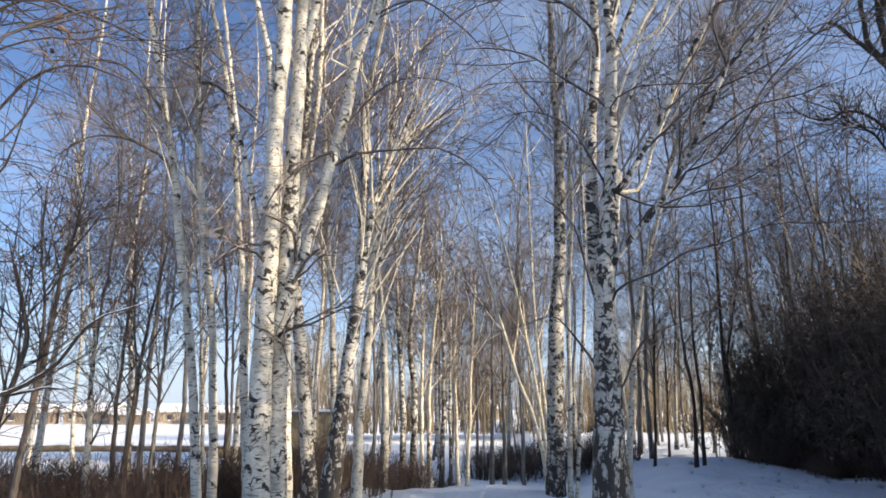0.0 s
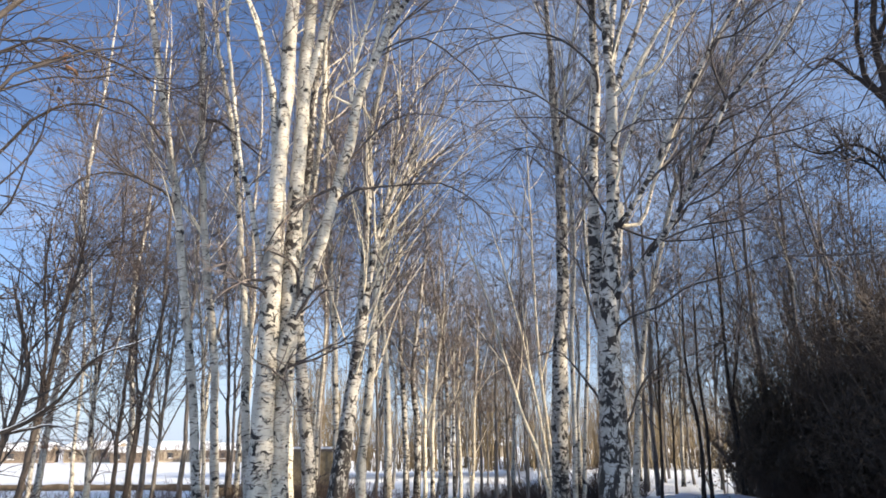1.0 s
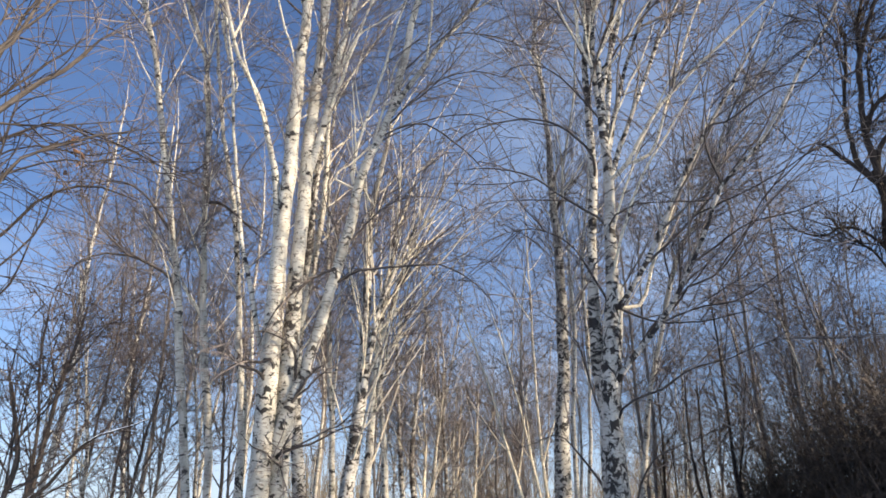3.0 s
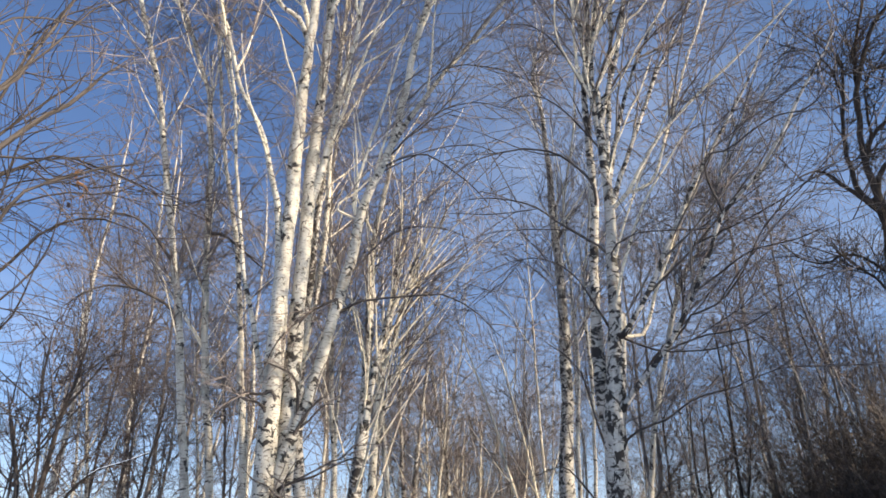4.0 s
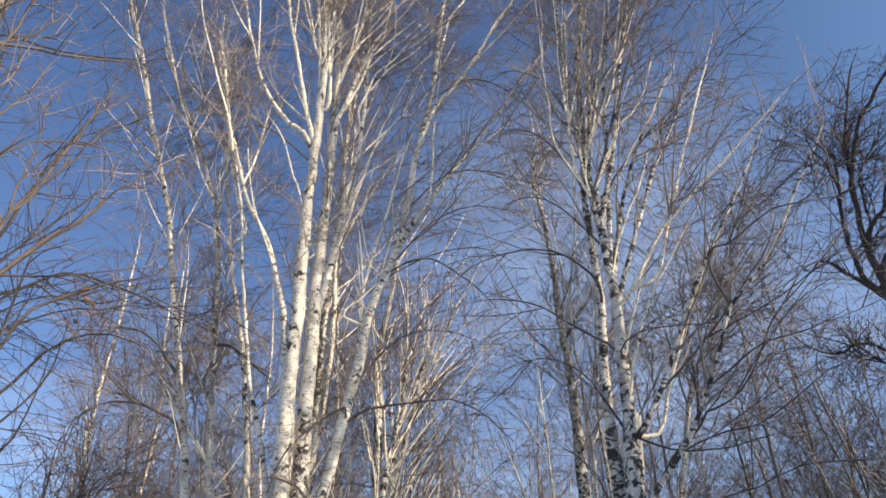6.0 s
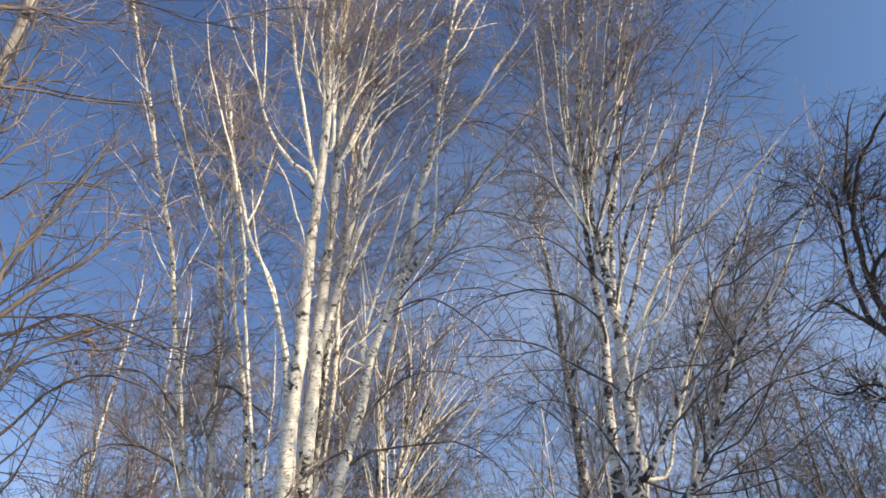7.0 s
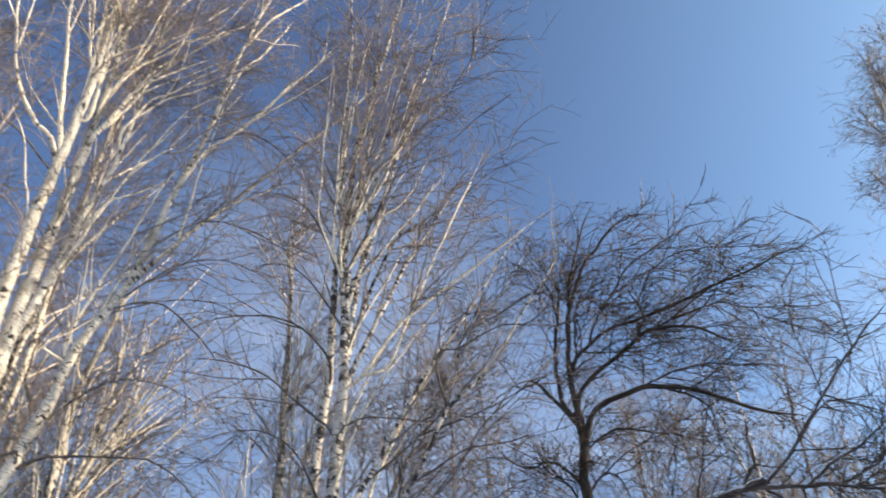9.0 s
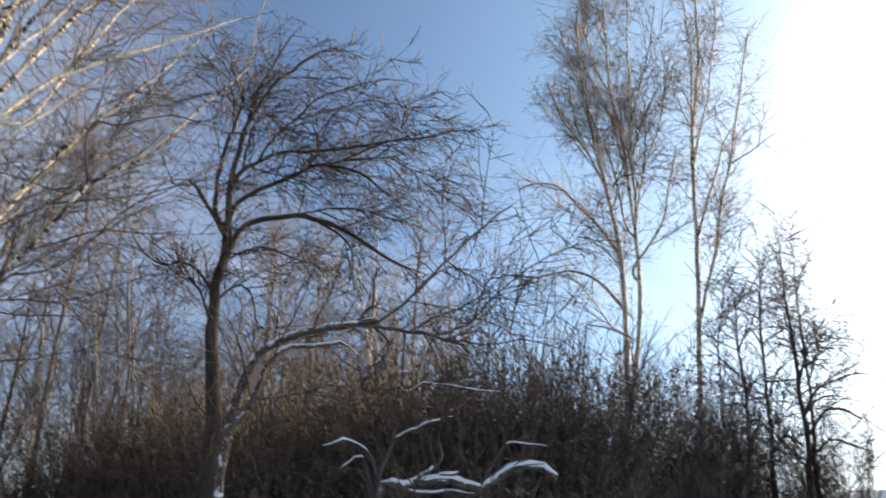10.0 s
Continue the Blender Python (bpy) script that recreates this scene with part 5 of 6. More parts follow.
TREE_ARCHED_SNOWY = [
    stem(0.072, 0.047, (4.83, 7.00, -0.05), (4.83, 7.00, 2.48), (4.85, 6.98, 2.77), (4.88, 6.96, 3.08), (4.94, 6.92, 3.38), (5.04, 6.84, 3.66), (5.20, 6.72, 3.83), (5.34, 6.61, 3.95), (5.54, 6.45, 4.03), (5.74, 6.27, 4.07), (5.92, 6.10, 4.14), (6.05, 5.97, 4.16)),
    stem(0.043, 0.020, (5.02, 6.86, 3.06), (5.07, 6.82, 3.34), (5.15, 6.76, 3.60), (5.26, 6.67, 3.77), (5.45, 6.52, 3.84), (5.69, 6.31, 3.89), (5.80, 6.22, 3.87), (5.90, 6.12, 3.74)),
    stem(0.040, 0.026, (6.03, 5.99, 4.15), (6.25, 5.77, 4.09), (6.43, 5.56, 4.06), (6.60, 5.36, 3.97), (6.73, 5.19, 3.88)),
    stem(0.023, 0.014, (6.05, 5.97, 4.14), (6.01, 6.01, 4.35), (6.01, 6.01, 4.64), (6.05, 5.97, 4.87)),
]
TREE_ARCHED_SNOWY += [
    stem(0.027, 0.011, (6.22, 5.79, 4.09), (6.25, 5.76, 4.36), (6.34, 5.67, 4.55), (6.47, 5.51, 4.73), (6.64, 5.30, 5.03), (6.85, 5.04, 5.33), (7.06, 4.73, 5.64), (7.18, 4.55, 5.83)),
    stem(0.046, 0.014, (6.64, 5.31, 3.94), (6.76, 5.15, 4.13), (6.85, 5.03, 4.34), (6.97, 4.87, 4.52), (7.12, 4.65, 4.73), (7.27, 4.40, 4.90), (7.44, 4.11, 5.06), (7.60, 3.80, 5.14)),
    stem(0.020, 0.010, (6.45, 5.54, 4.07), (6.59, 5.36, 4.26), (6.76, 5.15, 4.40), (6.93, 4.92, 4.60)),
    stem(0.026, 0.013, (6.72, 5.20, 3.88), (6.92, 4.94, 3.86), (7.10, 4.67, 3.92), (7.24, 4.45, 3.87), (7.41, 4.16, 3.78)),
]
TREE_ARCHED_SNOWY += [
    stem(0.026, 0.019, (6.28, 5.72, 3.35), (6.41, 5.58, 3.43), (6.56, 5.41, 3.41), (6.77, 5.14, 3.36), (6.97, 4.87, 3.34)),
    stem(0.017, 0.007, (6.84, 5.04, 4.32), (6.89, 4.97, 4.66), (6.97, 4.87, 5.03), (6.99, 4.84, 5.33)),
    stem(0.020, 0.010, (6.22, 5.79, 4.09), (6.16, 5.86, 3.87), (6.08, 5.94, 3.67), (5.94, 6.08, 3.56)),
]
LOG_SNOWY = [
    stem(0.056, 0.042, (4.58, 4.61, -0.05), (4.69, 4.50, 2.05), (4.78, 4.40, 2.11), (4.91, 4.26, 2.17), (5.06, 4.08, 2.18), (5.14, 3.97, 2.15), (5.22, 3.87, 2.10), (5.30, 3.77, 2.16), (5.36, 3.67, 2.25), (5.43, 3.58, 2.29), (5.49, 3.48, 2.30), (5.55, 3.39, 2.27), (5.58, 3.34, 2.21)),
    stem(0.026, 0.017, (4.67, 4.52, 2.06), (4.68, 4.51, 2.20), (4.72, 4.47, 2.37), (4.75, 4.43, 2.51), (4.77, 4.42, 2.70)),
    stem(0.019, 0.012, (4.72, 4.47, 2.35), (4.64, 4.55, 2.33), (4.57, 4.62, 2.42), (4.46, 4.73, 2.49), (4.33, 4.85, 2.44)),
    stem(0.014, 0.009, (4.68, 4.51, 2.22), (4.57, 4.62, 2.35), (4.50, 4.69, 2.32), (4.44, 4.75, 2.25)),
]
LOG_SNOWY += [
    stem(0.019, 0.012, (5.01, 4.14, 2.18), (5.02, 4.13, 2.32), (5.03, 4.12, 2.46), (5.00, 4.15, 2.56)),
    stem(0.024, 0.017, (5.05, 4.09, 2.18), (5.10, 4.03, 2.24), (5.12, 4.00, 2.28)),
    stem(0.015, 0.010, (4.77, 4.42, 2.67), (4.94, 4.23, 2.65), (5.02, 4.12, 2.69), (5.08, 4.05, 2.71)),
    stem(0.014, 0.010, (5.36, 3.67, 2.25), (5.34, 3.71, 2.45), (5.44, 3.55, 2.47), (5.54, 3.40, 2.46)),
    stem(0.028, 0.019, (4.84, 4.33, 2.13), (4.91, 4.26, 2.08), (5.05, 4.09, 2.08), (5.20, 3.91, 2.08)),
]
BIRCH_BACKLIT = [
    stem(0.120, 0.035, (17.09, 8.30, -0.85), (17.09, 8.30, 3.05), (17.13, 8.23, 3.96), (17.17, 8.13, 5.32), (17.21, 8.05, 6.76), (17.23, 8.00, 8.28), (17.22, 8.04, 9.41), (17.16, 8.16, 10.43), (17.10, 8.28, 11.50), (17.04, 8.41, 12.42), (16.99, 8.51, 13.18), (16.94, 8.61, 14.16), (16.91, 8.66, 15.58), (16.91, 8.66, 17.28)),
    stem(0.098, 0.036, (17.22, 8.03, 5.31), (17.35, 7.75, 7.33), (17.38, 7.67, 9.05), (17.38, 7.67, 10.20), (17.37, 7.69, 11.59), (17.34, 7.76, 12.51), (17.28, 7.90, 13.47), (17.24, 7.98, 14.45), (17.24, 7.98, 15.87), (17.26, 7.95, 17.57), (17.26, 7.94, 18.92)),
]
BIRCH_BACKLIT += [
    stem(0.076, 0.027, (17.39, 7.65, 9.54), (17.42, 7.58, 10.88), (17.43, 7.55, 12.29), (17.48, 7.45, 13.77), (17.50, 7.41, 15.34), (17.56, 7.25, 17.40), (17.62, 7.11, 18.92)),
    stem(0.061, 0.026, (17.31, 7.84, 9.89), (17.22, 8.04, 11.64), (17.08, 8.32, 12.78), (16.91, 8.67, 14.17), (16.77, 8.93, 15.42), (16.65, 9.15, 16.71)),
    stem(0.061, 0.025, (17.41, 7.62, 10.03), (17.52, 7.36, 11.19), (17.68, 6.95, 12.37), (17.80, 6.65, 13.42), (17.88, 6.42, 14.71)),
    stem(0.060, 0.023, (17.33, 7.78, 8.58), (17.53, 7.32, 9.33), (17.68, 6.96, 10.03), (17.76, 6.74, 10.92), (17.88, 6.43, 12.00)),
    stem(0.053, 0.024, (17.22, 8.04, 9.41), (17.00, 8.49, 9.96), (16.80, 8.87, 10.51), (16.52, 9.38, 11.24), (16.21, 9.92, 11.39), (15.93, 10.35, 11.22)),
]
BIRCH_BACKLIT += [
    stem(0.059, 0.023, (17.23, 8.02, 7.89), (16.96, 8.56, 8.33), (16.63, 9.20, 8.68), (16.23, 9.88, 8.57), (15.89, 10.42, 8.43)),
    stem(0.049, 0.026, (17.45, 7.53, 13.40), (17.62, 7.10, 14.48), (17.75, 6.79, 15.60), (17.84, 6.54, 16.99)),
    stem(0.050, 0.027, (17.25, 7.96, 14.25), (17.09, 8.31, 15.32), (17.01, 8.47, 16.60), (17.02, 8.45, 18.35)),
    stem(0.047, 0.025, (17.10, 8.28, 11.50), (16.93, 8.63, 12.26), (16.72, 9.02, 13.06), (16.55, 9.34, 13.87), (16.44, 9.52, 14.68)),
    stem(0.048, 0.024, (17.43, 7.57, 12.30), (17.61, 7.14, 13.14), (17.78, 6.70, 14.00), (17.93, 6.29, 14.49)),
    stem(0.047, 0.026, (17.37, 7.69, 11.59), (17.28, 7.89, 12.72), (17.23, 8.01, 13.49), (17.06, 8.36, 14.52), (16.81, 8.86, 16.45)),
]
BIRCH_BACKLIT += [
    stem(0.034, 0.021, (17.33, 7.78, 6.15), (17.22, 8.03, 6.72), (17.04, 8.40, 7.17), (16.93, 8.63, 7.63), (16.69, 9.08, 8.36), (16.57, 9.30, 8.80), pale=True),
    stem(0.034, 0.020, (17.47, 7.48, 5.26), (17.28, 7.90, 5.45), (17.12, 8.24, 5.82), (17.01, 8.47, 6.19), (16.87, 8.73, 6.34), pale=True),
]
BIRCH_BACKLIT_TWIN = [
    stem(0.097, 0.036, (18.69, 7.11, -0.85), (18.69, 7.11, 3.37), (18.77, 6.90, 5.43), (18.82, 6.76, 6.90), (18.90, 6.55, 9.25), (18.92, 6.48, 10.09), (18.94, 6.42, 11.30), (18.97, 6.32, 12.74), (19.07, 6.03, 14.61), (19.13, 5.83, 15.98), (19.16, 5.73, 17.67), (19.18, 5.65, 18.99)),
    stem(0.072, 0.027, (18.94, 6.43, 11.48), (18.96, 6.38, 12.75), (18.98, 6.31, 13.69), (19.06, 6.07, 15.64), (19.05, 6.08, 17.12), (19.06, 6.06, 18.45)),
    stem(0.074, 0.025, (18.86, 6.66, 7.50), (18.96, 6.35, 8.57), (19.05, 6.10, 9.36), (19.15, 5.76, 10.82), (19.26, 5.40, 11.99), (19.34, 5.08, 13.39), (19.42, 4.77, 14.65), (19.49, 4.49, 15.96)),
]
BIRCH_BACKLIT_TWIN += [
    stem(0.055, 0.024, (18.93, 6.46, 10.13), (19.06, 6.07, 11.06), (19.15, 5.77, 11.89), (19.22, 5.55, 12.57), (19.32, 5.16, 13.07)),
    stem(0.048, 0.026, (18.96, 6.37, 12.01), (19.05, 6.08, 13.07), (19.16, 5.73, 14.14), (19.24, 5.45, 15.66), (19.32, 5.17, 17.26)),
    stem(0.040, 0.016, (19.26, 5.40, 11.99), (19.37, 4.96, 12.07), (19.48, 4.54, 12.33), (19.56, 4.18, 12.56)),
]
LINDEN_ONE = [
    stem(0.092, 0.010, (16.20, 5.16, -0.85), (16.20, 5.16, 2.87), (16.22, 5.08, 3.64), (16.25, 5.00, 4.80), (16.24, 5.01, 5.41), (16.24, 5.01, 6.03), (16.26, 4.98, 6.67), (16.26, 4.95, 7.47), (16.30, 4.82, 8.14)),
    stem(0.030, 0.018, (16.25, 5.00, 4.80), (16.17, 5.25, 4.64), (16.10, 5.45, 4.35)),
    stem(0.025, 0.012, (16.24, 5.02, 5.97), (16.30, 4.84, 6.14), (16.36, 4.63, 6.22)),
    stem(0.030, 0.012, (16.25, 5.01, 5.04), (16.32, 4.76, 5.12), (16.38, 4.53, 5.07)),
    stem(0.025, 0.013, (16.25, 4.99, 6.42), (16.19, 5.18, 6.57), (16.12, 5.41, 6.56)),
    stem(0.029, 0.017, (16.24, 5.04, 4.04), (16.30, 4.83, 4.18), (16.36, 4.62, 4.02)),
]
LINDEN_TWO = [
    stem(0.091, 0.010, (16.32, 4.76, -0.85), (16.32, 4.76, 2.86), (16.35, 4.67, 3.85), (16.37, 4.58, 5.01), (16.38, 4.55, 5.74), (16.40, 4.49, 6.49), (16.43, 4.38, 7.52), (16.43, 4.35, 8.20), (16.45, 4.30, 8.75)),
    stem(0.036, 0.018, (16.37, 4.60, 4.89), (16.43, 4.37, 5.23), (16.49, 4.12, 5.45)),
    stem(0.035, 0.023, (16.35, 4.67, 3.79), (16.42, 4.40, 3.95), (16.50, 4.11, 3.71)),
    stem(0.030, 0.018, (16.37, 4.57, 5.25), (16.44, 4.35, 5.05), (16.52, 4.03, 5.06)),
    stem(0.024, 0.012, (16.38, 4.54, 6.11), (16.33, 4.72, 6.26), (16.27, 4.93, 6.15)),
    stem(0.029, 0.018, (16.35, 4.64, 4.31), (16.29, 4.87, 4.30), (16.21, 5.11, 4.10)),
]
LINDEN_THREE = [
    stem(0.111, 0.010, (16.49, 4.13, -0.85), (16.49, 4.13, 2.84), (16.52, 4.01, 3.82), (16.52, 4.00, 4.73), (16.53, 3.97, 5.44), (16.53, 3.96, 6.17), (16.53, 3.95, 6.80), (16.54, 3.91, 7.58), (16.55, 3.89, 8.53), (16.55, 3.91, 8.89)),
    stem(0.040, 0.017, (16.52, 3.99, 4.50), (16.59, 3.70, 4.82), (16.67, 3.32, 4.99), (16.75, 2.90, 5.09), (16.79, 2.65, 4.97)),
    stem(0.046, 0.022, (16.52, 3.99, 4.21), (16.61, 3.64, 4.40), (16.67, 3.32, 4.40), (16.73, 3.00, 4.18)),
    stem(0.041, 0.018, (16.53, 3.97, 5.20), (16.59, 3.73, 5.65), (16.64, 3.46, 5.90), (16.69, 3.22, 6.15)),
    stem(0.024, 0.012, (16.53, 3.95, 5.43), (16.60, 3.66, 5.41), (16.68, 3.30, 5.41)),
]
LINDEN_THREE += [
    stem(0.029, 0.017, (16.53, 3.98, 4.44), (16.61, 3.63, 4.64), (16.70, 3.18, 4.63)),
    stem(0.028, 0.016, (16.53, 3.99, 3.60), (16.60, 3.67, 3.80), (16.67, 3.34, 3.73), (16.74, 2.98, 3.55)),
    stem(0.024, 0.012, (16.53, 3.96, 5.92), (16.46, 4.23, 5.83), (16.42, 4.42, 5.91)),
]
LINDEN_FOUR = [
    stem(0.075, 0.010, (17.11, 4.13, -0.85), (17.11, 4.13, 2.88), (17.14, 4.02, 4.12), (17.15, 3.97, 5.31), (17.16, 3.93, 6.06), (17.16, 3.92, 6.70), (17.16, 3.90, 7.36), (17.18, 3.83, 8.17), (17.19, 3.76, 8.94)),
    stem(0.030, 0.018, (17.15, 3.97, 5.43), (17.22, 3.66, 5.71), (17.30, 3.22, 5.78)),
    stem(0.025, 0.013, (17.16, 3.90, 7.36), (17.21, 3.67, 7.73), (17.27, 3.38, 7.79)),
]
LINDEN_SLIM = [
    stem(0.039, 0.010, (15.60, 5.37, -0.85), (15.60, 5.37, 2.94), (15.61, 5.35, 3.82), (15.62, 5.32, 4.74), (15.64, 5.25, 5.82), (15.71, 5.04, 6.81), (15.78, 4.83, 7.57)),
    stem(0.023, 0.012, (15.62, 5.32, 4.74), (15.58, 5.44, 4.98), (15.53, 5.56, 5.04)),
]

# ---- birches by the path ----
WIND = (0.2, 0, 0.15)
grow("birch_tree", "multi-stemmed white birch with black-scarred trunks and bare twigs", "birch tree", BIRCH_TRIPLE, BARK, TWIG_SUNLIT, 1,
     limbs=78, dens=0.76, limb_len=(1.0, 3.0), limb_angle=(28, 11), pull=WIND, limb_bark=BARK_CREAM, thick=1.3, group="birches by the path", sides=14, limb_low=0.4)
grow("birch_tree", "thick old birch with black fissured foot and rising limbs", "birch tree", BIRCH_BIG, BARK_OLD, TWIG_BIRCH, 2,
     limbs=115, dens=0.46, thick=1.15, limb_len=(0.8, 2.6), limb_angle=(32, 15), pull=(0.14, 0, 0.04), limb_bark=BARK_GREY, group="birches by the path", sides=16, limb_low=0.6)
for stems_of, text, bark_of, seed, more in (
    (BIRCH_GREY, "straight grey-white birch with dark rings", BARK_OLD, 3, {}),
    (BIRCH_BEHIND, "pale birch trunk close behind the many-stemmed birch", BARK, 4, {}),
    (BIRCH_LEFT_OF_TRIPLE, "slim shaded birch with a leaning top", BARK_YOUNG, 5, {"limbs": 18, "dens": 0.75, "limb_len": (0.6, 1.9)}),
    (BIRCH_SLIM, "slim forked birch with pale bark", BARK_YOUNG, 6, {}),
    (BIRCH_DARKFOOT, "leaning birch with black rugged foot and sunlit stems", BARK_OLD, 7, {"limbs": 40, "dens": 0.32, "thick": 1.3, "limb_angle": (34, 10)}),
    (BIRCH_LEANER, "birch leaning over the path, cream sunlit limbs", BARK, 8, {"limbs": 40, "dens": 0.32, "thick": 1.3, "limb_angle": (34, 10)}),
    (BIRCH_CHARRED, "tall birch with blackened foot and white crooked top", BARK_OLD, 9, {"limbs": 34}),
    (BIRCH_PAIRED, "pair of thin birch stems beside a thicker one", BARK_YOUNG, 10, {"limbs": 18}),
    (BIRCH_SLANTED, "slender birch slanting outward with ascending branches", BARK_YOUNG, 11, {"limbs": 36, "dens": 1.15, "limb_angle": (30, 9)}),
    (BIRCH_TALL_WHITE, "tall thin white birch with drooping arched limb", BARK_YOUNG, 72, {"limbs": 26, "dens": 1.25, "limb_len": (0.6, 1.8)}),
    (BIRCH_TALL_FORKED, "tall thin birch with pale forked top", BARK_YOUNG, 13, {"limbs": 30, "dens": 0.8, "limb_len": (0.6, 1.9)}),
    (BIRCH_LIT, "sunlit birch with cream bark above brown scrub", BARK_YOUNG, 14, {"thick": 1.3, "dens": 1.3}),
    (BIRCH_PALE_BACK, "thin pale birch behind two tall ones", BARK_YOUNG, 15, {"thick": 1.3, "limbs": 8}),
):
    grow("birch_tree", text, "birch tree", stems_of, bark_of, TWIG_BIRCH, seed, **{"pull": WIND, "limb_bark": BARK_CREAM, "thick": 1.15, "group": "birches by the path", "limb_low": 0.3, **more})

# ---- slimmer trees behind ----
for stems_of, text, bark_of, twig_of, seed in (
    (BIRCH_MID_ONE, "birch with dark banded trunk in the snow", BARK, TWIG_BIRCH, 21),
    (BIRCH_MID_TWO, "twin birch with mottled trunks", BARK_OLD, TWIG_BIRCH, 22),
    (BIRCH_MID_THREE, "thin birch with brown-white trunk", BARK_CREAM, TWIG_BIRCH, 23),
    (BIRCH_MID_FOUR, "thin wavy birch trunk", BARK, TWIG_BIRCH, 24),
    (BIRCH_MID_FIVE, "twin thin birch with dark foot", BARK_OLD, TWIG_BIRCH, 25),
    (BIRCH_MID_SIX, "twin thin birch with curved cream stems", BARK_CREAM, TWIG_BIRCH, 26),
    (BIRCH_THIN_ONE, "thin dark-stemmed young tree in snow", BARK_GREY, TWIG_BIRCH, 27),
    (BIRCH_THIN_TWO, "thin brown-stemmed young tree in snow", BARK_GREY, TWIG_BIRCH, 28),
    (BIRCH_THIN_THREE, "very thin young tree in snow", BARK_GREY, TWIG_BIRCH, 29),
    (BIRCH_ARCHED_ONE, "thin white birch bent far over", BARK_CREAM, TWIG_BIRCH, 30),
    (BIRCH_ARCHED_TWO, "thin white birch leaning over", BARK_CREAM, TWIG_BIRCH, 31),
    (BIRCH_SLENDER, "slender white birch beside leaning ones", BARK_CREAM, TWIG_BIRCH, 32),
    (SAPLING_DARK_ONE, "straight dark-trunked young tree in shaded snow", BARK_DARK, TWIG_DARK, 33),
    (SAPLING_DARK_TWO, "small dark-trunked tree in far snow", BARK_DARK, TWIG_DARK, 34),
    (BIRCH_FAR_SLANTED, "pale slender birch slanting above the dark thicket", BARK_YOUNG, TWIG_BIRCH, 43),
    (BIRCH_FAR_SLANTED_TWIN, "pale slender birch slanting above the dark thicket", BARK_YOUNG, TWIG_BIRCH, 44),
    (TREE_FAR_TWIN, "dark twin-trunked tree at the thicket's edge", BARK_DARK, TWIG_DARK, 35),
    (TREE_FAR_LEANING, "dark leaning forked tree beside the thicket", BARK_DARK, TWIG_DARK, 36),
    (TREE_DARK_LEFT_ONE, "dark slim tree at the field's edge", BARK_BROWN, TWIG_BIRCH, 37),
    (TREE_DARK_LEFT_TWO, "dark leaning tree with a second stem", BARK_BROWN, TWIG_BIRCH, 38),
    (TREE_DARK_LEFT_THREE, "dark leaning young tree among scrub", BARK_GREY, TWIG_BIRCH, 39),
    (TREE_DARK_LEFT_FOUR, "dark straight tree at the field's edge", BARK_BROWN, TWIG_BIRCH, 40),
    (TREE_LEANING_LEFT, "dark rough tree leaning over brown scrub", BARK_BROWN, TWIG_RED, 41),
    (TREE_LEFT_EDGE, "dark crooked tree over brown scrub", BARK_BROWN, TWIG_RED, 42),
):
    thin = text.startswith("thin white") or "slender" in text
    grow("birch_tree" if twig_of is TWIG_BIRCH else "bare_tree", text, "birch tree" if twig_of is TWIG_BIRCH else "tree", stems_of, bark_of, twig_of, seed,
         limbs=5 if thin else 18, dens=0.6 if thin else 0.45 if "dark" in text else 0.7, limb_len=(0.8, 2.4), limb_angle=(38, 10), limb_low=0.35,
         twig_len=(0.4, 1.0), tip_len=(0.2, 0.5), thick=1.35, limb_bark=bark_of, group="slim trees behind", sides=8, flare=1.2)

# ---- overhanging tree and bough beside the camera ----
overhang = grow("bare_tree", "bare tree with long drooping branches hanging in", "tree", TREE_OVERHEAD, BARK_DARK, TWIG_DARK, 51,
     limbs=12, limb_len=(0.5, 1.5), limb_angle=(35, 10), limb_low=0.6, dens=1.4, shoot_len=(0.3, 0.9), twig_len=(0.12, 0.4), tip_len=(0.08, 0.2), thick=0.7, droop=0.14, limb_bark=BARK_DARK)
grow("bare_tree", "grey-tan bare tree with sunlit sweeping branches beside the path", "tree", TREE_NEAR_TAN, BARK_GREY, TWIG_BIRCH, 54,
     limbs=16, limb_len=(0.3, 0.9), limb_angle=(32, 10), limb_low=0.7, dens=1.7, shoot_len=(0.2, 0.6), twig_len=(0.12, 0.35), tip_len=(0.08, 0.2), thick=0.8, droop=0.06, pull=(0.15, 0.1, 0), limb_bark=BARK_GREY)
# snowy=0.25 lays a thin white ridge along the bough's top edge
grow("bare_tree", "low leaning dark bough over brown scrub, white ridge on top", "tree", BOUGH_LEFT, BARK_DARK, TWIG_DARK, 52, snowy=0.25,
     limbs=5, limb_len=(0.3, 0.9), limb_low=0.4, shoot_len=(0.2, 0.6), thick=0.8)

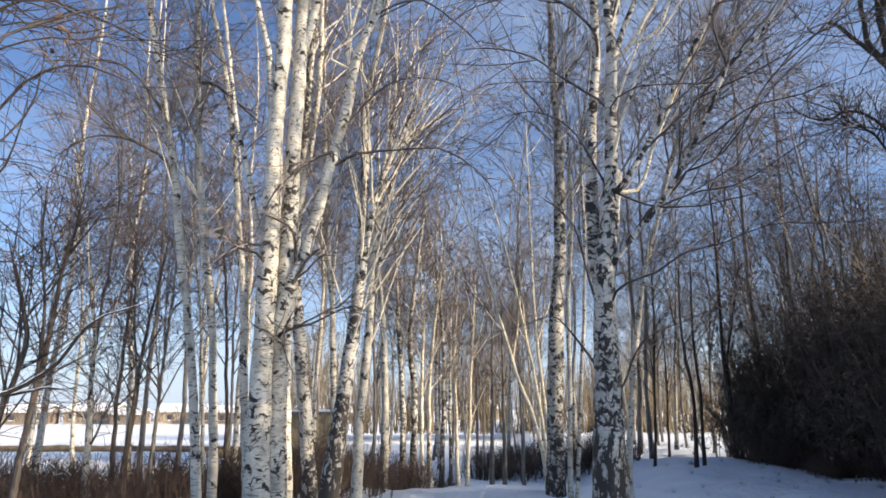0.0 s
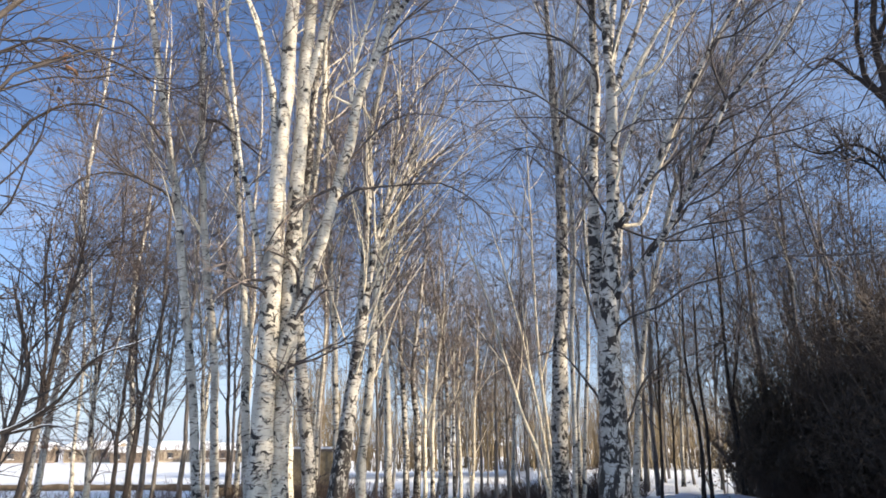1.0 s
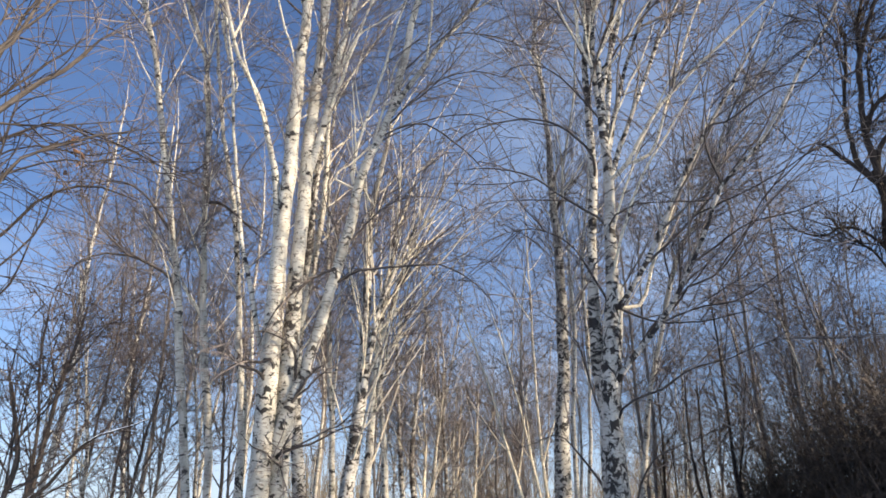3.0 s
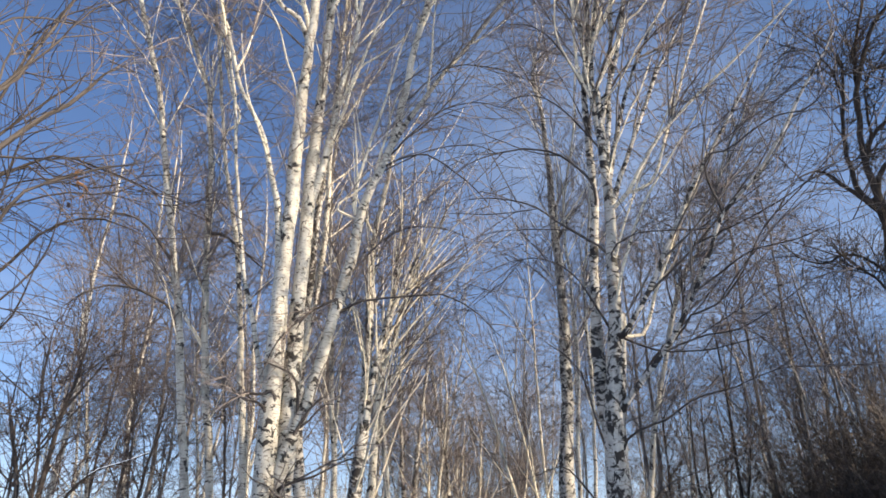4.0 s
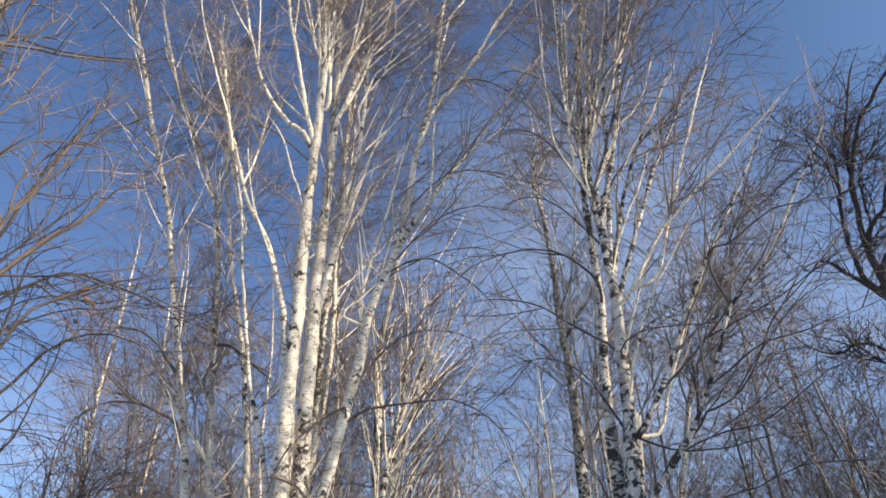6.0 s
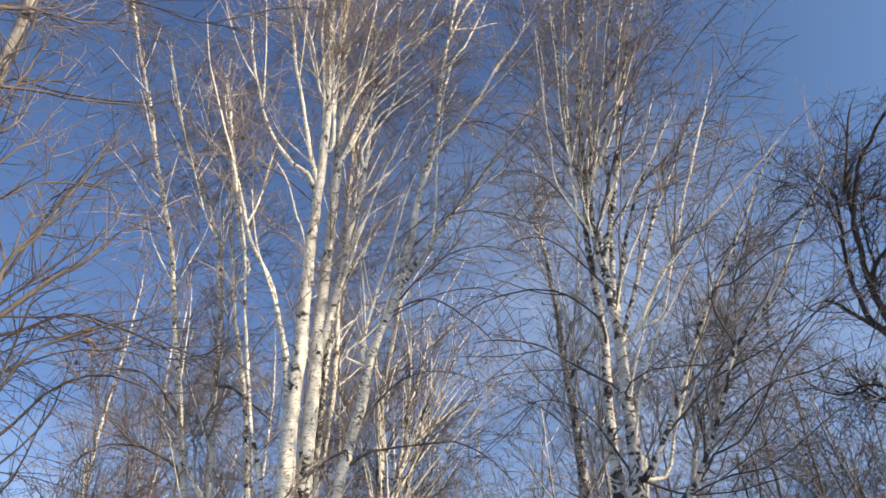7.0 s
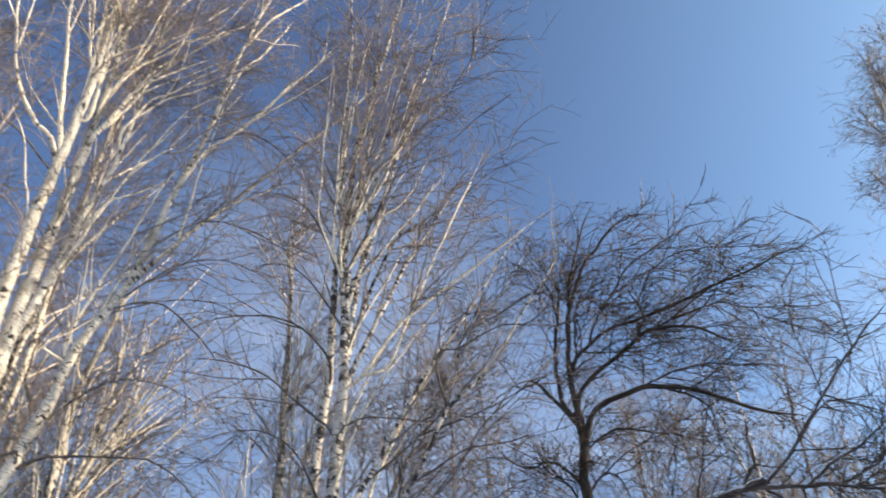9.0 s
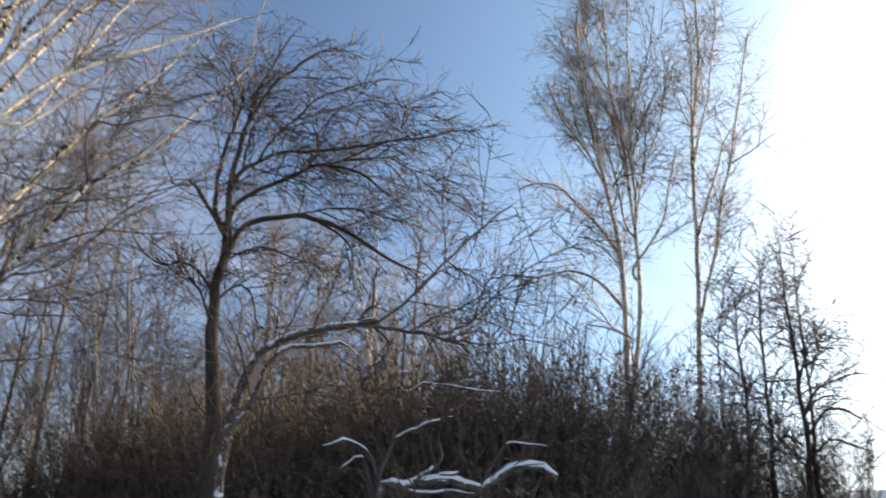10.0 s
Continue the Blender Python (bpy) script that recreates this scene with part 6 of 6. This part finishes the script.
rng = np.random.default_rng(53)
for _ in range(9):
    c = Vector((-2.37, 4.29, 3.87)) - overhang.location + Vector(rng.normal(0, 0.06, 3))
    bm = bmesh.new()
    a, w = Vector(unit(rng.normal(size=3))) * 0.035, Vector(unit(rng.normal(size=3))) * 0.016
    up = a.cross(w).normalized() * 0.008
    ring = [bm.verts.new(c + v) for v in (-a, -a * 0.3 + w + up, a * 0.4 + w * 0.8 + up, a, a * 0.4 - w * 0.8 + up, -a * 0.3 - w + up)]
    mid = [bm.verts.new(c + v) for v in (-a * 0.3, a * 0.4)]
    for f in ((ring[0], ring[1], mid[0]), (ring[1], ring[2], mid[1], mid[0]), (ring[2], ring[3], mid[1]), (ring[3], ring[4], mid[1]), (ring[4], ring[5], mid[0], mid[1]), (ring[5], ring[0], mid[0])):
        bm.faces.new(f)
    part("leaf", bm, LEAF_RUST, overhang, "dry rust-brown leaf")

# ---- thicket side ----
grow("crooked_tree", "dark crooked tree with wide spreading bare crown", "tree", TREE_DARK_CROOKED, BARK_DARK, TWIG_DARK, 61,
     limbs=85, dens=1.25, fine=1.6, crook=1.5, limb_len=(0.5, 1.7), limb_angle=(55, 15), limb_low=0.8, shoot_len=(0.5, 1.1), twig_len=(0.25, 0.6), thick=1.38, lift=0.05, droop=0.10, pull=(0.38, -0.44, 0.02), limb_bark=BARK_DARK)
grow("arched_tree", "dark trunk bent into an arch, snow along its top", "tree", TREE_ARCHED_SNOWY, BARK_DUSTED, TWIG_DARK, 62, snowy=1.0, snow_on=(0, 1, 8),
     limbs=44, dens=1.1, crook=1.8, limb_len=(0.5, 1.8), limb_angle=(60, 15), limb_low=0.35, shoot_len=(0.4, 1.0), thick=1.2, lift=0.02, droop=0.05, limb_bark=BARK_DARK)
grow("fallen_tree", "broken bent trunk thickly covered with snow", "tree", LOG_SNOWY, BARK_DUSTED, TWIG_DARK, 63, snowy=1.0,
     limbs=6, limb_len=(0.3, 0.9), limb_angle=(60, 15), limb_low=0.3, shoot_len=(0.3, 0.7), thick=1.2, lift=0.05)
grow("birch_tree", "tall backlit birch with dense hazy crown", "birch tree", BIRCH_BACKLIT, BARK, TWIG_BIRCH, 64,
     limbs=110, dens=1.15, limb_len=(1.0, 2.6), limb_angle=(26, 9), limb_low=0.45, twig_len=(0.3, 0.7), tip_len=(0.2, 0.4), thick=1.4, limb_bark=BARK_GREY, droop=0.06)
grow("birch_tree", "tall backlit forked birch with thin crown", "birch tree", BIRCH_BACKLIT_TWIN, BARK, TWIG_BIRCH, 65,
     limbs=36, dens=1.2, limb_len=(0.8, 2.0), limb_angle=(30, 10), limb_low=0.55, twig_len=(0.3, 0.7), tip_len=(0.2, 0.4), thick=1.4, limb_bark=BARK_GREY, droop=0.06)
for stems_of, seed in ((LINDEN_ONE, 66), (LINDEN_TWO, 67), (LINDEN_THREE, 68), (LINDEN_FOUR, 69), (LINDEN_SLIM, 70)):
    grow("bare_tree", "dark backlit tree with stubby side branches on a snow bank", "tree", stems_of, BARK_DARK, TWIG_DARK, seed,
         limbs=30, dens=1.1, limb_len=(0.6, 1.7), limb_angle=(68, 14), limb_low=0.3, shoot_len=(0.4, 1.1), twig_len=(0.3, 0.7), thick=1.8, lift=0.09, droop=0.05, limb_bark=BARK_DARK, group="backlit trees on the bank")


# ---- woods behind ----
def far_tree(seed, height, radius, dark, fine=0.6, twig=None):
    rng = np.random.default_rng(seed)
    lean = rng.normal(0, 0.5, 2)
    points = [(lean[0] * u**1.5 + rng.normal(0, 0.08), lean[1] * u**1.5 + rng.normal(0, 0.08), height * u - 0.1) for u in np.linspace(0, 1, 6)]
    stems_of = [stem(radius, 0.02, *points)]
    if seed % 2:
        fork = points[2]
        stems_of.append(stem(radius * 0.6, 0.015, fork, (fork[0] + 0.3, fork[1] + 0.2, fork[2] + 1.5), (fork[0] + 0.8, fork[1] + 0.1, fork[2] + 4), (fork[0] + 1.0, fork[1], fork[2] + 6)))
    return grow("bare_tree" if dark else "birch_tree", "far grey-brown bare tree of the wood" if dark else "far slim birch of the wood with hazy twigs", "tree" if dark else "birch tree",
                stems_of, BARK_GREY if dark else BARK_YOUNG, twig or (TWIG_BROWN if dark else TWIG_BIRCH), seed, limbs=12, dens=0.55, fine=fine, limb_len=(1.2, 3.0), limb_angle=(34, 9), limb_low=0.3,
                shoot_len=(0.9, 2.4), twig_len=(0.5, 1.3), tip_len=(0.3, 0.8), thick=1.6, sides=6, limb_bark=BARK_GREY, group="wood behind", at=(0, 0, 0))


rng = np.random.default_rng(5)
spots = []
for count, yaw_low, yaw_high, near, far in ((15, 4, 31, 21, 32), (20, -14, 4, 26, 46), (38, -40, -12, 29.5, 46), (12, -50, -38, 20, 32), (9, -39, -13, 28.5, 36), (4, 8, 31, 21, 30), (10, -50, -22, 27, 34)):
    got = 0
    while got < count:
        yaw, d = radians(rng.uniform(yaw_low, yaw_high)), rng.uniform(near, far)
        x, y = -math.sin(yaw) * d, math.cos(yaw) * d
        if all((x - a) ** 2 + (y - b) ** 2 > 1.0 for a, b, _ in spots):
            spots.append((x, y, yaw))
            got += 1
makers = [far_tree(101, 12.0, 0.075, False), far_tree(102, 11.0, 0.065, False), far_tree(103, 10.0, 0.075, True), far_tree(104, 12.5, 0.08, False), far_tree(105, 9.5, 0.07, True), far_tree(106, 11.5, 0.075, True, 1.2, TWIG_BIRCH)]
for n, (x, y, yaw) in enumerate(spots):
    pick = int(rng.choice([0, 1, 3, 2, 4], p=[0.27, 0.27, 0.2, 0.13, 0.13]))
    place = pose(x, y, float(ground_height(x, y)), 0, 0, rng.uniform(0, 360)) @ Matrix.Scale(rng.uniform(0.95, 1.2) if yaw > 0 else rng.uniform(0.85, 1.1) if n < 85 else rng.uniform(1.1, 1.3), 4)
    if -46 < math.degrees(yaw) < -18 and pick in (0, 1, 3) and n % 4:
        pick = 2 + 2 * (n % 2)
    if n >= 85:
        # the hazy brown wood behind the thicket and behind the scrub
        pick = (5, 5, 4, 2)[n % 4] if yaw < 0 else 5
    if n < len(makers):
        makers[n].matrix_basis = place
    else:
        copy_thing(makers[pick], place)

# unseen trees added on the sunny side, past the thicket, to shade it
for n in range(20):
    x, y = rng.uniform(25, 34), rng.uniform(-5.5, 1.2)
    copy_thing(makers[(2, 4, 0)[n % 3]], pose(x, y, float(ground_height(x, y)), 0, 0, rng.uniform(0, 360)))


# ---- thickets and scrub ----
def canes(count, spread, height, r, rng, twigs, twig_len, lean=0.12):
    a, rad = rng.uniform(0, 2 * np.pi, count), spread * np.sqrt(rng.uniform(0, 1, count))
    start = np.stack([rad * np.cos(a), rad * np.sin(a) * 0.7, np.full(count, -0.1)], 1)
    way = unit(np.stack([np.cos(a) * lean, np.sin(a) * lean, np.ones(count)], 1) + rng.normal(size=(count, 3)) * 0.12)
    long = rng.uniform(height * 0.55, height, count)[:, None]
    out, at = [start], start
    for _ in range(5):
        way = unit(way + rng.normal(size=(count, 3)) * 0.08)
        at = at + way * long / 5
        out.append(at)
    lines = np.stack(out, 1)
    tw = sprout(lines, twigs, rng, 0.12, 1.0, (40, 14), twig_len, 0.08, 0.0, 0.15, 3)
    return [tubes(lines, taper(count, 6, r, r * 0.3, rng), 3), tubes(tw, taper(twigs, 3, r * 0.36, r * 0.18, rng), 3)], lines, tw


def leaves(lines, count, size, rng):
    """Small withered leaves hanging on the lower twigs."""
    low = lines[lines[:, -1, 2] < 0.74 * lines[:, :, 2].max()]
    i, j = rng.integers(0, low.shape[0], count), rng.integers(1, low.shape[1], count)
    c = low[i, j] + rng.normal(size=(count, 3)) * 0.03
    a, b = unit(rng.normal(size=(count, 3))) * size, unit(rng.normal(size=(count, 3))) * size * 0.6
    v = np.stack([c - a, c + b, c + a, c - b], 1).reshape(-1, 3)
    return [(v, np.arange(count * 4).reshape(-1, 4), v)]


def shrub(name, label, count, spread, height, r, twigs, twig_len, mat, seed, leafy=0, group=""):
    rng = np.random.default_rng(seed)
    root = tagged(new(name), label, "shrub", group)
    pieces, lines, tw = canes(count, spread, height, r, rng, twigs, twig_len)
    child("cane", mesh_of("cane", pieces[:1], mat), root, kind="stuff")
    child("branchwork", mesh_of("branchwork", pieces[1:], mat), root, kind="stuff")
    if leafy:
        child("foliage", mesh_of("foliage", leaves(tw, leafy, 0.034, rng), LEAF_DEAD), root, kind="stuff")
    return root


thick = [shrub("thicket_shrub", "dense dark tall shrub in the shade, bare stems", 110, 1.9, h, 0.02, 1500, (0.4, 1.3), TWIG_SHADE, 200 + i, 11000, "dark thicket") for i, h in enumerate((5.6, 5.0, 4.4))]
rng = np.random.default_rng(9)
row = []
for yaw, d, size in ((-28, 26.5, 1.15), (-32, 24.5, 1.2), (-36, 21.5, 1.15), (-22.5, 28, 0.65), (-24, 27.5, 0.8), (-26, 27, 1.05), (-30, 25.5, 1.15), (-34, 23, 1.2), (-38.5, 19.4, 1.1),
                     (-41.5, 17.2, 1.0), (-44, 16.2, 1.0), (-47, 15.2, 1.0), (-50, 14.4, 1.0), (-53, 13.8, 1.0), (-55.5, 13.8, 0.85)):
    row.append((-math.sin(radians(yaw)) * d, math.cos(radians(yaw)) * d, size))
    if d < 25 and yaw % 4:
        row.append((-math.sin(radians(yaw - 1.5)) * (d + 2.2), math.cos(radians(yaw - 1.5)) * (d + 2.2), size))
for n, (x, y, size) in enumerate(row):
    place = pose(x, y, float(ground_height(x, y)), 0, 0, rng.uniform(0, 360)) @ Matrix.Scale(size, 4)
    if n < 3:
        thick[n].matrix_basis = place
    else:
        copy_thing(thick[n % 3], place)

# unseen tall shrubs added past the thicket to keep low sun off the path
for n in range(14):
    x, y = 18.6 + 1.7 * (n % 2) + rng.uniform(-0.3, 0.3), -1.1 - 1.1 * (n // 2)
    copy_thing(thick[n % 3], pose(x, y, float(ground_height(x, y)), 0, 0, rng.uniform(0, 360)) @ Matrix.Diagonal((0.75, 0.75, 1.7, 1)))

under = [shrub("undergrowth_bush", "dark dense undergrowth bush with withered leaves", 70, 1.5, h, 0.016, 900, (0.3, 0.9), TWIG_SHADE, 260 + i, 8000, "dark undergrowth") for i, h in enumerate((2.6, 2.0))]
spots = [(-22, 26), (-24, 25.5), (-27, 24.6), (-30, 23.6), (-33, 22), (-36, 19.6), (-39.5, 17), (-43, 14.8), (-46, 13.8), (-49.5, 13), (-53, 12.4), (-56.5, 12.4), (-25.5, 26.6), (-34.5, 22.5), (-41, 17.8), (-31.5, 24.4), (-37, 20.4), (-39, 18.6), (-43, 16.4), (-45, 15.8)]
for n, (yaw, d) in enumerate(spots):
    x, y = -math.sin(radians(yaw)) * d, math.cos(radians(yaw)) * d
    place = pose(x, y, float(ground_height(x, y)), 0, 0, 67 * n) @ Matrix.Scale(1.45 if -58 < yaw < -29 else 1.0, 4)
    if n < 2:
        under[n].matrix_basis = place
    else:
        copy_thing(under[n % 2], place)

bare = [shrub("bare_shrub", "tall thin bare shrub, backlit brown twigs", 70, 1.4, h, 0.016, 1600, (0.4, 1.2), TWIG_BIRCH, 240 + i, 0, "bare shrubs") for i, h in enumerate((5.5, 4.5))]
for n, (yaw, d, size) in enumerate(((-63, 17, 1.0), (-66, 18.5, 1.0), (-68.5, 16.5, 0.85), (-71, 18, 0.7), (-42, 21, 1.0), (-37, 23, 1.0), (-58, 15.5, 1.1), (-60.5, 16.5, 1.15),
                                        (-67, 15.5, 0.9), (-69.5, 17.5, 0.8), (-72.5, 18, 0.6), (-75, 18.5, 0.55), (-78, 19, 0.5))):
    x, y = -math.sin(radians(yaw)) * d, math.cos(radians(yaw)) * d
    place = pose(x, y, float(ground_height(x, y)), 0, 0, 77 * n) @ Matrix.Scale(size, 4)
    if n < 2:
        bare[n].matrix_basis = place
    else:
        copy_thing(bare[n % 2], place)

scrub = [shrub("scrub_bush", "low reddish-brown bare scrub bush in snow", 90, 1.1, h, 0.012, 800, (0.2, 0.6), TWIG_RED, 220 + i, 0, "brown scrub") for i, h in enumerate((1.3, 1.05, 0.8))]
spots = [(-14.5 + 0.55 * u + rng.normal(0, 0.3), 14.5 + 1.8 * math.sin(u * 1.7) + rng.normal(0, 0.5)) for u in range(22)] + [(-13.5 + 1.2 * u + rng.normal(0, 0.3), 12.6 + rng.normal(0, 0.5)) for u in range(7)] + [(-6.5, 21), (-5.2, 22.5), (-4.4, 20.5), (-3.4, 22), (-2.6, 21), (-1.6, 19.5), (-0.6, 20), (2.4, 25), (3.6, 25.5), (4.6, 26), (1.4, 25.4), (-3.2, 15.5), (-2.6, 16.5), (-1.9, 15.2), (-3.8, 16.8), (-1.2, 17.2), (-4.6, 15.8), (3.0, 27), (4.2, 27.5), (5.2, 27), (2.0, 26.6), (5.8, 26.2), (-2.2, 18.5)]
for n, (x, y) in enumerate(spots):
    place = pose(x, y, float(ground_height(x, y)), 0, 0, rng.uniform(0, 360))
    if n < 3:
        scrub[n].matrix_basis = place
    else:
        copy_thing(scrub[n % 3], place)

for yaw, d, size in ((-21.5, 9.6, 0.28), (-24, 10.4, 0.32), (-26.5, 9.8, 0.3), (-28, 10.9, 0.4), (-22.5, 11.5, 0.3), (-29.5, 10.2, 0.34)):
    x, y = -math.sin(radians(yaw)) * d, math.cos(radians(yaw)) * d
    copy_thing(scrub[2], pose(x, y, float(ground_height(x, y)), 0, 0, 40 * yaw) @ Matrix.Scale(size, 4))


# low scrub along the foot of the thicket
for n in range(13):
    yaw, d = -23.5 - 0.75 * n, 24.3 - 0.32 * n + rng.uniform(-0.5, 0.4)
    x, y = -math.sin(radians(yaw)) * d, math.cos(radians(yaw)) * d
    copy_thing(scrub[n % 3], pose(x, y, float(ground_height(x, y)), 0, 0, rng.uniform(0, 360)) @ Matrix.Scale(rng.uniform(0.5, 0.85), 4))


def grass_tuft(seed):
    """A few dry blades, bent and broken, standing out of the snow."""
    rng = np.random.default_rng(seed)
    root = tagged(new("grass_tuft"), "small dry brown grass tuft poking through the snow", "grass", "grass tufts")
    count = 22
    a = rng.uniform(0, 2 * np.pi, count)
    start = np.stack([0.05 * np.cos(a), 0.05 * np.sin(a), np.full(count, -0.04)], 1) * rng.uniform(0.3, 1.4, (count, 1))
    way = unit(np.stack([np.cos(a) * 0.5, np.sin(a) * 0.5, np.ones(count)], 1) + rng.normal(size=(count, 3)) * 0.25)
    long, out, spot = rng.uniform(0.14, 0.42, (count, 1)), [start], start
    for j in range(4):
        way = unit(way + rng.normal(size=(count, 3)) * 0.12 - (0, 0, 0.16 * j))
        spot = spot + way * long / 4
        out.append(spot)
    child("clump", mesh_of("clump", [tubes(np.stack(out, 1), taper(count, 5, 0.004, 0.0012, rng), 3)], TWIG_BROWN), root, kind="stuff")
    return root


tufts = [grass_tuft(280 + i) for i in range(3)]
for n in range(46):
    yaw, d = radians(rng.uniform(-33, -14)), rng.uniform(13, 24)
    x, y = -math.sin(yaw) * d, math.cos(yaw) * d
    place = pose(x, y, float(ground_height(x, y)), 0, 0, rng.uniform(0, 360)) @ Matrix.Scale(rng.uniform(0.35, 0.85), 4)
    if n < 3:
        tufts[n].matrix_basis = place
    else:
        copy_thing(tufts[n % 3], place)


def far_thicket(name, label, x0, x1, y0, y1, count, height, mat, seed):
    rng = np.random.default_rng(seed)
    start = np.stack([rng.uniform(x0, x1, count), rng.uniform(y0, y1, count), np.full(count, -0.1)], 1)
    way = unit(rng.normal(size=(count, 3)) * 0.12 + (0, 0, 1))
    long = (height * rng.uniform(0.5, 1.0, count) * (0.8 + 0.25 * np.sin(start[:, 0] * 0.5)))[:, None]
    lines = np.stack([start + way * long * f + rng.normal(size=(count, 3)) * 0.08 * (f > 0) for f in (0, 0.33, 0.66, 1)], 1)
    tw = sprout(lines, count * 4, rng, 0.2, 1.0, (38, 12), (0.6, 1.6), 0.05, 0, 0.15, 3)
    tagged(new(name, mesh_of(name, [tubes(lines, taper(count, 4, 0.035, 0.012, rng), 3), tubes(tw, taper(count * 4, 3, 0.016, 0.008, rng), 3)], mat)), label, "thicket", kind="stuff")


far_thicket("willow_thicket", "far sunlit tan willow thicket beyond the birches", -12, 22, 54, 66, 1300, 9.0, TWIG_TAN, 300)
far_thicket("wood_edge", "far grey-brown wood edge across the snow", 8, 60, 70, 84, 600, 10, TWIG_BIRCH, 301)
far_thicket("field_hedge", "distant brown hedge beyond the white field", -90, -5, 104, 112, 600, 3.2, TWIG_RED, 302)


# ---- houses, shed, bank ----
WALL_TAN = painted("tan_plaster", (0.32, 0.26, 0.19), (0.42, 0.35, 0.26), 0.8)
WALL_BROWN = painted("brown_boards", (0.16, 0.125, 0.095), (0.25, 0.2, 0.155), 3)
EARTH = painted("bare_earth", (0.10, 0.075, 0.05), (0.20, 0.15, 0.10), 4)
GLASS = painted("dark_window_glass", (0.03, 0.035, 0.045), (0.06, 0.07, 0.08), 2, 0.15)
REED = painted("weathered_boards", (0.22, 0.16, 0.09), (0.36, 0.27, 0.16), 5)


def block(x, y, z, sx, sy, sz):
    bm = bmesh.new()
    bmesh.ops.create_cube(bm, size=1, matrix=Matrix.Translation((x, y, z)) @ Matrix.Diagonal((sx, sy, sz, 1)))
    return bm


def gable(w, d, z, rise, over, thick_of):
    """A gable roof as one shell along x."""
    bm = bmesh.new()
    out = []
    for x in (-w / 2 - over, w / 2 + over):
        ring = [(-d / 2 - over, z - 0.1), (0, z + rise), (d / 2 + over, z - 0.1), (d / 2 + over, z - 0.1 + thick_of), (0, z + rise + thick_of), (-d / 2 - over, z - 0.1 + thick_of)]
        out.append([bm.verts.new((x, a, b)) for a, b in ring])
    for i in range(6):
        bm.faces.new((out[0][i], out[0][(i + 1) % 6], out[1][(i + 1) % 6], out[1][i]))
    for r in out:
        bm.faces.new((r[0], r[1], r[4], r[5])), bm.faces.new((r[1], r[2], r[3], r[4]))
    bmesh.ops.recalc_face_normals(bm, faces=bm.faces)
    return bm


def house(x, y, w, d, h, rise, wall, turn, label):
    root = tagged(new("house"), label, "house", "far houses")
    root.matrix_basis = pose(x, y, float(ground_height(x, y)), 0, 0, turn)
    part("wall", block(0, 0, h / 2, w, d, h), wall, root)
    for sx in (-1, 1):
        bm = bmesh.new()
        inner, outer = [[bm.verts.new((sx * (w / 2 - t), p, q)) for p, q in ((-d / 2, h), (d / 2, h), (0, h + rise))] for t in (0.25, 0.02)]
        bm.faces.new(outer), bm.faces.new(inner)
        for i in range(3):
            bm.faces.new((inner[i], inner[(i + 1) % 3], outer[(i + 1) % 3], outer[i]))
        bmesh.ops.recalc_face_normals(bm, faces=bm.faces)
        part("gable_wall", bm, wall, root)
    part("roof", gable(w, d, h, rise, 0.4, 0.25), SNOW, root, "snow-covered roof")
    for i in range(max(2, int(w / 2.4))):
        cx = -w / 2 + (i + 0.5) * w / max(2, int(w / 2.4))
        win = part("window", block(cx, -d / 2 - 0.02, h * 0.55, 0.8, 0.12, 0.8), GLASS, root)
        part("window_frame", block(cx, -d / 2 - 0.06, h * 0.55 - 0.45, 0.95, 0.16, 0.1), SNOW, win)


for x, y, w, d, h, rise, wall, turn, text in (
    (-66, 122, 7, 6, 1.9, 1.5, WALL_BROWN, 12, "far brown house with a snow-covered roof"),
    (-57, 126, 8, 6, 2.1, 1.6, WALL_TAN, -5, "far tan house with a snow-covered roof"),
    (-49.5, 121, 4.5, 5, 1.6, 1.0, WALL_BROWN, 4, "far small brown outhouse with white roof"),
    (-43, 127, 7, 6, 2.0, 1.6, WALL_TAN, 8, "far small tan house with white roof"),
    (-33, 125, 12, 6, 1.9, 1.3, WALL_BROWN, 2, "far long brown building with white roof"),
    (-20, 128, 11, 6, 1.9, 1.2, WALL_BROWN, -3, "far long brown barn with white roof"),
    (6, 130, 10, 6, 2.0, 1.4, WALL_TAN, 3, "far tan house behind the wood"),
):
    house(x, y, w, d, h, rise * 0.65, wall, turn, text)


def shed():
    root = tagged(new("shed"), "small weathered board shed with snow on its roof", "shed")
    root.matrix_basis = pose(-6.9, 39, float(ground_height(-6.9, 39)), 0, 0, 6)
    part("wall", block(0, 0, 1.05, 2.9, 2.2, 2.1), WALL_BROWN, root)
    for i in range(16):
        part("plank", block(-1.36 + i * 0.181, -1.115, 1.05, 0.165, 0.03, 2.08 - 0.03 * (i % 3)), REED, root)
    part("roof", block(0, 0, 2.16, 3.3, 2.6, 0.10), WALL_BROWN, root)
    part("roof_snow", block(0, 0, 2.26, 3.2, 2.5, 0.12), SNOW, root, "flat layer of snow")


shed()


def earth_bank(x0, x1, y, radius, z):
    rng = np.random.default_rng(77)
    k = 40
    line = np.stack([np.linspace(x0, x1, k), y + 0.3 * np.sin(np.linspace(0, 5, k)), np.full(k, z)], 1)
    round_off = np.sin(np.linspace(0.15, np.pi - 0.15, k)) ** 0.3
    tagged(new("earth_bank", mesh_of("earth_bank", [tubes(line[None], (radius * round_off)[None], 8, 0.12, rng)], EARTH)), "low brown bare-earth bank in the snow", "earth bank", kind="structure")


earth_bank(-22.0, -4.4, 32, 0.13, 0.02)
earth_bank(-8.6, -4.2, 28, 0.2, 0.03)
